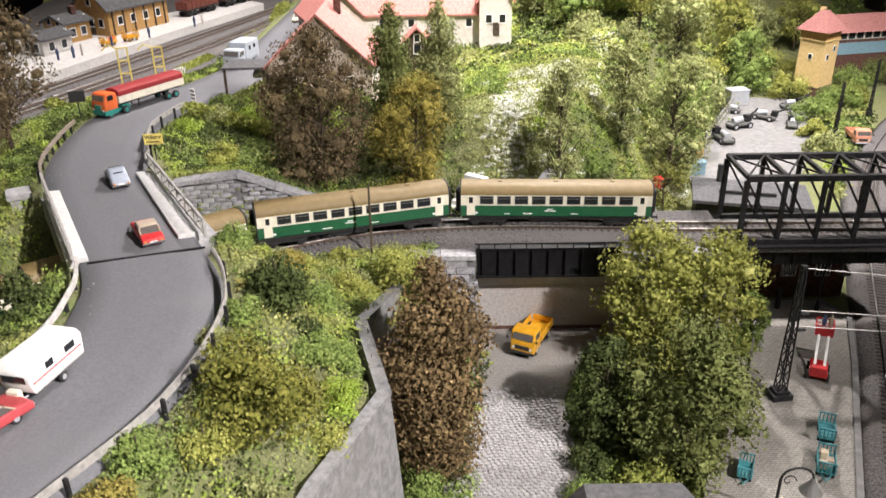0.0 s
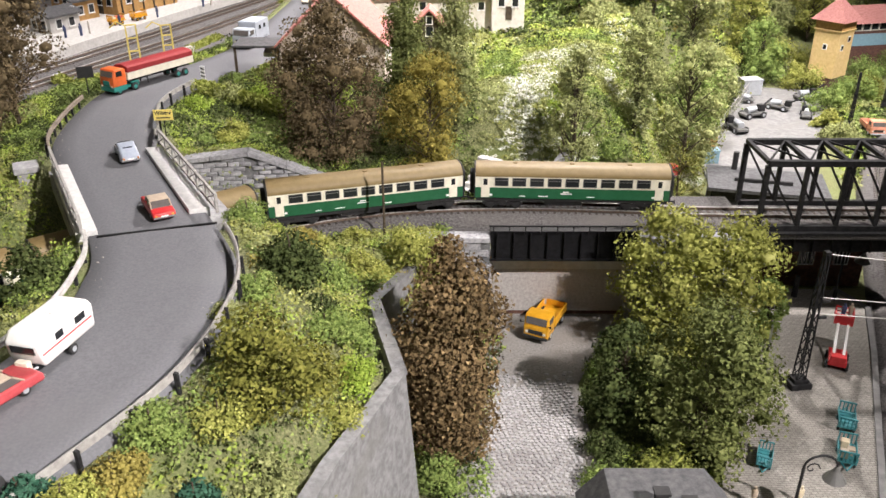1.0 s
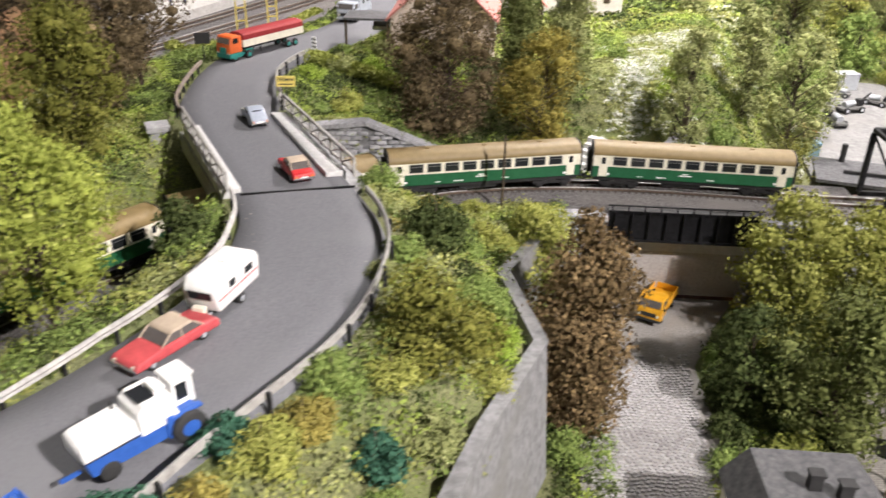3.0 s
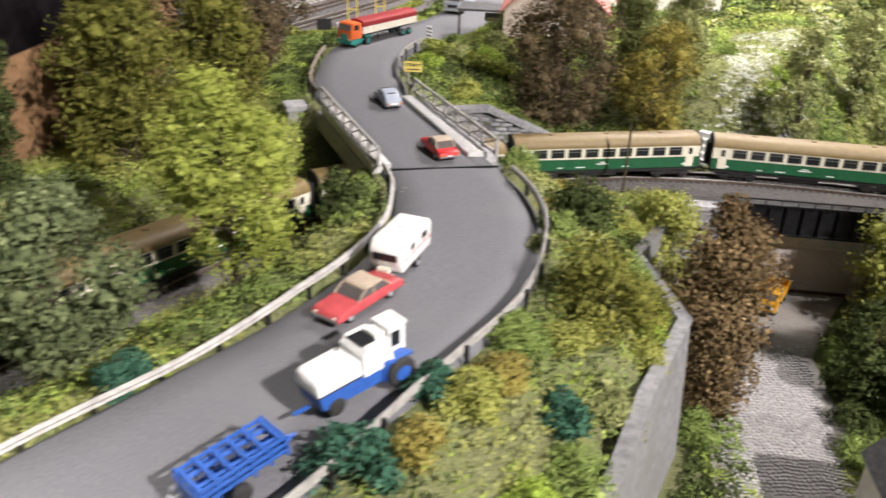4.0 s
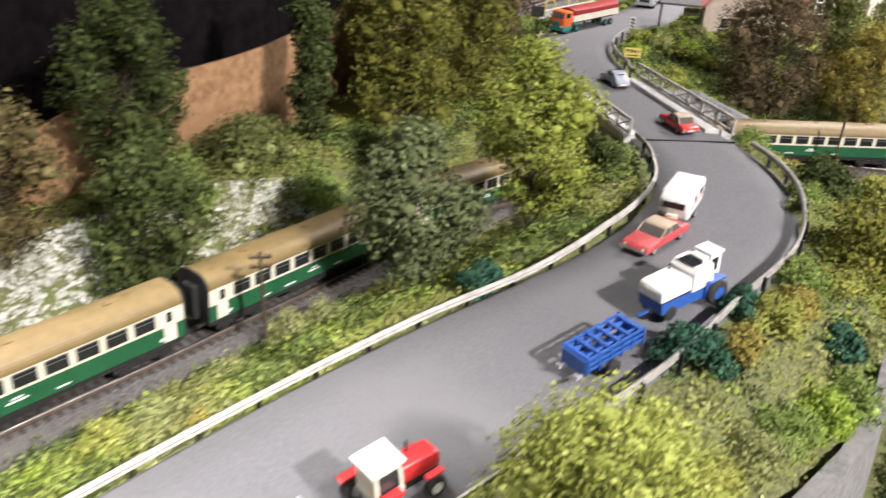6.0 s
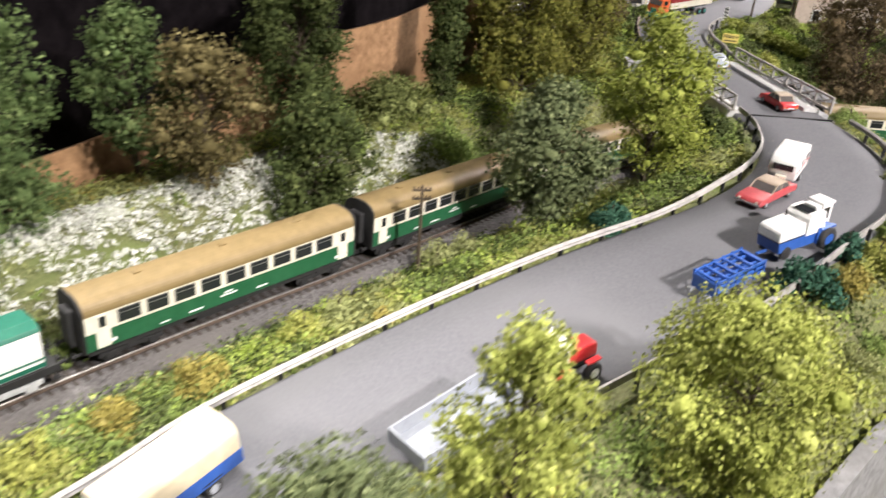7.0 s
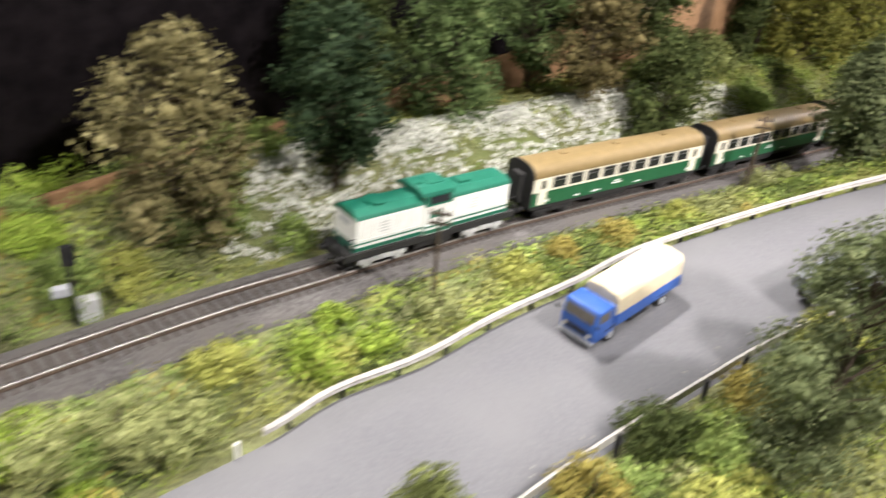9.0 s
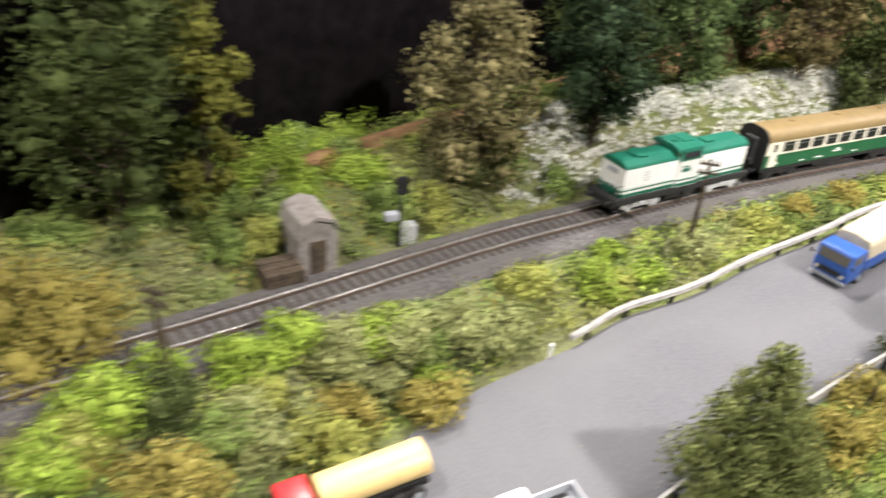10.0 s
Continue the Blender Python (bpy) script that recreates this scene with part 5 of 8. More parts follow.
def caravan(m):
    v = thing("caravan", m, "white touring caravan with red stripe behind the red coupe", "caravan")
    side = [(-0.030, 0.008), (-0.031, 0.026), (-0.027, 0.032), (0.024, 0.033), (0.030, 0.026), (0.0285, 0.016), (0.026, 0.008)]
    part("body", B().prism(side, "y", -0.0135, 0.0135, bevel=0.0022), M_WHITE, v, smooth=True)
    for s in (-1, 1):
        for x, wd in ((-0.015, 0.011), (0.008, 0.008)):
            part("window", B().box((x, s * 0.0136, 0.0235), (wd, 0.0007, 0.0055), bevel=0.0003), M_GLASS, v)
        part("stripe", B().box((0, s * 0.0136, 0.0178), (0.054, 0.0006, 0.0010)), M_RED, v, "thin red side stripe")
    part("front_window", B().box((0.0297, 0, 0.0215), (0.0008, 0.019, 0.0062), ry=8, bevel=0.0003), M_GLASS, v)
    part("rear_window", B().box((-0.0310, 0, 0.0235), (0.0008, 0.018, 0.0055), bevel=0.0003), M_GLASS, v)
    part("gas_box", B().box((0.0318, 0, 0.0105), (0.005, 0.010, 0.007), bevel=0.0008), M_IVORY, v)
    part("drawbar", B().cyl((0.026, 0.006, 0.0065), (0.043, 0, 0.0065), 0.0009, n=6).cyl((0.026, -0.006, 0.0065), (0.043, 0, 0.0065), 0.0009, n=6), M_GREY, v)
    part("roof_vent", B().box((-0.004, 0, 0.0332), (0.006, 0.006, 0.0012), bevel=0.0004), M_WHITE, v)
    wheels(v, [(-0.003, s * 0.0122) for s in (-1, 1)], 0.0042, 0.003)
    return v


caravan(sized(on_road(-0.2515, 0.424, -103), 0.84))


def harvester(m):
    v = thing("harvester", m, "white and blue combine harvester towing a blue header trailer", "harvester")
    part("lower_body", B().prism([(-0.040, 0.009), (-0.043, 0.0225), (-0.002, 0.0235), (0.034, 0.025), (0.036, 0.014), (0.016, 0.008)], "y", -0.0150, 0.0150, bevel=0.001), M_BLUE, v)
    part("rear_hood", B().prism([(-0.0435, 0.0220), (-0.0435, 0.0335), (-0.039, 0.0355), (-0.008, 0.0368), (-0.006, 0.0230)], "y", -0.0152, 0.0152, bevel=0.0016), M_WHITE, v, smooth=True)
    part("grain_tank", B().prism([(-0.0055, 0.0205), (-0.0055, 0.039), (0.000, 0.0435), (0.018, 0.0435), (0.022, 0.021)], "y", -0.0162, 0.0162, bevel=0.0010), M_WHITE, v)
    part("tank_hatch", B().box((0.004, 0, 0.0437), (0.012, 0.020, 0.0012), bevel=0.0004), M_GLASS, v, "dark open tank hatch")
    part("tank_cover", B().box((0.0145, 0, 0.0452), (0.008, 0.017, 0.0032), bevel=0.0014), M_WHITE, v)
    cab = part("cab", B().box((0.030, 0.002, 0.0340), (0.015, 0.020, 0.023), bevel=0.001), M_WHITE, v)
    part("cab_roof", B().box((0.030, 0.002, 0.0465), (0.0175, 0.0225, 0.0028), bevel=0.001), M_WHITE, v)
    part("front_glass", B().box((0.0377, 0.002, 0.0355), (0.0008, 0.0165, 0.013), bevel=0.0002), M_GLASS, cab)
    for y in (-0.0082, 0.0122):
        part("side_glass", B().box((0.0285, y, 0.0355), (0.0085, 0.0008, 0.013), bevel=0.0002), M_GLASS, cab)
    for s in (-1, 1):
        part("ladder", B().box((0.014, s * 0.0168, 0.017), (0.005, 0.0016, 0.018)), M_BLUE, v)
        part("fender", B().box((0.026, s * 0.0160, 0.0235), (0.022, 0.006, 0.002), bevel=0.0006), M_BLUE, v)
    part("side_seam", B().box((-0.025, 0, 0.0226), (0.0375, 0.0312, 0.0007)), M_TYRE, v)
    part("rear_panel", B().box((-0.0437, 0, 0.0275), (0.0005, 0.022, 0.008), bevel=0.0002), M_WHITE, v)
    part("exhaust", B().cyl((-0.012, 0.010, 0.036), (-0.012, 0.010, 0.043), 0.0009, n=8), M_TYRE, v)
    part("tow_bar", B().box((-0.049, 0, 0.0085), (0.014, 0.0028, 0.0022)), M_BLUE, v)
    wheels(v, [(0.025, s * 0.0190) for s in (-1, 1)], 0.0122, 0.0082, M_BLUE)
    wheels(v, [(-0.029, s * 0.0135) for s in (-1, 1)], 0.0074, 0.0052, M_TYRE)
    return v


harvester(on_road(-0.2475, 0.290, 51) @ Matrix.Diagonal((0.72, 0.61, 0.68, 1)))


def header_trailer(m):
    v = thing("trailer", m, "blue slatted header trailer behind the harvester", "trailer")
    part("frame", B().box((0, 0, 0.0105), (0.062, 0.016, 0.003)), M_BLUE, v)
    for s in (-1, 1):
        for z in (0.0135, 0.0185, 0.0235):
            part("side_rail", B().box((0, s * 0.0125, z), (0.062, 0.0012, 0.0026), bevel=0.0003), M_BLUE, v)
        for x in (-0.030, -0.018, -0.006, 0.006, 0.018, 0.030):
            part("stake", B().box((x, s * 0.0130, 0.0175), (0.0016, 0.0016, 0.016)), M_BLUE, v)
    for x in (-0.028, -0.017, -0.006, 0.005, 0.016, 0.028):
        part("slat", B().box((x, 0, 0.0232), (0.0030, 0.026, 0.0020), bevel=0.0003), M_BLUE, v)
    for y in (-0.006, 0.006):
        part("reel_bar", B().cyl((-0.027, y, 0.0205), (0.027, y, 0.0205), 0.0016, n=8), M_BLUE, v)
    part("end_panel", B().box((-0.0315, 0, 0.0160), (0.0014, 0.025, 0.014), bevel=0.0003), M_BLUE, v)
    part("front_panel", B().box((0.0315, 0, 0.0165), (0.0014, 0.025, 0.013), bevel=0.0003), M_BLUE, v)
    part("drawbar", B().cyl((0.030, 0.004, 0.0085), (0.045, 0, 0.0085), 0.001, n=6).cyl((0.030, -0.004, 0.0085), (0.045, 0, 0.0085), 0.001, n=6), M_BLUE, v)
    for s in (-1, 1):
        part("light_bar", B().box((-0.035, s * 0.009, 0.0085), (0.007, 0.0022, 0.0022)).box((-0.0385, s * 0.009, 0.0105), (0.0014, 0.0036, 0.0036)), M_GREY, v)
    wheels(v, [(-0.006, s * 0.0155) for s in (-1, 1)], 0.0068, 0.0052, M_TYRE)
    return v


header_trailer(sized(on_road(-0.2885, 0.223, 53), 0.74))


def tractor(m):
    v = thing("tractor", m, "red tractor with white cab pulling a grey trailer", "tractor")
    part("bonnet", B().prism([(0.003, 0.012), (0.003, 0.0232), (0.024, 0.0212), (0.0255, 0.0195), (0.0255, 0.012)], "y", -0.0056, 0.0056, bevel=0.0014), M_RED, v, smooth=True)
    part("chassis", B().box((0.004, 0, 0.0095), (0.042, 0.0075, 0.006), bevel=0.0006), M_TYRE, v)
    cab = part("cab", B().box((-0.0055, 0, 0.0215), (0.0165, 0.0165, 0.0185), bevel=0.0008, taper=(0.9, 0.92)), M_IVORY, v)
    part("cab_roof", B().box((-0.0055, 0, 0.0315), (0.0185, 0.0185, 0.0022), bevel=0.001), M_WHITE, v)
    for s in (-1, 1):
        part("side_glass", B().box((-0.0055, s * 0.0082, 0.0235), (0.011, 0.0006, 0.0095), rx=s * 3), M_GLASS, cab)
        part("fender", B().box((-0.011, s * 0.0118, 0.0185), (0.019, 0.0055, 0.0018), bevel=0.0006), M_RED, v)
        part("front_fender", B().box((0.018, s * 0.0100, 0.0142), (0.010, 0.0040, 0.0014), bevel=0.0005), M_RED, v)
    part("front_glass", B().box((0.0028, 0, 0.0240), (0.0006, 0.013, 0.009)), M_GLASS, cab)
    part("exhaust", B().cyl((0.012, 0.003, 0.021), (0.012, 0.003, 0.029), 0.0007, n=8), M_TYRE, v)
    wheels(v, [(-0.011, s * 0.0118) for s in (-1, 1)], 0.0092, 0.0056, M_WHITE)
    wheels(v, [(0.018, s * 0.0102) for s in (-1, 1)], 0.0060, 0.0040, M_WHITE)
    return v


tractor(sized(on_road(-0.373, 0.099, 54), 1.0))


def tipping_trailer(m):
    v = thing("trailer", m, "pale grey two-axle farm trailer behind the red tractor", "trailer")
    part("floor", B().box((0, 0, 0.0140), (0.072, 0.030, 0.002), bevel=0.0003), M_TRAILER, v)
    for s in (-1, 1):
        part("side_board", B().box((0, s * 0.0145, 0.0195), (0.072, 0.0014, 0.010), bevel=0.0003), M_TRAILER, v)
        for x in (-0.024, 0, 0.024):
            part("rib", B().box((x, s * 0.0155, 0.0195), (0.0014, 0.0010, 0.0095)), M_TRAILER, v)
        part("end_board", B().box((s * 0.0353, 0, 0.0195), (0.0014, 0.0275, 0.010), bevel=0.0003), M_TRAILER, v)
    part("frame", B().box((0, 0, 0.0108), (0.066, 0.012, 0.0035)), M_TYRE, v)
    part("drawbar", B().cyl((0.032, 0.005, 0.0085), (0.050, 0, 0.0085), 0.0009, n=6).cyl((0.032, -0.005, 0.0085), (0.050, 0, 0.0085), 0.0009, n=6), M_TYRE, v)
    part("axle", B().cyl((-0.023, -0.012, 0.0058), (-0.023, 0.012, 0.0058), 0.0011, n=6), M_TYRE, v)
    part("axle", B().cyl((0.023, -0.012, 0.0058), (0.023, 0.012, 0.0058), 0.0011, n=6), M_TYRE, v)
    wheels(v, [(x, s * 0.0125) for x in (-0.023, 0.023) for s in (-1, 1)], 0.0058, 0.0042, M_TRAILER)
    return v


tipping_trailer(sized(on_road(-0.411, 0.038, 61), 0.93))
lorry(sized(on_road(-0.532, -0.053, -108), 0.93), "blue lorry with cream canvas cover on the asphalt road", M_BLUE, M_BLUE, 0.098, 0.0285, cover=M_CREAM, wheel_hub=M_GREY)
lorry(Matrix.Translation((0.090, 0.757, 0.0012)) @ Matrix.Rotation(radians(-116), 4, "Z"), "amber yellow lorry with open bed under the railway bridge", M_YELLOW, M_YELLOW, 0.062, 0.0265, low=M_TYRE)
lorry(sized(on_road(-0.314, 1.262, -104), 0.98), "pale grey box lorry on the upper road", M_BLUEGREY, M_BLUEGREY, 0.068, 0.0285, box=M_BLUEGREY)


def semi(m):
    v = thing("articulated_lorry", m, "orange and green articulated lorry with crimson tarpaulin on its trailer", "lorry")
    part("tractor_chassis", B().box((0.052, 0, 0.0075), (0.046, 0.018, 0.004)), M_TEAL, v)
    part("cab", B().prism([(0.054, 0.012), (0.054, 0.034), (0.057, 0.036), (0.073, 0.036), (0.0765, 0.024), (0.0775, 0.012)], "y", -0.0142, 0.0142, bevel=0.0014), M_ORANGE, v, smooth=True)
    part("cab_base", B().box((0.0660, 0, 0.0085), (0.0235, 0.0284, 0.0068), bevel=0.0008), M_TEAL, v, "green cab base")
    part("windscreen", B().box((0.0754, 0, 0.0295), (0.0009, 0.0240, 0.0082), ry=-16), M_CARGLASS, v)
    part("grille", B().box((0.0780, 0, 0.0165), (0.0010, 0.0130, 0.0075), bevel=0.0003), M_TEAL, v, "green grille")
    for s in (-1, 1):
        part("side_window", B().box((0.066, s * 0.0143, 0.0295), (0.010, 0.0006, 0.0072)), M_GLASS, v)
    lamps(v, 0.0780, (-0.0105, 0.0105), 0.0125, M_LENS, 0.0016)
    part("trailer_body", B().box((-0.012, 0, 0.0225), (0.126, 0.0285, 0.0105), bevel=0.0004), M_IVORY, v, "beige trailer sides")
    part("tarpaulin", B().prism([(-0.0145, 0.0275), (-0.0142, 0.0345), (-0.010, 0.0372), (0, 0.0385), (0.010, 0.0372), (0.0142, 0.0345), (0.0145, 0.0275)], "x", -0.0745, 0.0505, bevel=0.001), M_CRIMSON, v, "crimson tarpaulin")
    part("trailer_frame", B().box((-0.012, 0, 0.0150), (0.120, 0.012, 0.0045)), M_TYRE, v)
    part("landing_leg", B().cyl((0.012, 0.008, 0.004), (0.012, 0.008, 0.015), 0.0009, n=6).cyl((0.012, -0.008, 0.004), (0.012, -0.008, 0.015), 0.0009, n=6), M_TYRE, v)
    wheels(v, [(x, s * 0.0118) for x in (0.068, 0.040, -0.042, -0.057) for s in (-1, 1)], 0.0058, 0.0045, M_TEAL)
    for s in (-1, 1):
        part("mudguard", B().box((0.040, s * 0.0115, 0.0128), (0.014, 0.0055, 0.0014), bevel=0.0004), M_TEAL, v)
    return v


semi(sized(on_road(-0.397, 1.045, -120), 0.86))


def tanker(m):
    v = thing("tank_lorry", m, "red lorry with a yellow tank on the wide road", "lorry")
    part("cab", B().box((0.036, 0, 0.0185), (0.020, 0.026, 0.022), bevel=0.002), M_RED, v, smooth=True)
    part("windscreen", B().box((0.0462, 0, 0.0225), (0.0008, 0.021, 0.008)), M_GLASS, v)
    part("chassis", B().box((0, 0, 0.0085), (0.088, 0.016, 0.004)), M_TYRE, v)
    part("tank", B().prism([(0.0128 * math.cos(t), 0.0225 + 0.0105 * math.sin(t)) for t in np.linspace(0, 2 * math.pi, 17)[:-1]], "x", -0.045, 0.023, bevel=0.0018), M_YTANK, v, "amber yellow tank", smooth=True)
    wheels(v, [(x, s * 0.0115) for x in (0.034, -0.022, -0.034) for s in (-1, 1)], 0.0056, 0.0042)
    return v


M_YTANK = paint("pale_yellow_plastic", (0.80, 0.58, 0.26), 0.4)
tanker(sized(on_road(-0.681, -0.436, -118, 0.104), 0.86))
lorry(sized(on_road(-0.598, -0.392, -120, 0.109), 0.85), "white and grey-green small lorry on the wide road", M_WHITE, M_GREY, 0.055, 0.024, cover=None)

# ---- the train ----
RD = np.r_[0, np.cumsum(np.hypot(*np.diff(RAILS, axis=0).T))]


def on_rail(s):
    x, y = np.interp(s, RD, RAILS[:, 0]), np.interp(s, RD, RAILS[:, 1])
    return np.array([x, y, float(rail_z(y)) + 0.0003])


def bogied(s, half):
    a, b = on_rail(s - half), on_rail(s + half)
    d = Vector(b - a)
    q = d.to_track_quat("X", "Z").to_matrix().to_4x4()
    return Matrix.Translation(Vector((a + b) / 2)) @ q


FRONT = RD[int(np.argmin(np.hypot(RAILS[:, 0] + 0.705, RAILS[:, 1] + 0.125)))]


def bogie(v, x, mat, n=2, gap=0.026, out=0.0):
    b = B()
    for s in (-1, 1):
        b.box((x, s * (0.0108 + out), 0.0068), (gap + 0.014, 0.0022, 0.0034), bevel=0.0005)
        for k in range(n):
            xx = x - gap / 2 + k * gap
            b.box((xx, s * (0.0112 + out), 0.0058), (0.007, 0.0030, 0.0050), bevel=0.0006)
        b.box((x, s * (0.0114 + out), 0.0082), (0.008, 0.0028, 0.0040), bevel=0.0005)
    o = part("bogie", b, mat, v)
    me = B().cyl((0, -0.0098, 0), (0, -0.0078, 0), 0.0056, n=16).cyl((0, 0.0078, 0), (0, 0.0098, 0), 0.0056, n=16).cyl((0, -0.008, 0), (0, 0.008, 0), 0.0012, n=6).mesh("wheelset", M_TYRE)
    for k in range(n):
        w = new("wheelset", me)
        w.parent = o
        w.location = (x - gap / 2 + k * gap, 0, 0.0057)


M_LOCOW = paint("loco_white", (0.82, 0.82, 0.81), 0.4, wear=0.06)
M_BOGIE = paint("bogie_grey", (0.46, 0.47, 0.48), 0.6)
M_SASH = paint("dull_metal_sash", (0.16, 0.16, 0.155), 0.4, 0.3)
M_LOUVRE = paint("pale_grey_louvre", (0.58, 0.59, 0.60), 0.5)
M_UNDER = paint("underframe_black", (0.010, 0.010, 0.011), 0.75)


def locomotive(m):
    v = thing("locomotive", m, "white and green diesel locomotive with raised cab leading the train", "locomotive")
    part("underframe", B().box((0, 0, 0.0125), (0.152, 0.0300, 0.0052), bevel=0.0005).box((0, 0, 0.0085), (0.034, 0.026, 0.008), bevel=0.001), M_UNDER, v)
    for x0, x1, nm in ((0.0125, 0.0690, "long_hood"), (-0.0690, -0.0115, "short_hood")):
        c, L = (x0 + x1) / 2, x1 - x0
        h = part(nm, B().box((c, 0, 0.0275), (L, 0.0268, 0.0250), bevel=0.0008), M_LOCOW, v)
        part("hood_roof", B().prism([(-0.0138, 0.0388), (-0.0125, 0.0412), (-0.0070, 0.0440), (0.0070, 0.0440), (0.0125, 0.0412), (0.0138, 0.0388)], "x", x0 - 0.0004, x1 + 0.0004, bevel=0.0005), M_LOCO, v, "green hood roof")
        for s in (-1, 1):
            for z, hh in ((0.0212, 0.0011), (0.0172, 0.0026)):
                part("stripe", B().box((c, s * 0.0135, z), (L, 0.0006, hh)), M_LOCO, h, "green stripe")
            for k in range(5):
                part("side_door", B().box((c - L * 0.36 + k * L * 0.18, s * 0.01345, 0.0312), (L * 0.165, 0.0005, 0.0135), bevel=0.0002), M_LOCOW, h)
            for k in range(4):
                part("louvre", B().box((c + L * 0.1, s * 0.01372, 0.0275 + k * 0.0022), (L * 0.13, 0.0004, 0.0010)), M_LOUVRE, h)
            part("hand_rail", B().cyl((x0 + 0.002, s * 0.0147, 0.0245), (x1 - 0.002, s * 0.0147, 0.0245), 0.0003, n=5), M_LOCOW, v)
    part("fan", B().cyl((0.046, 0, 0.0438), (0.046, 0, 0.0452), 0.0080, n=16), M_LOCO, v, "green roof fan cowl")
    part("roof_box", B().box((-0.030, 0, 0.0446), (0.010, 0.010, 0.0022), bevel=0.0005), M_LOCO, v)
    cab = part("cab", B().prism([(-0.0150, 0.0148), (-0.0150, 0.0385), (-0.0138, 0.0470), (0.0138, 0.0470), (0.0150, 0.0385), (0.0150, 0.0148)], "x", -0.0115, 0.0125, bevel=0.0006), M_LOCOW, v)
    part("cab_roof", B().prism([(-0.0154, 0.0452), (-0.0142, 0.0478), (-0.0080, 0.0500), (0.0080, 0.0500), (0.0142, 0.0478), (0.0154, 0.0452)], "x", -0.0130, 0.0165, bevel=0.0006), M_LOCO, v, "green cab roof")
    part("roof_horn", B().cyl((0.008, 0.003, 0.0500), (0.013, 0.003, 0.0510), 0.0005, 0.0010, n=8), M_LOCO, v)
    part("roof_hatch", B().box((-0.002, 0, 0.0502), (0.012, 0.014, 0.0010), bevel=0.0003), M_LOCO, v)
    for s in (-1, 1):
        part("upper_band", B().box((0.0005, s * 0.01475, 0.0415), (0.0243, 0.0008, 0.0078), rx=s * 8), M_LOCO, cab, "green window band")
        part("cab_window", B().box((0.0005, s * 0.01525, 0.0418), (0.0175, 0.0008, 0.0050), rx=s * 8, bevel=0.0002), M_GLASS, cab)
        part("cab_door", B().box((-0.0065, s * 0.0151, 0.0285), (0.0058, 0.0006, 0.017), bevel=0.0002), M_LOCOW, cab)
        part("number_panel", B().box((0.0045, s * 0.0152, 0.0325), (0.0075, 0.0005, 0.0010)).box((0.0040, s * 0.0152, 0.0295), (0.0090, 0.0005, 0.0030)), M_LOCO, cab)
        for z, hh in ((0.0212, 0.0011), (0.0172, 0.0026)):
            part("stripe", B().box((0.0005, s * 0.0152, z), (0.0243, 0.0006, hh)), M_LOCO, cab)
        part("step", B().box((-0.004, s * 0.0150, 0.0095), (0.008, 0.002, 0.010)), M_UNDER, v)
    for x, s0 in ((0.0128, 1), (-0.0118, -1)):
        part("end_window", B().box((x + s0 * 0.0003, 0, 0.0456), (0.0008, 0.020, 0.0030)), M_GLASS, cab)
    bogie(v, -0.046, M_BOGIE, out=0.0022)
    bogie(v, 0.046, M_BOGIE, out=0.0022)
    for e in (-1, 1):
        part("buffer_beam", B().box((e * 0.0762, 0, 0.0112), (0.0018, 0.029, 0.0062)), M_UNDER, v)
        for s in (-1, 1):
            part("buffer", B().cyl((e * 0.0765, s * 0.0100, 0.0118), (e * 0.0815, s * 0.0100, 0.0118), 0.0011, n=8).cyl((e * 0.0812, s * 0.0100, 0.0118), (e * 0.0820, s * 0.0100, 0.0118), 0.0024, n=12), M_UNDER, v)
            part("corner_rail", B().cyl((e * 0.0755, s * 0.0135, 0.014), (e * 0.0755, s * 0.0135, 0.0265), 0.0005, n=5), M_UNDER, v)
            part("platform_rail", B().cyl((e * 0.0755, s * 0.0135, 0.0262), (e * 0.0700, s * 0.0138, 0.0262), 0.0004, n=5), M_UNDER, v)
            part("front_rail", B().cyl((e * 0.0758, s * 0.0135, 0.0262), (e * 0.0758, s * 0.0035, 0.0262), 0.0004, n=5).cyl((e * 0.0758, s * 0.0035, 0.0262), (e * 0.0758, s * 0.0035, 0.014), 0.0004, n=5), M_UNDER, v)
            part("footstep", B().box((e * 0.0735, s * 0.0148, 0.0062), (0.0050, 0.0022, 0.0008)).box((e * 0.0735, s * 0.0148, 0.0092), (0.0006, 0.0018, 0.0060)), M_UNDER, v)
            part("headlight", B().cyl((e * 0.0688, s * 0.0095, 0.0185), (e * 0.0698, s * 0.0095, 0.0185), 0.0014, n=8), M_LENS, v)
        part("coupling", B().box((e * 0.080, 0, 0.0085), (0.006, 0.004, 0.0018)), M_UNDER, v)
        part("end_stripe", B().box((e * 0.0692, 0, 0.0182), (0.0006, 0.0262, 0.0060)), M_LOCO, v)
        part("vent", B().box((e * 0.0692, 0, 0.0345), (0.0006, 0.012, 0.004)), M_GREY, v)
    return v


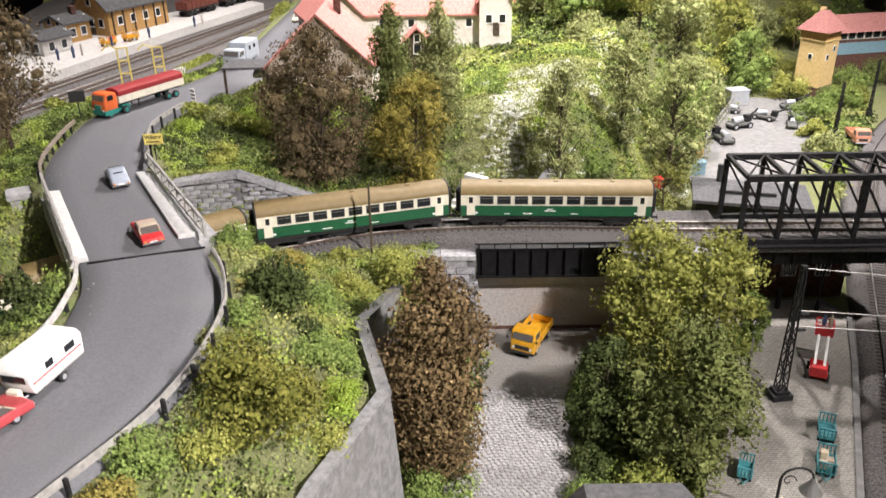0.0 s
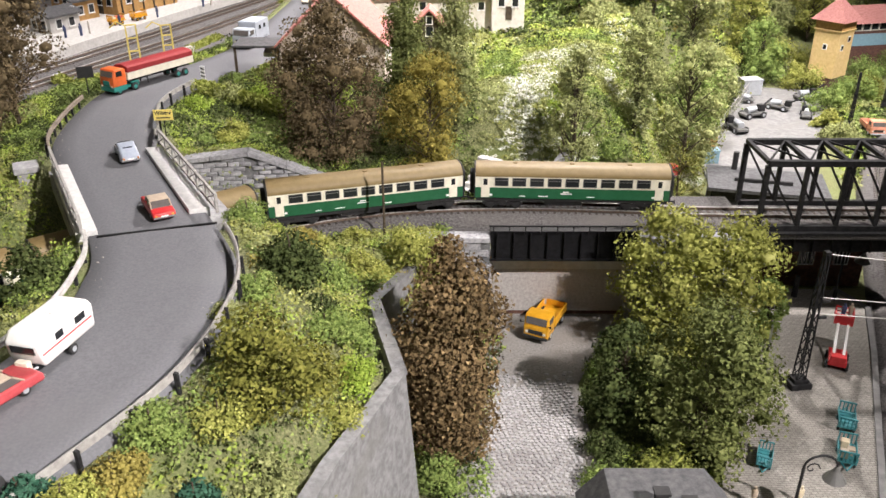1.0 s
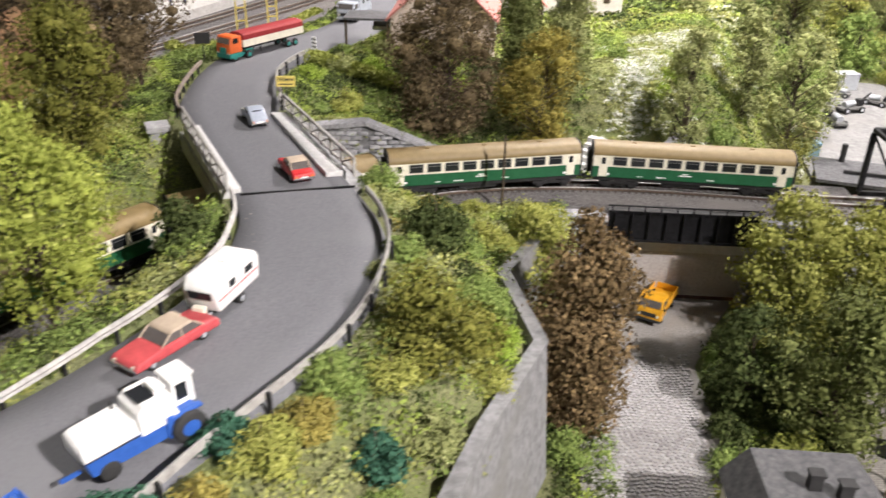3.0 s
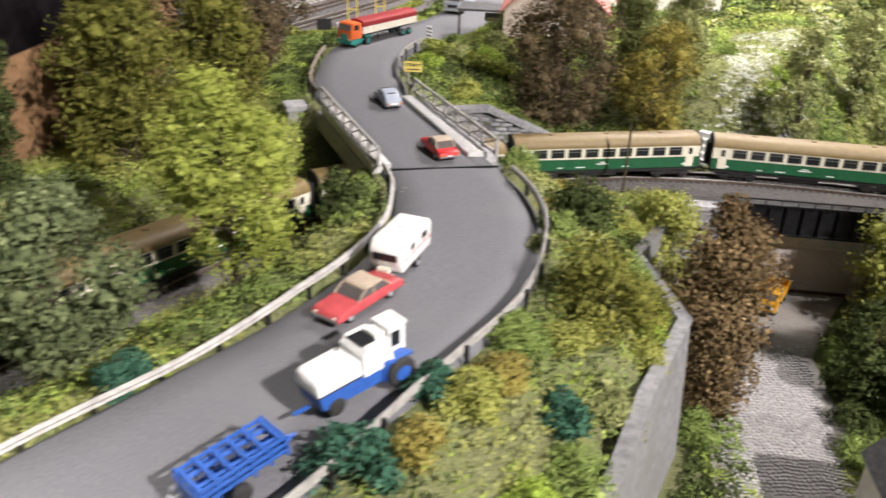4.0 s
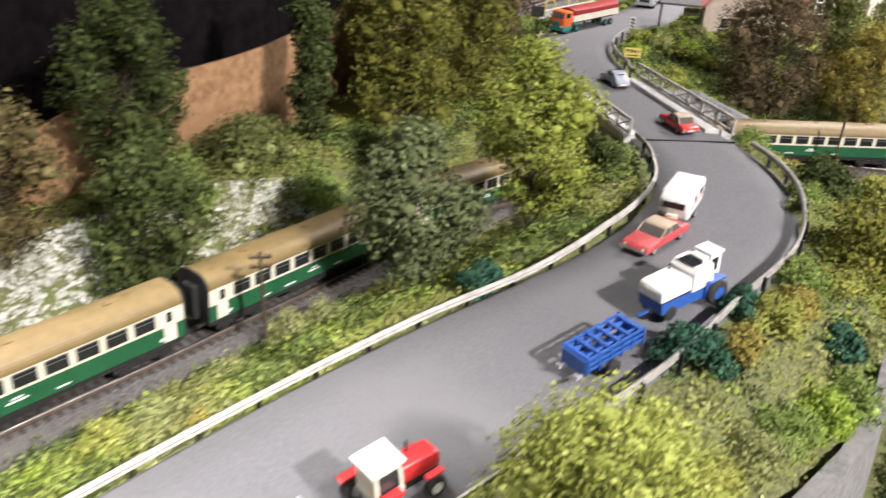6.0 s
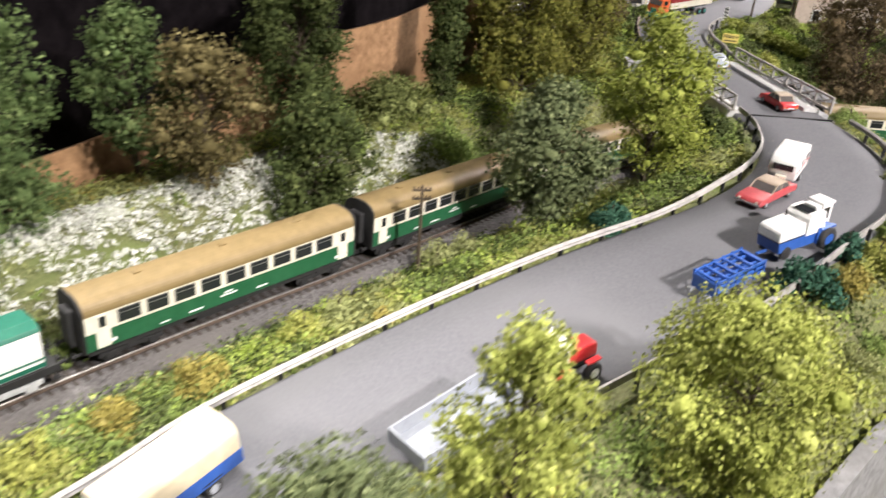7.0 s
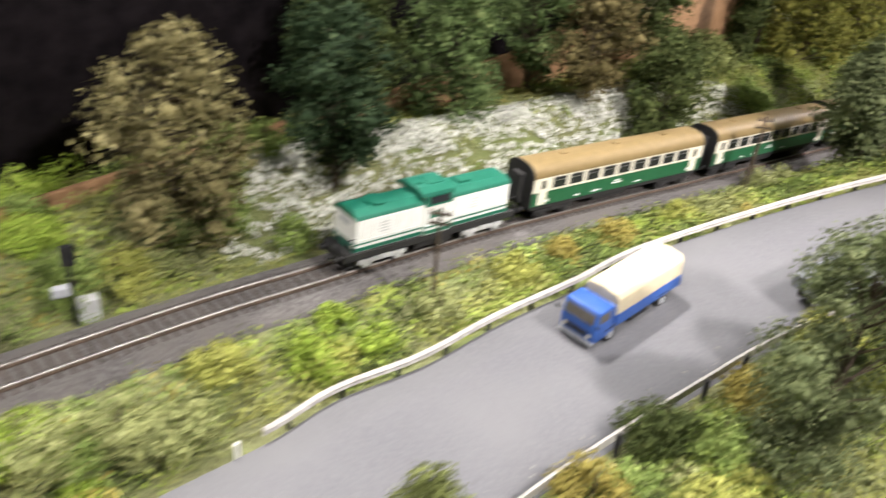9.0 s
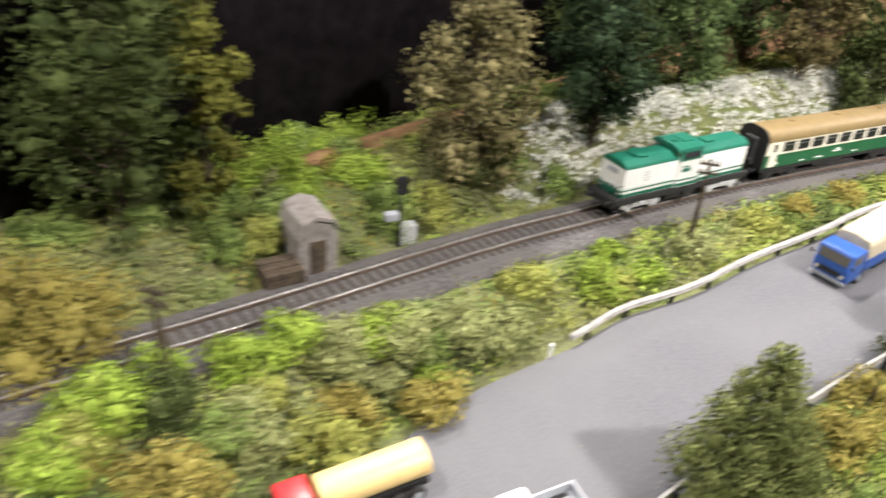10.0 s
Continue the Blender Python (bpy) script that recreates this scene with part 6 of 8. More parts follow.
def coach(m):
    v = thing("railway_coach", m, "green and ivory passenger coach with a tan roof", "railway coach", "coaches of the train")
    L = 0.205
    part("lower_side", B().box((0, 0, 0.0200), (L, 0.0305, 0.0120), bevel=0.0006), M_GREEN, v, "dark green lower side")
    part("upper_side", B().box((0, 0, 0.0323), (L, 0.0305, 0.0128), bevel=0.0006), M_IVORY, v, "ivory window band")
    rf = [(0.0156 * math.copysign(abs(math.cos(t)) ** 0.72, -math.cos(t)), 0.0382 + 0.0103 * math.sin(t) ** 0.9) for t in np.linspace(0, math.pi, 19)]
    part("roof", B().prism(rf, "x", -L / 2 + 0.001, L / 2 - 0.001), M_TAN, v, "tan rounded roof", smooth=False)
    for e in (-1, 1):
        rim = [(y * 1.01, z + 0.0002) for y, z in rf] + [(0.0156, 0.0135), (-0.0156, 0.0135)]
        part("end_wall", B().prism(rim, "x", e * (L / 2 - 0.0008), e * (L / 2 + 0.0006)), M_UNDER, v, "black coach end")
        part("gangway", B().box((e * (L / 2 + 0.0025), 0, 0.0275), (0.0050, 0.0125, 0.0250), bevel=0.0016), M_UNDER, v)
        for s in (-1, 1):
            part("buffer", B().cyl((e * L / 2, s * 0.0100, 0.0118), (e * (L / 2 + 0.0065), s * 0.0100, 0.0118), 0.0011, n=6).cyl((e * (L / 2 + 0.006), s * 0.01, 0.0118), (e * (L / 2 + 0.0068), s * 0.01, 0.0118), 0.0024, n=10), M_UNDER, v)
            part("door", B().box((e * (L / 2 - 0.0115), s * 0.01530, 0.0262), (0.0088, 0.0006, 0.0225), bevel=0.0002), M_IVORY, v)
            part("door_window", B().box((e * (L / 2 - 0.0115), s * 0.01555, 0.0325), (0.0042, 0.0006, 0.0070), bevel=0.0002), M_GLASS, v)
    frame_b = lambda x, s: B().box((x, s * 0.01535, 0.0326), (0.0146, 0.0006, 0.0094), bevel=0.0003)
    for s in (-1, 1):
        for k in range(9):
            x = -0.074 + k * 0.0185
            w = part("window", frame_b(x, s), M_SASH, v)
            last = (k == 8 and s == -1)
            part("pane", B().box((x, s * 0.01555, 0.0312), (0.0132, 0.0006, 0.0056)), M_WHITE if last else M_GLASS, w)
            part("vent_pane", B().box((x, s * 0.01555, 0.0357), (0.0132, 0.0006, 0.0020)), M_WHITE if last else M_GLASS, w)
        for x, z, wd, hh in ((0.006, 0.0222, 0.006, 0.0010), (0.006, 0.0202, 0.012, 0.0010), (-0.020, 0.0170, 0.008, 0.0009), (0.030, 0.0170, 0.010, 0.0009), (0.085, 0.0178, 0.003, 0.0020), (-0.085, 0.0178, 0.003, 0.0020), (0.052, 0.0168, 0.006, 0.0008)):
            part("lettering_bar", B().box((x, s * 0.0153, z), (wd, 0.0005, hh)), M_WHITE, v)
    part("underframe", B().box((0, 0, 0.0122), (L * 0.98, 0.0270, 0.0042)).box((0.008, 0, 0.0085), (0.040, 0.022, 0.0062), bevel=0.0008), M_UNDER, v)
    for k in range(3):
        part("roof_vent", B().box((-0.06 + k * 0.06, 0, 0.0488), (0.005, 0.004, 0.0014), bevel=0.0005), M_TAN, v)
    bogie(v, -0.073, M_UNDER, gap=0.028)
    bogie(v, 0.073, M_UNDER, gap=0.028)
    return v


locomotive(bogied(FRONT - 0.080, 0.046))
first = coach(bogied(FRONT - 0.163 - 0.112, 0.073))
for k in range(1, 6):
    copy_thing(first, bogied(FRONT - 0.163 - 0.112 - k * 0.221, 0.073))

# ---- cobbled street: single stones ----
CB = random.Random(5)
shapes = []
for k in range(8):
    n = CB.choice((5, 6, 6))
    b = B()
    ring = [(0.00235 * CB.uniform(0.85, 1.12) * math.cos(2 * math.pi * i / n + CB.uniform(-0.18, 0.18)), 0.00195 * CB.uniform(0.85, 1.12) * math.sin(2 * math.pi * i / n + CB.uniform(-0.18, 0.18))) for i in range(n)]
    lo = [b.bm.verts.new((x, y, -0.001)) for x, y in ring]
    mid = [b.bm.verts.new((x, y, 0.0007)) for x, y in ring]
    hi = [b.bm.verts.new((x * 0.78, y * 0.78, 0.0013)) for x, y in ring]
    for i in range(n):
        j = (i + 1) % n
        b.bm.faces.new((lo[i], lo[j], mid[j], mid[i]))
        b.bm.faces.new((mid[i], mid[j], hi[j], hi[i]))
    b.bm.faces.new(hi)
    shapes.append(b.mesh("cobble", M_COBBLE))
spots_c = []
y, row = 0.30, 0
while y < 0.682:
    xl, xr = np.interp(y, [0.30, 0.55, 0.68], [-0.018, 0.002, 0.032]), np.interp(y, [0.30, 0.55, 0.66, 0.69], [0.100, 0.102, 0.108, 0.114])
    x = xl + 0.0025 + (row % 2) * 0.0023
    while x < xr - 0.002:
        if y < 0.645 or CB.random() < (0.685 - y) / 0.04:
            spots_c.append((x + 0.0012 * math.sin(row * 0.7) + CB.uniform(-0.0007, 0.0007), y + 0.0022 * math.sin(x * 55 + y * 20) + 0.0010 * math.sin(x * 210 + y * 9) + CB.uniform(-0.0006, 0.0006), CB.uniform(-35, 35), CB.randrange(8)))
        x += 0.00455
    y += 0.0040
    row += 1
near_c = sorted(spots_c, key=lambda c: c[1])
single = {c for c in near_c if 0.505 < c[1] < 0.560}
single = set(sorted(single)[:300])
allv, allf = [], []
for c in near_c:
    m = pose(c[0], c[1], CB.uniform(-0.0002, 0.0002), CB.uniform(-3, 3), CB.uniform(-3, 3), c[2])
    if c in single:
        o = new("cobble", shapes[c[3]])
        o.parent = street
        o.matrix_local = m
    else:
        base = len(allv)
        me = shapes[c[3]]
        allv += [tuple(m @ v.co) for v in me.vertices]
        allf += [tuple(base + i for i in p.vertices) for p in me.polygons]
me = bpy.data.meshes.new("cobbles")
me.from_pydata(allv, [], allf)
me.materials.append(M_COBBLE)
o = new("cobbles", me)
o.parent = street
tagged(o, kind="stuff")

# ---- houses and station ----
M_WALLP = grain("pinkish_plaster", (0.58, 0.48, 0.42), (0.70, 0.60, 0.53), 120, 0.9, 0.15)
M_GRASSY = grain("grey_platform", (0.46, 0.45, 0.43), (0.60, 0.585, 0.57), 200, 0.9, 0.2)


def house(m, label, w, d, h, roof_h, wall, roof, over=0.006, windows=(3, 3), chimney=True, doors=True, name="house"):
    """A gabled house: the ridge runs along y; the gables look along y."""
    v = thing(name, m, label, "house")
    wl = part("wall", B().prism([(-w / 2, -0.06), (w / 2, -0.06), (w / 2, h), (0, h + roof_h), (-w / 2, h)], "y", -d / 2, d / 2), wall, v)
    sl = roof_h / (w / 2)
    for s in (-1, 1):
        x1 = w / 2 + over
        part("roof", B().prism([(0, h + roof_h + 0.0005), (s * x1, h - over * sl + 0.0005), (s * x1, h - over * sl + 0.0035), (0, h + roof_h + 0.004)], "y", -d / 2 - over, d / 2 + over), roof, v)

    def window(x, y, z, along_x, ww=0.010, hh=0.013):
        size = (ww, 0.0014, hh) if along_x else (0.0014, ww, hh)
        f = part("window", B().box((x, y, z), (size[0] + (0.003 if along_x else 0.001), size[1] + (0.001 if along_x else 0.003), size[2] + 0.003), bevel=0.0003), M_WHITE, v)
        part("pane", B().box((x, y, z), (size[0] * (1 if along_x else 2.2), size[1] * (2.2 if along_x else 1), size[2])), M_GLASS, f)
        part("sill", B().box((x, y, z - hh / 2 - 0.0015), (ww + 0.004 if along_x else 0.004, 0.004 if along_x else ww + 0.004, 0.0012)), M_WHITE, f)
    for e in (-1, 1):
        for i in range(windows[0]):
            x = w * ((i + 0.5) / windows[0] - 0.5) * 0.85
            window(x, e * d / 2, h * 0.48, True)
            if abs(x) < w * 0.25:
                window(x, e * d / 2, h + roof_h * 0.28, True, 0.008, 0.010)
        for i in range(windows[1]):
            window(e * w / 2, d * ((i + 0.5) / windows[1] - 0.5) * 0.85, h * 0.52, False)
    if doors:
        part("door", B().box((w * 0.02, -d / 2 - 0.0004, 0.0115), (0.011, 0.0016, 0.023), bevel=0.0003), M_BARK, v)
    if chimney:
        part("chimney", B().box((w * 0.12, d * 0.2, h + roof_h), (0.009, 0.009, 0.026)).box((w * 0.12, d * 0.2, h + roof_h + 0.0135), (0.011, 0.011, 0.002)), M_BRICK, v)
    return v


Z0 = 0.19
h1 = house(pose(-0.165, 1.135, Z0, 0, 0, 0), "pale plaster house with a large pink-red gabled roof", 0.135, 0.13, 0.045, 0.062, M_WALLP, M_ROOF_R, windows=(3, 3))
for nm, b, mt in (("porch_roof", B().box((-0.098, -0.035, 0.040), (0.066, 0.052, 0.003), bevel=0.0006), M_ROOF_D), ("awning", B().box((-0.085, -0.030, 0.026), (0.022, 0.016, 0.006), rx=12, bevel=0.001), M_WHITE)):
    part(nm, b, mt, h1)
for x in (-0.128, -0.072):
    part("porch_post", B().box((x, -0.058, 0.020), (0.003, 0.003, 0.040)), M_BARK, h1)
house(pose(-0.06, 1.52, Z0, 0, 0, 90), "long pale farmhouse with a pink-red roof", 0.085, 0.30, 0.040, 0.052, M_PLASTER, M_ROOF_R, windows=(2, 5))
house(pose(-0.20, 1.45, Z0, 0, 0, 20), "pale house with a pink-red gabled roof at the road", 0.09, 0.11, 0.045, 0.045, M_WALLP, M_ROOF_R)
house(pose(0.088, 1.51, Z0, 0, 0, 0), "white two-storey house with dark windows and pink-red roof", 0.056, 0.10, 0.062, 0.036, M_PLASTER, M_ROOF_R, windows=(2, 3))
house(pose(-0.045, 1.335, Z0, 0, 0, 0), "small timber shed with a pink-red gabled roof", 0.040, 0.04, 0.022, 0.020, M_BARK, M_ROOF_R, windows=(1, 1), chimney=False)
hedge_rng = np.random.default_rng(3)
for x0, y0, x1, y1, lab in ((-0.325, 1.005, -0.215, 0.985, "clipped green hedge below the house"), (-0.535, 1.085, -0.490, 1.150, "leafy white-dotted hedge beside the lorry"), (-0.428, 1.30, -0.402, 1.40, "pale green hedge between road and station track"), (-0.375, 1.52, -0.335, 1.78, "green hedge along the upper road")):
    t = np.linspace(0, 1, 60)
    P = np.concatenate([shell(hedge_rng, 55, np.array([x0 + (x1 - x0) * q, y0 + (y1 - y0) * q, ground_at(x0 + (x1 - x0) * q, y0 + (y1 - y0) * q) + 0.010]), 0.010)[0] for q in t])
    N = hedge_rng.normal(0, 1, P.shape)
    hd = thing("hedge", pose(0, 0, 0), lab, "hedge")
    part("foliage", leaves(P, N, 0.0022, hedge_rng, L_LIME, "foliage"), None, hd)
    b = B()
    for q in np.linspace(0.03, 0.97, 14):
        xx, yy = x0 + (x1 - x0) * q, y0 + (y1 - y0) * q
        g = ground_at(xx, yy)
        b.cyl((xx, yy, g - 0.004), (xx, yy, g + 0.016), 0.0009, n=5)
    part("stem", b, M_BARK, hd)

# the station beyond the road
plat = B().prism([(-0.70, 1.20), (-0.615, 1.215), (-0.51, 1.56), (-0.40, 1.86), (-0.46, 1.92), (-0.60, 1.72), (-0.80, 1.50)], "z", 0.15, 0.187)
tagged(part("platform", plat, M_GRASSY), "grey station platform with stone edge", "platform", kind="structure")
tagged(part("ground_yard", B().prism([(-0.95, 1.10), (-0.46, 1.09), (-0.36, 1.30), (-0.34, 2.2), (-0.95, 2.3)], "z", 0.12, 0.172), M_BALLAST), "dark ballast ground of the upper station", "ground", kind="structure")
for ln in ([(-0.66, 0.98), (-0.575, 1.20), (-0.465, 1.515), (-0.36, 1.85), (-0.30, 2.1)], [(-0.60, 0.98), (-0.515, 1.20), (-0.415, 1.47), (-0.335, 1.75), (-0.27, 2.1)]):
    full_track(smooth(ln, 6), 0.182, "station track beside the grey platform", limit=150)
st = house(pose(-0.615, 1.60, 0.187, 0, 0, -26), "ochre timber station building with dark slate roof", 0.085, 0.15, 0.048, 0.038, M_OCHRE, M_ROOF_D, windows=(3, 4), name="station_building")
for k in range(6):
    part("timber_brace", B().box((0.0435, -0.065 + k * 0.026, 0.024), (0.003, 0.002, 0.048)), M_BARK, st)
house(pose(-0.675, 1.49, 0.187, 0, 0, -26), "small ochre station annexe with dark roof and white windows", 0.05, 0.055, 0.034, 0.010, M_OCHRE, M_ROOF_D, windows=(2, 2))
house(pose(-0.672, 1.395, 0.187, 0, 0, -26), "little grey station hut with white arched windows", 0.05, 0.06, 0.026, 0.008, M_GRASSY, M_ROOF_D, windows=(2, 2), chimney=False)


def figure(x, y, z, h, col, rz=0):
    """A tiny painted figurine as one plain mesh."""
    b = B()
    b.box((0, 0, h * 0.24), (h * 0.17, h * 0.14, h * 0.48), bevel=h * 0.03)
    b.box((0, 0, h * 0.64), (h * 0.24, h * 0.15, h * 0.36), bevel=h * 0.04)
    b.cyl((0, 0, h * 0.82), (0, 0, h * 0.99), h * 0.07, h * 0.06, n=8)
    o = part("figurine", b, col)
    o.matrix_world = pose(x, y, z, 0, 0, rz)
    return tagged(o, "tiny painted plastic figurine standing on the layout", "figurine", "figurines")


M_NAVY = paint("navy_figure", (0.04, 0.06, 0.14), 0.7)
M_PALE = paint("pale_figure", (0.55, 0.50, 0.46), 0.7)
for x, y, c, r in ((-0.628, 1.330, M_NAVY, 10), (-0.609, 1.345, M_NAVY, 60), (-0.602, 1.362, M_PALE, 120), (-0.575, 1.425, M_NAVY, 0), (-0.535, 1.500, M_NAVY, 30), (-0.480, 1.60, M_NAVY, 30), (-0.47, 1.62, M_PALE, 60)):
    figure(x, y, 0.187, 0.020, c, r)


def trolley(x, y, z, rz, mat, label, load=None, k=1.0):
    v = thing("trolley", sized(pose(x, y, z, 0, 0, rz), k), label, "trolley", "luggage trolleys")
    part("deck", B().box((0, 0, 0.0065), (0.026, 0.014, 0.0014), bevel=0.0003), mat, v)
    for e in (-1, 1):
        rk = part("rack", B().box((e * 0.0128, 0, 0.0165), (0.0010, 0.014, 0.0012)), mat, v)
        for i in range(5):
            part("rod", B().box((e * 0.0128, -0.0062 + i * 0.0031, 0.0118), (0.0010, 0.0010, 0.0100)), mat, rk)
    part("drawbar", B().cyl((0.012, 0.004, 0.005), (0.021, 0, 0.005), 0.0006, n=5).cyl((0.012, -0.004, 0.005), (0.021, 0, 0.005), 0.0006, n=5), mat, v)
    for s in (-1, 1):
        part("side_bar", B().box((0, s * 0.0068, 0.0095), (0.025, 0.0008, 0.0030)), mat, v)
    for i in range(5):
        part("slat", B().box((-0.010 + i * 0.005, 0, 0.0075), (0.0026, 0.0132, 0.0008)), mat, v)
    if load:
        for i, (lx, ly) in enumerate(((-0.006, -0.002), (0.003, 0.002), (0.008, -0.003))):
            part("parcel", B().box((lx, ly, 0.0112), (0.006, 0.006, 0.0062), bevel=0.0006), load if i else M_CREAM, v)
    wheels(v, [(x2, s * 0.0062) for x2 in (-0.008, 0.008) for s in (-1, 1)], 0.0028, 0.0016, mat)
    return v


M_TROLLEY = paint("teal_blue_plastic", (0.04, 0.22, 0.25), 0.5)
trolley(0.339, 0.592, 0.004, 68, M_TROLLEY, "teal slatted luggage trolley on the pavement")
trolley(0.250, 0.543, 0.004, -114, M_TROLLEY, "teal slatted luggage trolley beside the tree", k=0.85)
trolley(0.320, 0.548, 0.004, -112, M_TROLLEY, "teal luggage trolley loaded with parcels", load=M_SEAT, k=1.05)
trolley(-0.585, 1.435, 0.187, 60, M_YELLOW, "orange luggage trolley on the station platform", load=M_ORANGE)
trolley(-0.560, 1.475, 0.187, 60, M_YELLOW, "orange luggage trolley near the station building")


def lift_truck(m):
    v = thing("lift_truck", m, "red scissor work platform with white arm on the pavement", "work platform")
    part("base", B().box((0, 0, 0.0075), (0.026, 0.017, 0.0055), bevel=0.0008), M_RED, v)
    part("counterweight", B().box((-0.009, 0, 0.0125), (0.008, 0.014, 0.006), bevel=0.001), M_RED, v)
    for s in (-1, 1):
        part("arm", B().cyl((-0.008, s * 0.0045, 0.013), (0.026, s * 0.0045, 0.034), 0.0014, n=6), M_WHITE, v, "white lifting arm")
    part("basket_floor", B().box((0.032, 0, 0.0330), (0.018, 0.017, 0.0014)), M_RED, v)
    for z in (0.038, 0.043):
        part("basket_rail", B().box((0.032, 0.0082, z), (0.018, 0.0008, 0.0010)).box((0.032, -0.0082, z), (0.018, 0.0008, 0.0010)).box((0.0235, 0, z), (0.0008, 0.017, 0.0010)).box((0.0405, 0, z), (0.0008, 0.017, 0.0010)), M_RED, v)
    part("basket_side", B().box((0.0235, 0, 0.0375), (0.0008, 0.016, 0.008)), M_RED, v)
    for x in (0.0235, 0.0405):
        for s in (-1, 1):
            part("basket_post", B().box((x, s * 0.0082, 0.0385), (0.001, 0.001, 0.011)), M_RED, v)
    wheels(v, [(x, s * 0.0092) for x in (-0.009, 0.009) for s in (-1, 1)], 0.0042, 0.003)
    return v


lift_truck(pose(0.371, 0.688, 0.004, 0, 0, 66))
figure(0.382, 0.717, 0.0385, 0.018, M_NAVY)
figure(0.389, 0.717, 0.0385, 0.018, M_SEAT)
figure(0.225, 0.495, 0.004, 0.018, M_SEAT)
figure(0.262, 0.497, 0.004, 0.017, M_CREAM)


def lattice_mast(x, y, z, h, w, label, lean=0):
    v = thing("lattice_mast", pose(x, y, z, 0, 0, 8), label, "mast")
    part("footing", B().box((0, 0, 0.003), (w * 2.4, w * 2.0, 0.006), bevel=0.0006).box((0, 0, 0.0075), (w * 1.7, w * 1.5, 0.004), bevel=0.0005), M_DARK, v)
    k = 0.45
    for sx in (-1, 1):
        for sy in (-1, 1):
            part("leg", B().cyl((sx * w / 2, sy * w / 2, 0.006), (sx * w / 2 * k, sy * w / 2 * k, h), 0.0008, n=4), M_DARK, v)
    n = 11
    for i in range(n):
        a, b = 0.008 + (h - 0.008) * i / n, 0.008 + (h - 0.008) * (i + 1) / n
        wa, wb = w / 2 * (1 - (1 - k) * a / h), w / 2 * (1 - (1 - k) * b / h)
        s = 1 if i % 2 else -1
        for e in (-1, 1):
            part("brace", B().cyl((s * wa, e * wa, a), (-s * wb, e * wb, b), 0.0006, n=4).cyl((e * wa, s * wa, a), (e * wb, -s * wb, b), 0.0006, n=4), M_DARK, v)
    part("cap", B().box((0, 0, h), (w * 0.6, w * 0.6, 0.002)), M_DARK, v)
    return v


lm = lattice_mast(0.319, 0.652, 0.004, 0.142, 0.0085, "dark steel lattice mast carrying three bright wires")
for z in (0.075, 0.092):
    part("insulator", B().cyl((0.006, 0, z), (0.013, 0, z), 0.0016, n=8), M_TYRE, lm)
M_WIRE = paint("bright_wire", (0.50, 0.48, 0.46), 0.45, 0.6)
wires = thing("overhead_wire", pose(0.323, 0.66, 0.1), "three bright overhead wires strung from the lattice mast", "wire")
WI = wires.matrix_world.inverted()
for z, y1, z1 in ((0.140, 0.64, 0.128), (0.096, 0.645, 0.090), (0.079, 0.64, 0.074)):
    o = part("wire", B().tube([(0.325, 0.660, z), (0.42, 0.654, (z + z1) / 2 - 0.002), (0.62, y1, z1)], 0.00045, 5), M_WIRE, wires)
    o.matrix_local = WI
lattice_mast(0.715, 1.45, 0.0, 0.10, 0.0045, "thin dark lattice mast beside the far tracks")
lattice_mast(0.836, 1.575, 0.0, 0.11, 0.0045, "thin dark lattice mast near the signal box")


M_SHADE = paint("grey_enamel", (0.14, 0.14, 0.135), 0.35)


def scroll_lamp(x, y, z, h, rz, label):
    v = thing("street_lamp", pose(x, y, z, 0, 0, rz), label, "street lamp")
    part("post", B().cyl((0, 0, 0), (0, 0, h * 0.2), 0.0024, 0.0018, n=8).cyl((0, 0, h * 0.2), (0, 0, h), 0.0012, n=8), M_DARK, v)
    arc = [(0.012 - 0.012 * math.cos(t), 0, h + 0.010 * math.sin(t)) for t in np.linspace(0, math.pi, 10)]
    part("arm", B().tube(arc, 0.0009, 6), M_DARK, v)
    part("scroll", B().tube([(0.006 + (0.006 - 0.0006 * i) * math.cos(0.7 * i), 0, h - 0.002 + (0.006 - 0.0006 * i) * math.sin(0.7 * i)) for i in range(10)], 0.0005, 5), M_DARK, v)
    part("shade", B().cyl((0.024, 0, h - 0.012), (0.024, 0, h - 0.004), 0.0085, 0.003, n=14).cyl((0.024, 0, h - 0.004), (0.024, 0, h), 0.003, 0.0012, n=10), M_SHADE, v, "grey enamel lamp shade")
    return v


scroll_lamp(0.243, 0.468, 0.004, 0.062, 0, "dark scroll-arm street lamp with grey enamel shade")
scroll_lamp(0.422, 0.815, 0.004, 0.058, 10, "dark scroll-arm platform lamp with grey enamel shade")


def post(name, x, y, z, h, r, mat, label, top=None, category="post"):
    v = thing(name, pose(x, y, z), label, category)
    part("shaft", B().cyl((0, 0, -0.004), (0, 0, h), r, r * 0.8, n=8), mat, v)
    if top:
        part("band", B().cyl((0, 0, h * 0.55), (0, 0, h), r * 1.02, r * 0.85, n=8), top, v)
    return v


post("post", 0.297, 0.680, 0.004, 0.050, 0.0013, M_DARK, "slim dark post with pale upper half", M_SLAB)
post("bollard", 0.380, 0.823, 0.004, 0.026, 0.0036, M_DARK, "stout dark bollard on the pavement")
for x, y, hh in ((-0.079, 0.765, 0.080), (0.300, 0.885, 0.085)):
    post("telegraph_pole", x, y, ground_at(x, y), hh, 0.0014, M_BARK, "slim dark wooden pole beside the track", category="pole")


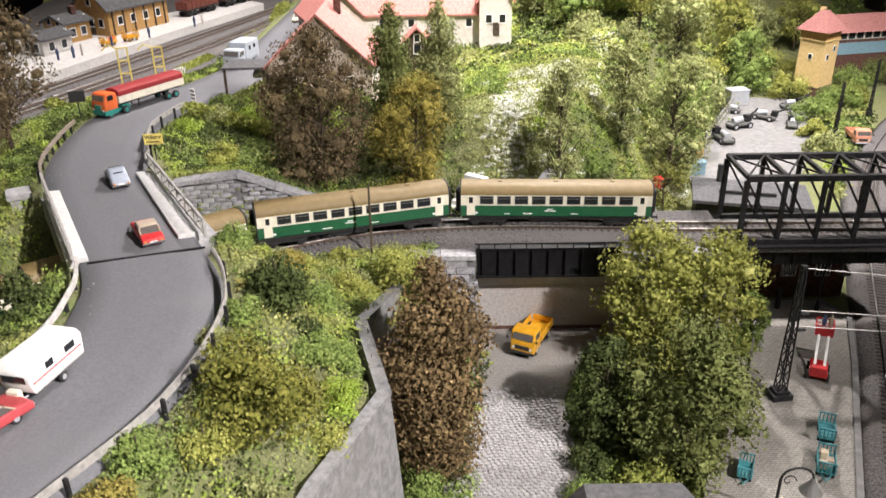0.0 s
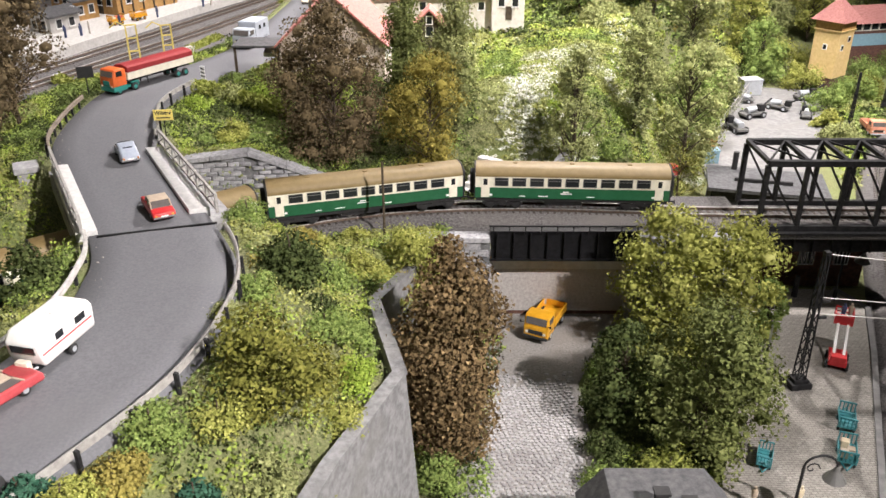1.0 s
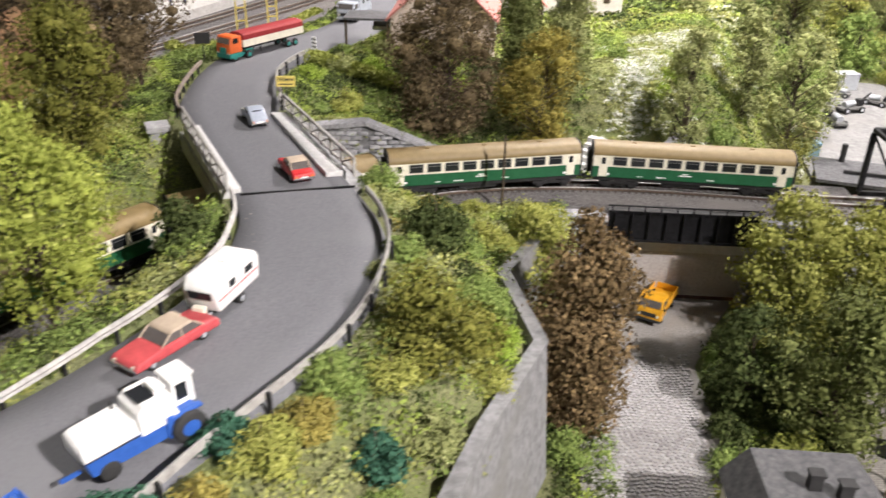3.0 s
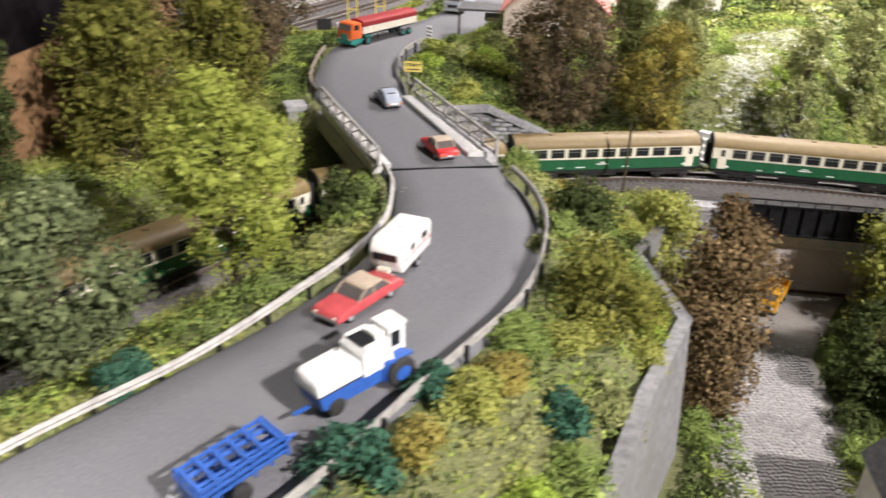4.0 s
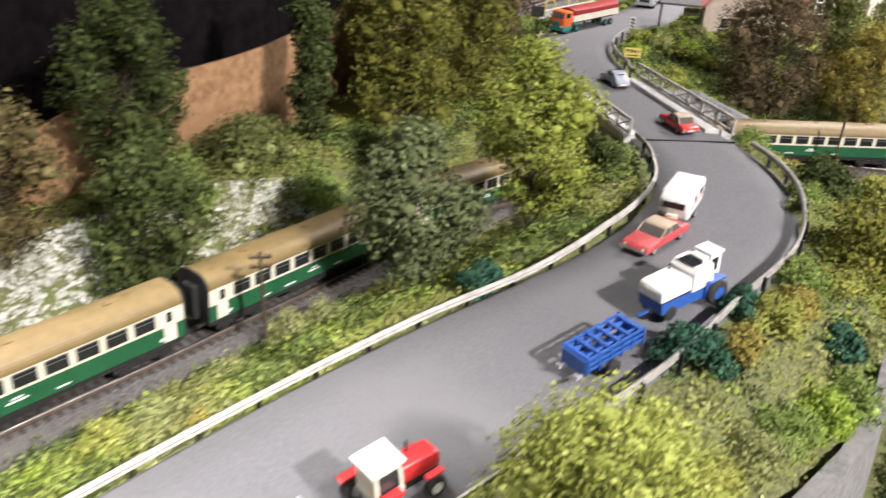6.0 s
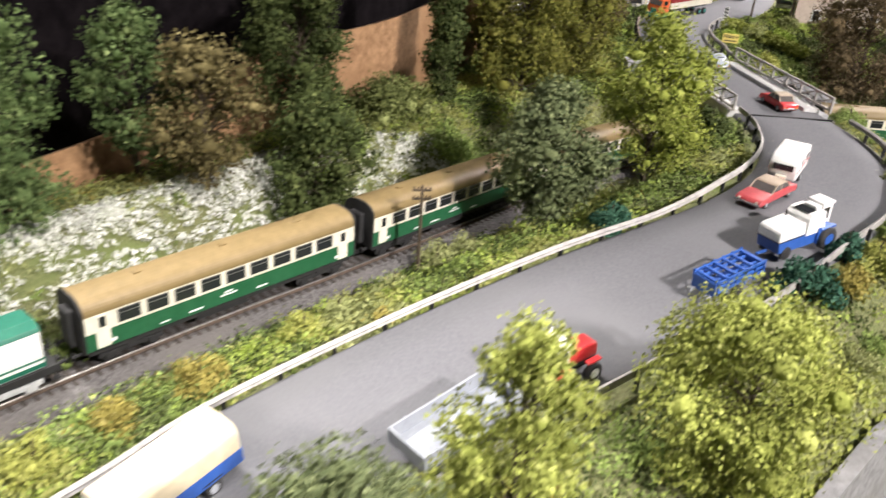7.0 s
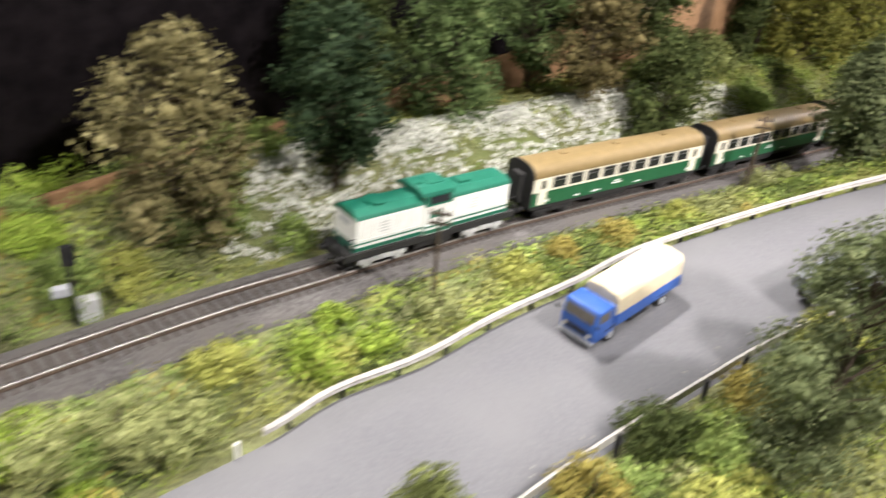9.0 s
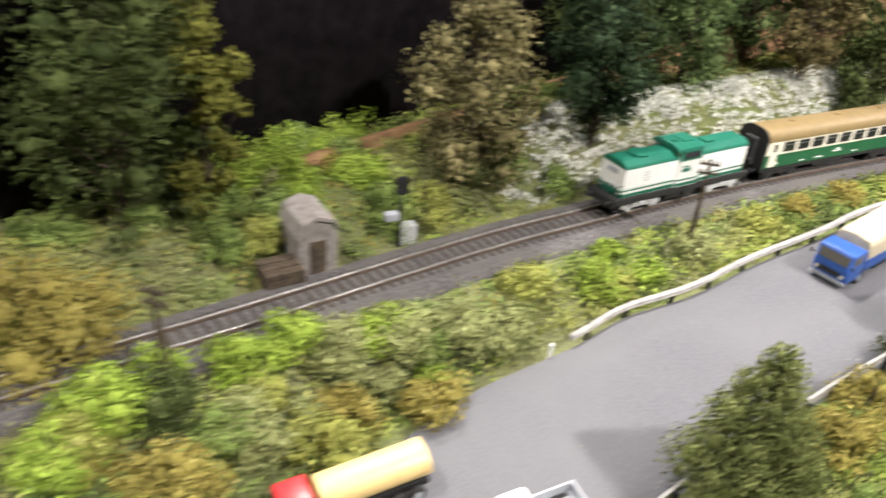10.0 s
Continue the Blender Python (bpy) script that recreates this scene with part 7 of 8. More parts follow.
def telegraph(x, y, h, rz, pair=True):
    z = ground_at(x, y)
    v = thing("telegraph_pole", pose(x, y, z, 0, 0, rz), "brown wooden telegraph pole with cross arms beside the track", "pole")
    part("shaft", B().cyl((0, 0, -0.004), (0, 0, h), 0.0014, 0.0011, n=8), M_BARK, v)
    if pair:
        part("strut", B().cyl((0, 0.012, -0.004), (0, 0, h * 0.8), 0.0010, n=6), M_BARK, v)
    for k in (0.86, 0.95):
        a = part("cross_arm", B().box((0, 0, h * k), (0.0140, 0.0014, 0.0014)), M_BARK, v)
        for i in (-1, -0.5, 0.5, 1):
            part("insulator", B().cyl((i * 0.006, 0, h * k), (i * 0.006, 0, h * k + 0.0026), 0.0006, n=6), M_BARK, a)
    return v


telegraph(-0.510, 0.240, 0.078, 25)
telegraph(-0.641, -0.113, 0.076, 25)
telegraph(-0.786, -0.470, 0.075, 20)
post("telegraph_pole", -0.548, 0.290, ground_at(-0.548, 0.290), 0.045, 0.0013, M_BARK, "short brown wooden post beside the track", category="pole")

# brick building under the truss bridge
bk = thing("brick_building", pose(0.40, 0.885, 0.0), "dark brick building with barred windows below the truss bridge", "building")
part("wall", B().box((0, 0, 0.040), (0.135, 0.06, 0.080)), M_BRICK, bk)
for x in (-0.04, 0.0, 0.04):
    w = part("window", B().box((x, -0.0302, 0.040), (0.018, 0.0020, 0.024), bevel=0.0003), M_SLAB, bk)
    part("pane", B().box((x, -0.0308, 0.040), (0.0145, 0.0020, 0.020)), M_GLASS, w)
    for i in (-1, 0, 1):
        part("bar", B().box((x + i * 0.0042, -0.0322, 0.040), (0.0007, 0.0007, 0.020)), M_SLAB, w)

# slate-roofed kiosk near the street
ks = thing("kiosk", pose(0.126, 0.398, -0.012, 0, 0, 0), "low building with dark slate roof and small chimneys", "building")
part("wall", B().box((0, 0, 0.040), (0.095, 0.075, 0.080)), M_PLASTER, ks)
part("roof", B().prism([(-0.052, 0.079), (0.052, 0.079), (0.034, 0.101), (-0.034, 0.101)], "y", -0.042, 0.042, bevel=0.0008), M_ROOF_D, ks)
for x, y in ((-0.004, 0.006), (0.012, -0.002)):
    part("chimney", B().box((x, y, 0.106), (0.008, 0.006, 0.014)).box((x, y, 0.1135), (0.010, 0.008, 0.0018)), M_TYRE, ks)
part("gutter", B().cyl((-0.052, -0.042, 0.079), (0.052, -0.042, 0.079), 0.0014, n=6), M_GREY, ks)

# ---- signs ----
sg = thing("place_name_sign", sized(pose(-0.3165, 0.846, Z0, 0, 0, 6), 0.8), "yellow place-name sign on a dark post beside the road", "sign")
part("post", B().cyl((0, 0.001, -0.006), (0, 0.001, 0.030), 0.0009, n=6), M_DARK, sg)
M_SIGN = paint("yellow_sign", (0.76, 0.62, 0.16), 0.6)
part("panel", B().box((0, 0, 0.0245), (0.025, 0.0012, 0.0145), bevel=0.0003), M_SIGN, sg)
fc = bpy.data.curves.new("lettering", "FONT")
fc.body, fc.size, fc.align_x, fc.align_y, fc.offset = "Wilster", 0.0072, "CENTER", "CENTER", 0.00022
tmp = new("lettering", fc)
bpy.context.view_layer.update()
lm_mesh = bpy.data.meshes.new_from_object(tmp.evaluated_get(bpy.context.evaluated_depsgraph_get()))
bpy.data.objects.remove(tmp)
lm_mesh.materials.clear()
lm_mesh.materials.append(M_TYRE)
lt = new("lettering", lm_mesh)
lt.parent = sg
lt.matrix_local = pose(0, -0.0009, 0.0272, 90, 0, 0)
part("small_print_bar", B().box((0, -0.0008, 0.0208), (0.018, 0.0004, 0.0016)), M_TYRE, sg)
bs = thing("warning_sign", pose(-0.460, 1.000, ground_at(-0.458, 0.985), 0, 0, 20), "black-backed square sign on a thin post", "sign")
part("post", B().cyl((0, 0, -0.004), (0, 0, 0.032), 0.0008, n=6), M_DARK, bs)
part("panel", B().box((0, -0.001, 0.030), (0.019, 0.0012, 0.014), bevel=0.0004), M_TYRE, bs)
ws = thing("marker_post", pose(-0.329, 1.045, Z0, 0, 0, 0), "white and black striped marker post at the bend", "marker post")
part("shaft", B().box((0, 0, 0.011), (0.005, 0.0014, 0.022)), M_WHITE, ws)
for i in range(4):
    part("stripe", B().box((0, -0.0009, 0.0045 + i * 0.0048), (0.0052, 0.0006, 0.0020), ry=25), M_TYRE, ws)
for x, y in ((-0.663, -0.275), (-0.690, -0.36)):
    kz = float(road_z(x, y))
    post("marker_post", x, y, kz, 0.012, 0.0016, M_WHITE, "short white roadside marker post", category="marker post")
# yellow loading gauges beside the station tracks
for x, y, hh in ((-0.470, 1.195, 0.062), (-0.440, 1.255, 0.050)):
    v = thing("loading_gauge", pose(x, y, 0.172, 0, 0, 25), "yellow steel frame with a curved arm beside the track", "loading gauge")
    for s in (-1, 1):
        part("upright", B().box((s * 0.007, 0, hh / 2), (0.0022, 0.0022, hh)), M_SIGN, v)
    for z in (0.4, 0.7, 1.0):
        part("cross_bar", B().box((0, 0, hh * z), (0.016, 0.0018, 0.0018)), M_SIGN, v)
    part("arm", B().tube([(-0.007, 0, hh), (-0.018, 0, hh + 0.006), (-0.028, 0, hh - 0.002)], 0.001, 6), M_SIGN, v)
# white mesh fence in front of the station track
wf = thing("fence", pose(-0.47, 1.14, 0.172, 0, 0, 62), "low white mesh fence between road and station track", "fence")
part("rail", B().box((0.06, 0, 0.018), (0.15, 0.001, 0.0014)).box((0.06, 0, 0.004), (0.15, 0.001, 0.0014)), M_WHITE, wf)
for i in range(26):
    part("slat", B().cyl((-0.014 + i * 0.006, 0, 0.003), (-0.008 + i * 0.006, 0, 0.018), 0.0005, n=4).cyl((-0.008 + i * 0.006, 0, 0.003), (-0.014 + i * 0.006, 0, 0.018), 0.0005, n=4), M_WHITE, wf)


def goods_wagon(m, label):
    v = thing("goods_wagon", m, label, "goods wagon")
    part("floor", B().box((0, 0, 0.013), (0.10, 0.029, 0.003)), M_UNDER, v)
    for s in (-1, 1):
        for z in (0.0175, 0.0225, 0.0275):
            part("plank", B().box((0, s * 0.0140, z), (0.10, 0.0014, 0.0042), bevel=0.0003), M_WAGON, v)
        for i in range(8):
            part("stake", B().box((-0.047 + i * 0.0134, s * 0.0152, 0.022), (0.0018, 0.0012, 0.016)), M_WAGON, v)
        part("end_board", B().box((s * 0.049, 0, 0.022), (0.0014, 0.028, 0.015)), M_WAGON, v)
    bogie(v, -0.03, M_UNDER, gap=0.018)
    bogie(v, 0.03, M_UNDER, gap=0.018)
    return v


M_WAGON = grain("rusty_red_wagon", (0.10, 0.025, 0.018), (0.20, 0.055, 0.035), 200, 0.8, 0.3)
for x, y in ((-0.512, 1.745), (-0.462, 1.86)):
    goods_wagon(pose(x, y, 0.187, 0, 0, 66), "rust-red open goods wagon beside the station")
car(sized(on_road(-0.284, 1.62, -95), 0.9), "small beige car on the upper road", M_CREAM, M_CREAM, 0.045, 0.018)

# ---- signal box and yard ----
sb = thing("signal_box", sized(pose(0.785, 1.735, 0.0, 0, 0, 38), 0.86), "yellow plastered signal tower with a maroon hipped roof", "signal box")
part("base", B().box((0, 0, 0.015), (0.062, 0.062, 0.03)), M_BRICK, sb)
part("wall", B().box((0, 0, 0.085), (0.064, 0.064, 0.115)), M_YELLOWWALL, sb)
part("window_band", B().box((0, 0, 0.150), (0.066, 0.066, 0.022)), M_OCHRE, sb)
part("cornice", B().box((0, 0, 0.1395), (0.070, 0.070, 0.003)), M_YELLOWWALL, sb)
part("roof", B().box((0, 0, 0.1835), (0.086, 0.086, 0.044), taper=(0.18, 0.18)), M_ROOF_M, sb)
part("chimney", B().box((0.030, 0.022, 0.185), (0.010, 0.010, 0.045)), M_YELLOWWALL, sb)
for x, y, z, al in ((-0.014, -0.0325, 0.100, 1), (0.012, -0.0325, 0.118, 1), (0.0325, 0.0, 0.120, 0), (0.0325, -0.01, 0.085, 0), (-0.0325, 0.0, 0.10, 0)):
    w = part("window", B().box((x, y, z), (0.011 if al else 0.002, 0.002 if al else 0.011, 0.014)), M_WHITE, sb)
    part("pane", B().box((x, y, z), (0.008 if al else 0.003, 0.003 if al else 0.008, 0.011)), M_GLASS, w)
M_PALEBLUE = paint("pale_blue_paint", (0.20, 0.33, 0.40), 0.6)
for x, y, w, m, lab in ((0.90, 1.80, 0.10, L_GREEN, "green shrub below the long building"), (0.97, 1.83, 0.11, L_MOSS, "moss green shrub below the long building"), (1.05, 1.84, 0.11, L_GREEN, "green shrub below the long building"), (1.13, 1.86, 0.11, L_GREYG, "grey-green shrub below the long building"), (1.20, 1.88, 0.11, L_MOSS, "moss green shrub below the long building")):
    bush(x, y, w * 0.62, w, m, lab, 1500, 0.0030, z=0.0)
wb = thing("signal_box_wing", pose(1.04, 1.93, 0.0, 0, 0, 12), "long building with maroon roof and pale blue lower wall", "building")
part("wall", B().box((0, 0, 0.045), (0.34, 0.07, 0.09)), M_BRICK, wb)
part("cladding", B().box((0, -0.0352, 0.068), (0.34, 0.002, 0.026)), M_PALEBLUE, wb, "pale blue painted cladding")
part("roof", B().prism([(-0.045, 0.105), (0.045, 0.105), (0, 0.138)], "x", -0.175, 0.175), M_ROOF_M, wb)
part("window_band", B().box((0, -0.0352, 0.097), (0.34, 0.002, 0.018)), M_PLASTER, wb)
for i in range(16):
    part("window", B().box((-0.157 + i * 0.021, -0.0365, 0.097), (0.015, 0.002, 0.013)), M_GLASS, wb)
sh = thing("shed", pose(0.420, 1.055, 0.0, 0, 0, -14), "low shed with a flat dark roof beside the railway", "shed")
part("wall", B().box((0, 0, 0.024), (0.145, 0.080, 0.048)), M_DARK, sh)
part("roof", B().box((0, 0, 0.0505), (0.155, 0.090, 0.005), bevel=0.0006), M_ROOF_D, sh)
part("chimney", B().cyl((-0.040, 0.036, 0.05), (-0.040, 0.036, 0.078), 0.004, n=10), M_TYRE, sh)
part("duct", B().box((-0.005, -0.012, 0.056), (0.075, 0.004, 0.004)), M_TYRE, sh)
M_SALMON = paint("faded_orange_plastic", (0.62, 0.27, 0.17), 0.5)


def crate(x, y, s, mat, label, rz=0):
    v = thing("crate", pose(x, y, 0.003, 0, 0, rz), label, "crate")
    part("box", B().box((0, 0, s[2] / 2), s, bevel=0.0008), mat, v)
    part("lid", B().box((0, 0, s[2] + 0.001), (s[0] * 1.06, s[1] * 1.06, 0.002)), mat, v)


crate(0.600, 1.66, (0.040, 0.030, 0.030), M_GREY, "pale grey container at the yard fence", 10)
crate(0.407, 1.262, (0.026, 0.018, 0.020), M_PALEBLUE, "pale blue crate on the yard")
crate(0.425, 1.335, (0.024, 0.022, 0.022), M_OCHRE, "brown wooden crate on the yard")


def yard_machine(x, y, rz, k, label):
    v = thing("machine", sized(pose(x, y, 0.003, 0, 0, rz), k), label, "machine")
    part("bed", B().box((0, 0, 0.008), (0.05, 0.020, 0.004), bevel=0.0006), M_SASH, v)
    part("drum", B().cyl((-0.015, 0, 0.014), (0.006, 0, 0.017), 0.0065, 0.0045, n=14), M_GREY, v)
    part("boom", B().cyl((0.012, 0, 0.014), (0.045, 0.008, 0.030), 0.0018, n=6), M_DARK, v)
    part("motor", B().box((0.020, 0.004, 0.016), (0.012, 0.012, 0.012), bevel=0.001), M_DARK, v)
    wheels(v, [(-0.016, 0.011), (-0.016, -0.011), (0.016, 0.011), (0.016, -0.011)], 0.006, 0.004)


for x, y, rz, k in ((0.555, 1.50, 20, 1.0), (0.62, 1.55, -40, 0.9), (0.655, 1.50, 70, 0.8), (0.50, 1.42, 100, 1.0), (0.70, 1.62, 10, 0.9), (0.57, 1.60, 150, 0.8)):
    yard_machine(x, y, rz, k, "grey building machine parked on the concrete yard")
lorry(sized(pose(0.305, 1.135, ground_at(0.305, 1.135) - 0.004, 0, 0, 20), 0.6), "red lorry half hidden behind the bare tree", M_RED, M_RED, 0.06, 0.027)
# a lorry shape stands in here for a flat pink-orange crane
lorry(sized(pose(0.742, 1.42, 0.0, 0, 0, -95), 0.95), "faded orange lorry shape in place of a flat crane beside the far tracks", M_SALMON, M_SALMON, 0.06, 0.027)
lorry(sized(pose(0.395, 1.36, 0.003, 0, 0, 20), 0.85), "white lorry at the yard entrance", M_WHITE, M_WHITE, 0.06, 0.027)
yf = thing("fence", pose(0.41, 1.30, 0.0, 0, 0, 62), "pale wire fence along the yard", "fence")
part("rail", B().box((0.20, 0, 0.030), (0.42, 0.001, 0.001)).box((0.20, 0, 0.015), (0.42, 0.001, 0.001)), M_GUARD, yf)
for i in range(22):
    part("post", B().box((i * 0.0195, 0, 0.016), (0.0014, 0.0014, 0.034)), M_GUARD, yf)
# fence and steps on the far side of the bridge
stp = thing("steps", pose(0.012, 0.905, 0.012, 0, 0, -35), "pale stone steps leading down beside the underpass", "steps", kind="structure")
for i in range(7):
    part("step", B().box((0.0, i * 0.007, 0.075 + i * 0.006), (0.030, 0.009, 0.008)), M_SLAB, stp)
stone_wall("retaining_wall", (0.105, 0.925), (0.145, 0.985), 0.0, 0.098, 0.118, "weathered grey retaining wall beside the underpass")

# stone lineside hut and signal
M_OLDWALL = grain("sooty_stone", (0.19, 0.17, 0.16), (0.34, 0.31, 0.295), 200, 0.9, 0.5)
ht = thing("lineside_hut", sized(pose(-0.829, -0.322, ground_at(-0.829, -0.322), 0, 0, 66), 1.25), "small weathered grey hut with rounded roof beside the track", "hut")
part("wall", B().prism([(-0.011, 0), (0.011, 0), (0.011, 0.024), (0.008, 0.030), (0, 0.033), (-0.008, 0.030), (-0.011, 0.024)], "y", -0.013, 0.013, bevel=0.0008), M_OLDWALL, ht)
part("roof", B().prism([(-0.0125, 0.0235), (-0.009, 0.0305), (0, 0.034), (0.009, 0.0305), (0.0125, 0.0235), (0.0125, 0.0255), (0.009, 0.0325), (0, 0.036), (-0.009, 0.0325), (-0.0125, 0.0255)], "y", -0.0145, 0.0145), M_OLDWALL, ht)
part("door", B().box((0, -0.0132, 0.011), (0.009, 0.001, 0.020)), M_BARK, ht)
part("window", B().box((0.0112, 0, 0.018), (0.001, 0.007, 0.007)), M_PLASTER, ht)
crt = thing("sleeper_stack", pose(-0.825, -0.352, ground_at(-0.825, -0.352), 0, 0, 66), "weathered stack of old sleepers beside the hut", "sleeper stack")
for i in range(3):
    for j in range(3):
        part("sleeper", B().box((0, -0.008 + j * 0.008, 0.003 + i * 0.005), (0.026, 0.007, 0.0046), bevel=0.0005), M_BARK, crt)
sgn = thing("railway_signal", pose(-0.800, -0.262, ground_at(-0.800, -0.262), 0, 0, 60), "dark railway signal with grey cabinet beside the track", "signal")
part("mast", B().cyl((0, 0, -0.004), (0, 0, 0.050), 0.0012, n=6), M_DARK, sgn)
part("head", B().box((0, -0.002, 0.050), (0.008, 0.003, 0.013), bevel=0.0006), M_DARK, sgn)
part("cabinet", B().box((0.008, 0.004, 0.008), (0.012, 0.008, 0.016), bevel=0.0008), M_BOGIE, sgn)
part("counterweight", B().box((-0.006, 0, 0.026), (0.010, 0.006, 0.006), bevel=0.001), M_GREY, sgn)

# ---- woods on the far hill ----
WR = np.random.default_rng(21)
WOODS = [L_MOSS, L_GREEN, L_GREYG, L_GREYG, L_GREEN, L_YELL]
WLAB = ["moss green woodland tree on the far slope", "mid green woodland tree on the far slope", "dull grey-green woodland tree on the far slope", "grey-green woodland tree on the far slope", "fresh green woodland tree on the far slope", "yellow-green woodland tree on the far slope"]
wood = [(0.22, 1.55), (0.30, 1.62), (0.36, 1.50), (0.40, 1.38), (0.44, 1.55), (0.50, 1.66), (0.40, 1.70), (0.32, 1.78), (0.56, 1.78), (0.48, 1.82), (0.63, 1.86), (0.70, 1.95), (0.58, 1.97), (0.45, 1.98), (0.30, 1.95), (0.18, 1.72), (0.15, 1.88),
        (0.80, 2.08), (0.92, 2.15), (1.05, 2.20), (1.2, 2.18), (0.72, 2.15), (0.55, 2.15), (0.38, 2.15), (0.37, 1.28), (0.46, 1.46), (0.05, 1.70), (0.02, 1.95), (1.35, 2.2), (0.66, 1.78)]
for i, (x, y) in enumerate(wood):
    k = int(WR.integers(0, 6))
    tree(x + WR.uniform(-0.02, 0.02), y + WR.uniform(-0.02, 0.02), WR.uniform(0.13, 0.20), WR.uniform(0.10, 0.15), WOODS[k], WLAB[k], ("tree", "wall")[i % 2], 2000, 0.0036, seed=i)
for i in range(26):
    x, y = WR.uniform(0.20, 0.62), WR.uniform(1.18, 1.95)
    if not inside(np.array([[x, y]]), LOW)[0]:
        k = int(WR.integers(0, 6))
        bush(x, y, WR.uniform(0.04, 0.08), WR.uniform(0.06, 0.10), WOODS[k], "leafy shrub at the edge of the wood", 700, 0.0034, seed=i)

for x, y, w, m, lab in ((0.708, 1.545, 0.10, L_GREEN, "green shrub behind the concrete yard"), (0.655, 1.36, 0.07, L_GREYG, "grey-green shrub beside the concrete yard"), (0.80, 1.63, 0.10, L_GREEN, "leafy green shrub at the signal tower"), (0.725, 1.70, 0.09, L_YELL, "yellow-green shrub at the signal tower"),
                        (0.835, 1.66, 0.09, L_OLIVE, "olive shrub at the signal tower"), (0.67, 1.44, 0.06, L_YELL, "low yellow-green shrub by the yard fence"), (0.66, 1.76, 0.12, L_GREEN, "broad green shrub below the wood"), (0.74, 1.84, 0.13, L_YELL, "yellow-green shrub below the wood")):
    bush(x, y, w * 0.75, w, m, lab, 1300, 0.0034, z=0.0)

# ---- bushes on the slopes ----
BR = np.random.default_rng(33)
KIND = [(L_GREEN, "rounded mid green bush on the slope"), (L_BRIGHT, "bright lime green bush on the slope"), (L_YELL, "yellow-green bush on the slope"), (L_GREYG, "grey-green bush on the slope"), (L_OCHRE, "ochre autumn bush on the slope"), (L_DARK, "dark green bush on the slope")]


def scatter(n, box, mix, hw=(0.014, 0.034), zone=free_ground, count=420, size=0.0021):
    made = 0
    Q = BR.uniform((box[0], box[1]), (box[2], box[3]), (n * 14, 2))
    for q in Q[zone(Q)][:n]:
        m, lab = KIND[int(BR.choice(6, p=np.array(mix) / sum(mix)))]
        w = BR.uniform(*hw)
        bush(q[0], q[1], w * BR.uniform(0.55, 0.85), w, m, lab, int(count * (w / 0.025) ** 1.6), size, seed=made)
        made += 1


def verge(P):
    """Between the railway and the road."""
    return free_ground(P) & (field("rail", P) > 0.045) & (field("left", P) > 0.016) & (field("left", P) < field("right", P))


def slope(P):
    return free_ground(P) & (field("right", P) > 0.020) & (field("right", P) < field("left", P))


for x, y, w, m in ((-0.490, -0.207, 0.05, 4), (-0.473, -0.151, 0.055, 5), (-0.444, -0.139, 0.05, 0), (-0.440, -0.189, 0.05, 2), (-0.495, -0.243, 0.05, 4), (-0.438, -0.095, 0.05, 4), (-0.41, -0.02, 0.05, 2),
                   (-0.779, -0.426, 0.045, 1), (-0.769, -0.395, 0.05, 1), (-0.743, -0.379, 0.055, 3), (-0.694, -0.354, 0.05, 4), (-0.735, -0.340, 0.055, 3), (-0.697, -0.281, 0.05, 3), (-0.664, -0.195, 0.04, 2), (-0.652, -0.162, 0.035, 1),
                   (-0.632, -0.117, 0.04, 3), (-0.610, -0.045, 0.04, 2), (-0.594, -0.005, 0.036, 4), (-0.702, -0.243, 0.045, 2), (-0.747, -0.453, 0.055, 3), (-0.721, -0.414, 0.055, 2), (-0.794, -0.500, 0.06, 1), (-0.798, -0.468, 0.05, 1),
                   (-0.745, -0.500, 0.06, 4), (-0.715, -0.305, 0.05, 3), (-0.537, 0.107, 0.036, 2), (-0.523, 0.128, 0.036, 3), (-0.569, 0.040, 0.040, 4), (-0.480, 0.283, 0.045, 3), (-0.500, 0.255, 0.045, 3), (-0.510, 0.190, 0.04, 3),
                   (-0.650, 0.072, 0.035, 5), (-0.640, 0.100, 0.035, 4), (-0.665, 0.037, 0.035, 0), (0.118, 0.555, 0.045, 5), (0.116, 0.515, 0.045, 0), (0.124, 0.605, 0.05, 5), (0.130, 0.650, 0.05, 0), (0.15, 0.68, 0.06, 5),
                   (-0.808, -0.135, 0.050, 0), (-0.803, -0.090, 0.046, 0), (-0.760, -0.112, 0.036, 0), (-0.830, -0.100, 0.050, 0), (-0.786, -0.150, 0.040, 0), (-0.906, -0.302, 0.055, 1), (-0.926, -0.256, 0.060, 1), (-0.902, -0.224, 0.055, 1), (-0.920, -0.180, 0.055, 1), (-0.945, -0.290, 0.055, 1),
                   (-0.03, 0.62, 0.05, 5), (-0.025, 0.66, 0.055, 0), (-0.02, 0.52, 0.05, 0), (0.29, 0.735, 0.06, 0), (0.262, 0.66, 0.055, 0)):
    mat_b, lab_b = KIND[m]
    bush(x, y, w * 0.7, w, mat_b, lab_b, int(700 * (w / 0.04) ** 2), 0.0022, z=0.0 if x > -0.035 else None)
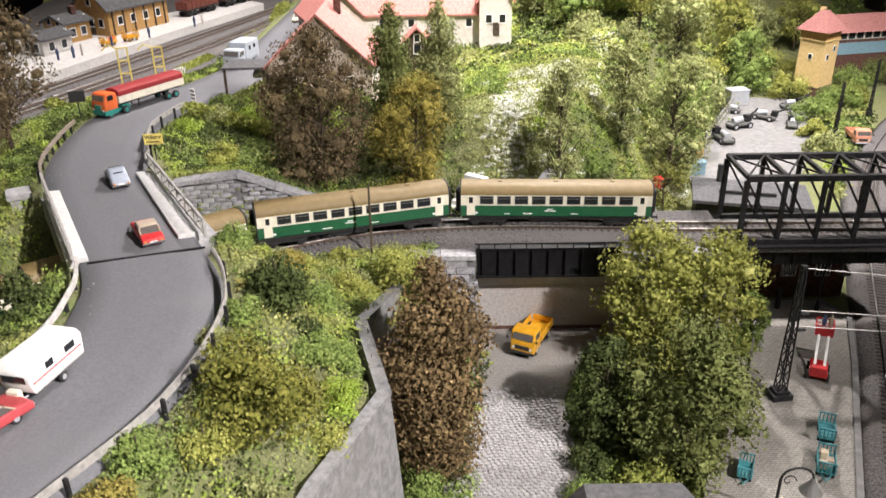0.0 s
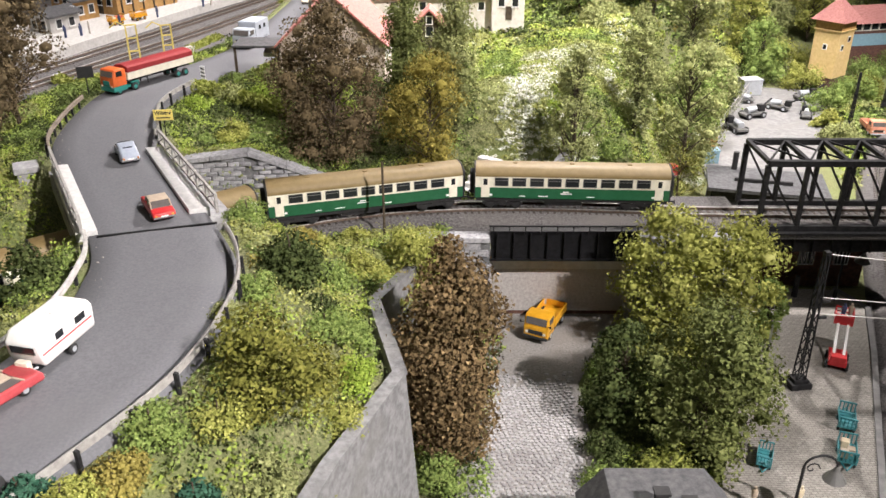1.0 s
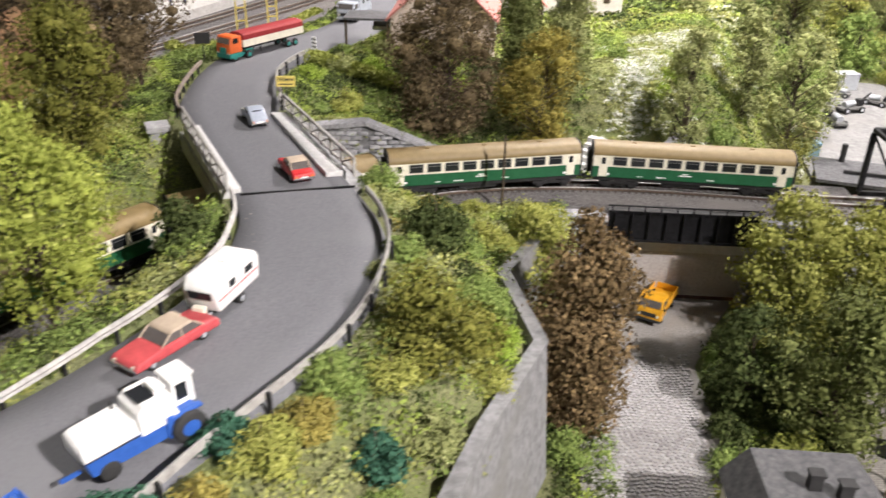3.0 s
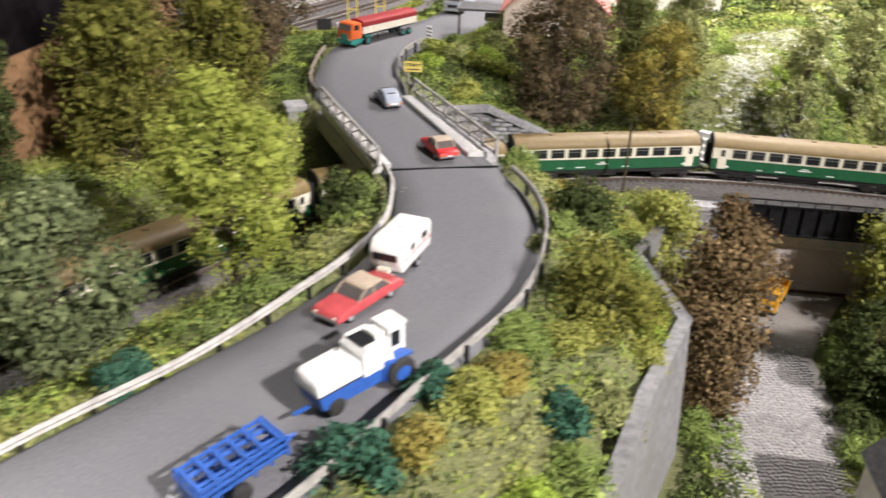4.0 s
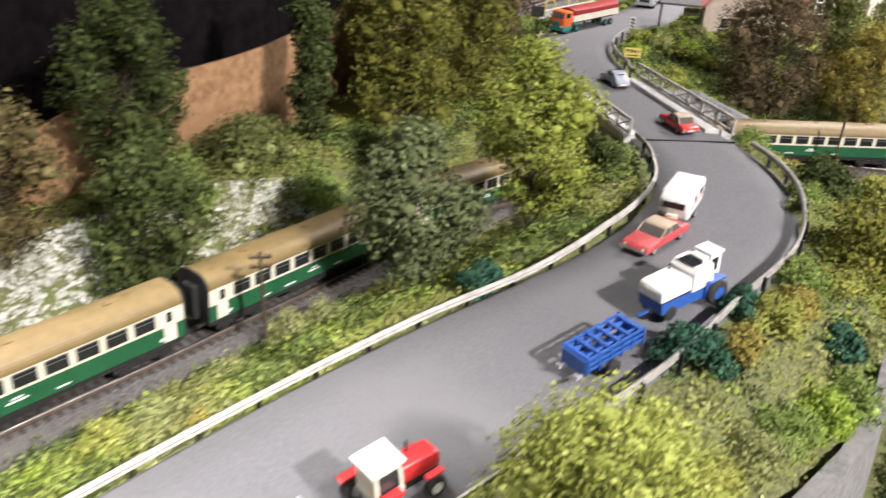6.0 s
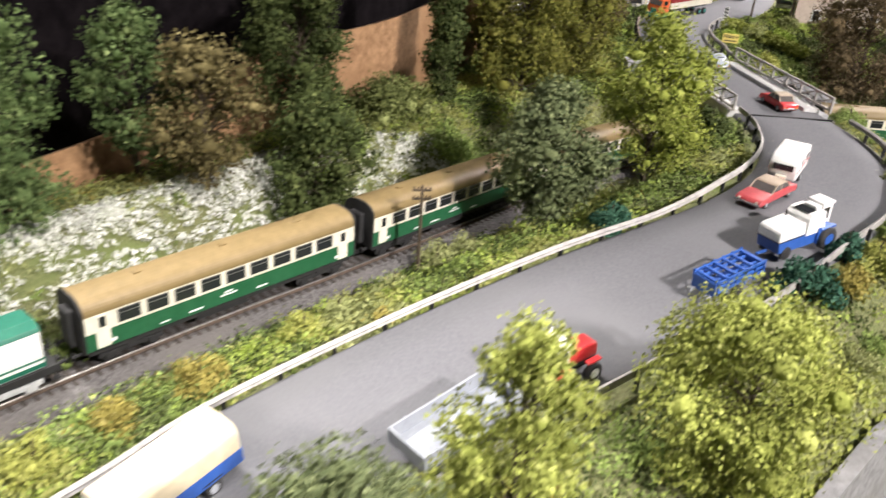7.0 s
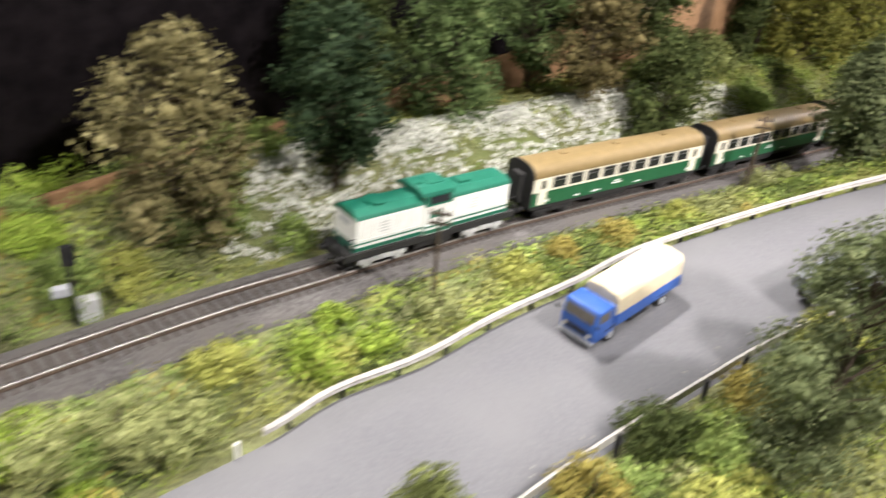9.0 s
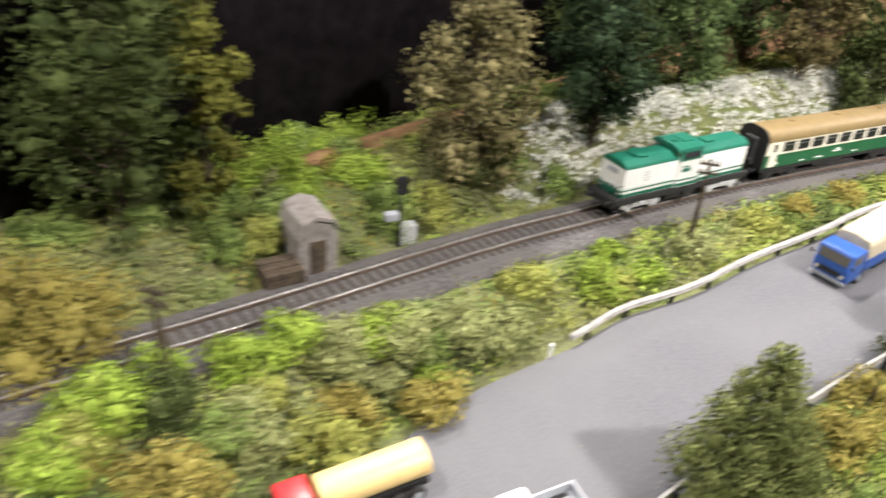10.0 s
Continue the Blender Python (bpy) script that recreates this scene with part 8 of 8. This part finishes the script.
for x, y, w, m in ((-0.195, 0.724, 0.040, 0), (-0.153, 0.733, 0.036, 4), (-0.184, 0.640, 0.042, 0), (-0.116, 0.612, 0.046, 0), (-0.092, 0.662, 0.044, 2), (-0.145, 0.648, 0.040, 4), (-0.137, 0.592, 0.036, 3), (-0.086, 0.525, 0.040, 0), (-0.078, 0.480, 0.042, 1), (-0.084, 0.440, 0.040, 2),
                   (-0.100, 0.498, 0.046, 0), (-0.119, 0.366, 0.040, 3), (-0.112, 0.342, 0.036, 0), (-0.141, 0.374, 0.040, 2), (-0.170, 0.352, 0.040, 0), (-0.134, 0.300, 0.046, 0), (-0.160, 0.262, 0.050, 1), (-0.185, 0.235, 0.046, 0), (-0.192, 0.295, 0.044, 2), (-0.178, 0.318, 0.038, 4),
                   (-0.205, 0.205, 0.046, 3), (-0.232, 0.165, 0.050, 2), (-0.212, 0.255, 0.036, 4), (-0.152, 0.680, 0.036, 3), (-0.060, 0.700, 0.040, 1), (-0.105, 0.745, 0.034, 2), (-0.160, 0.470, 0.030, 3), (-0.148, 0.508, 0.034, 0)):
    mat_b, lab_b = KIND[m]
    bush(x, y, w * 0.62, w, mat_b, lab_b, int(1500 * (w / 0.04) ** 2), 0.0017, seed=3)
scatter(34, (-0.82, -0.60, -0.30, 0.45), (3, 2, 3, 3, 2, 1), zone=verge)
scatter(40, (-0.48, -0.30, -0.04, 0.74), (4, 3, 4, 3, 1, 1), zone=slope)
scatter(16, (-0.56, -0.40, -0.35, 0.05), (1, 1, 2, 1, 4, 1), zone=slope, hw=(0.02, 0.045))
scatter(30, (-0.32, 0.86, 0.30, 1.12), (4, 3, 2, 2, 0.3, 2), hw=(0.02, 0.05))
scatter(12, (-0.98, -0.62, -0.80, -0.20), (3, 2, 3, 2, 1, 1), hw=(0.02, 0.045))
scatter(16, (-0.93, -0.42, -0.815, -0.20), (4, 4, 1, 0.5, 0, 0.5), hw=(0.03, 0.05), count=520)
scatter(26, (-0.82, -0.62, -0.62, -0.12), (3, 3, 3, 3, 3, 0.5), zone=verge, hw=(0.028, 0.05), count=480)
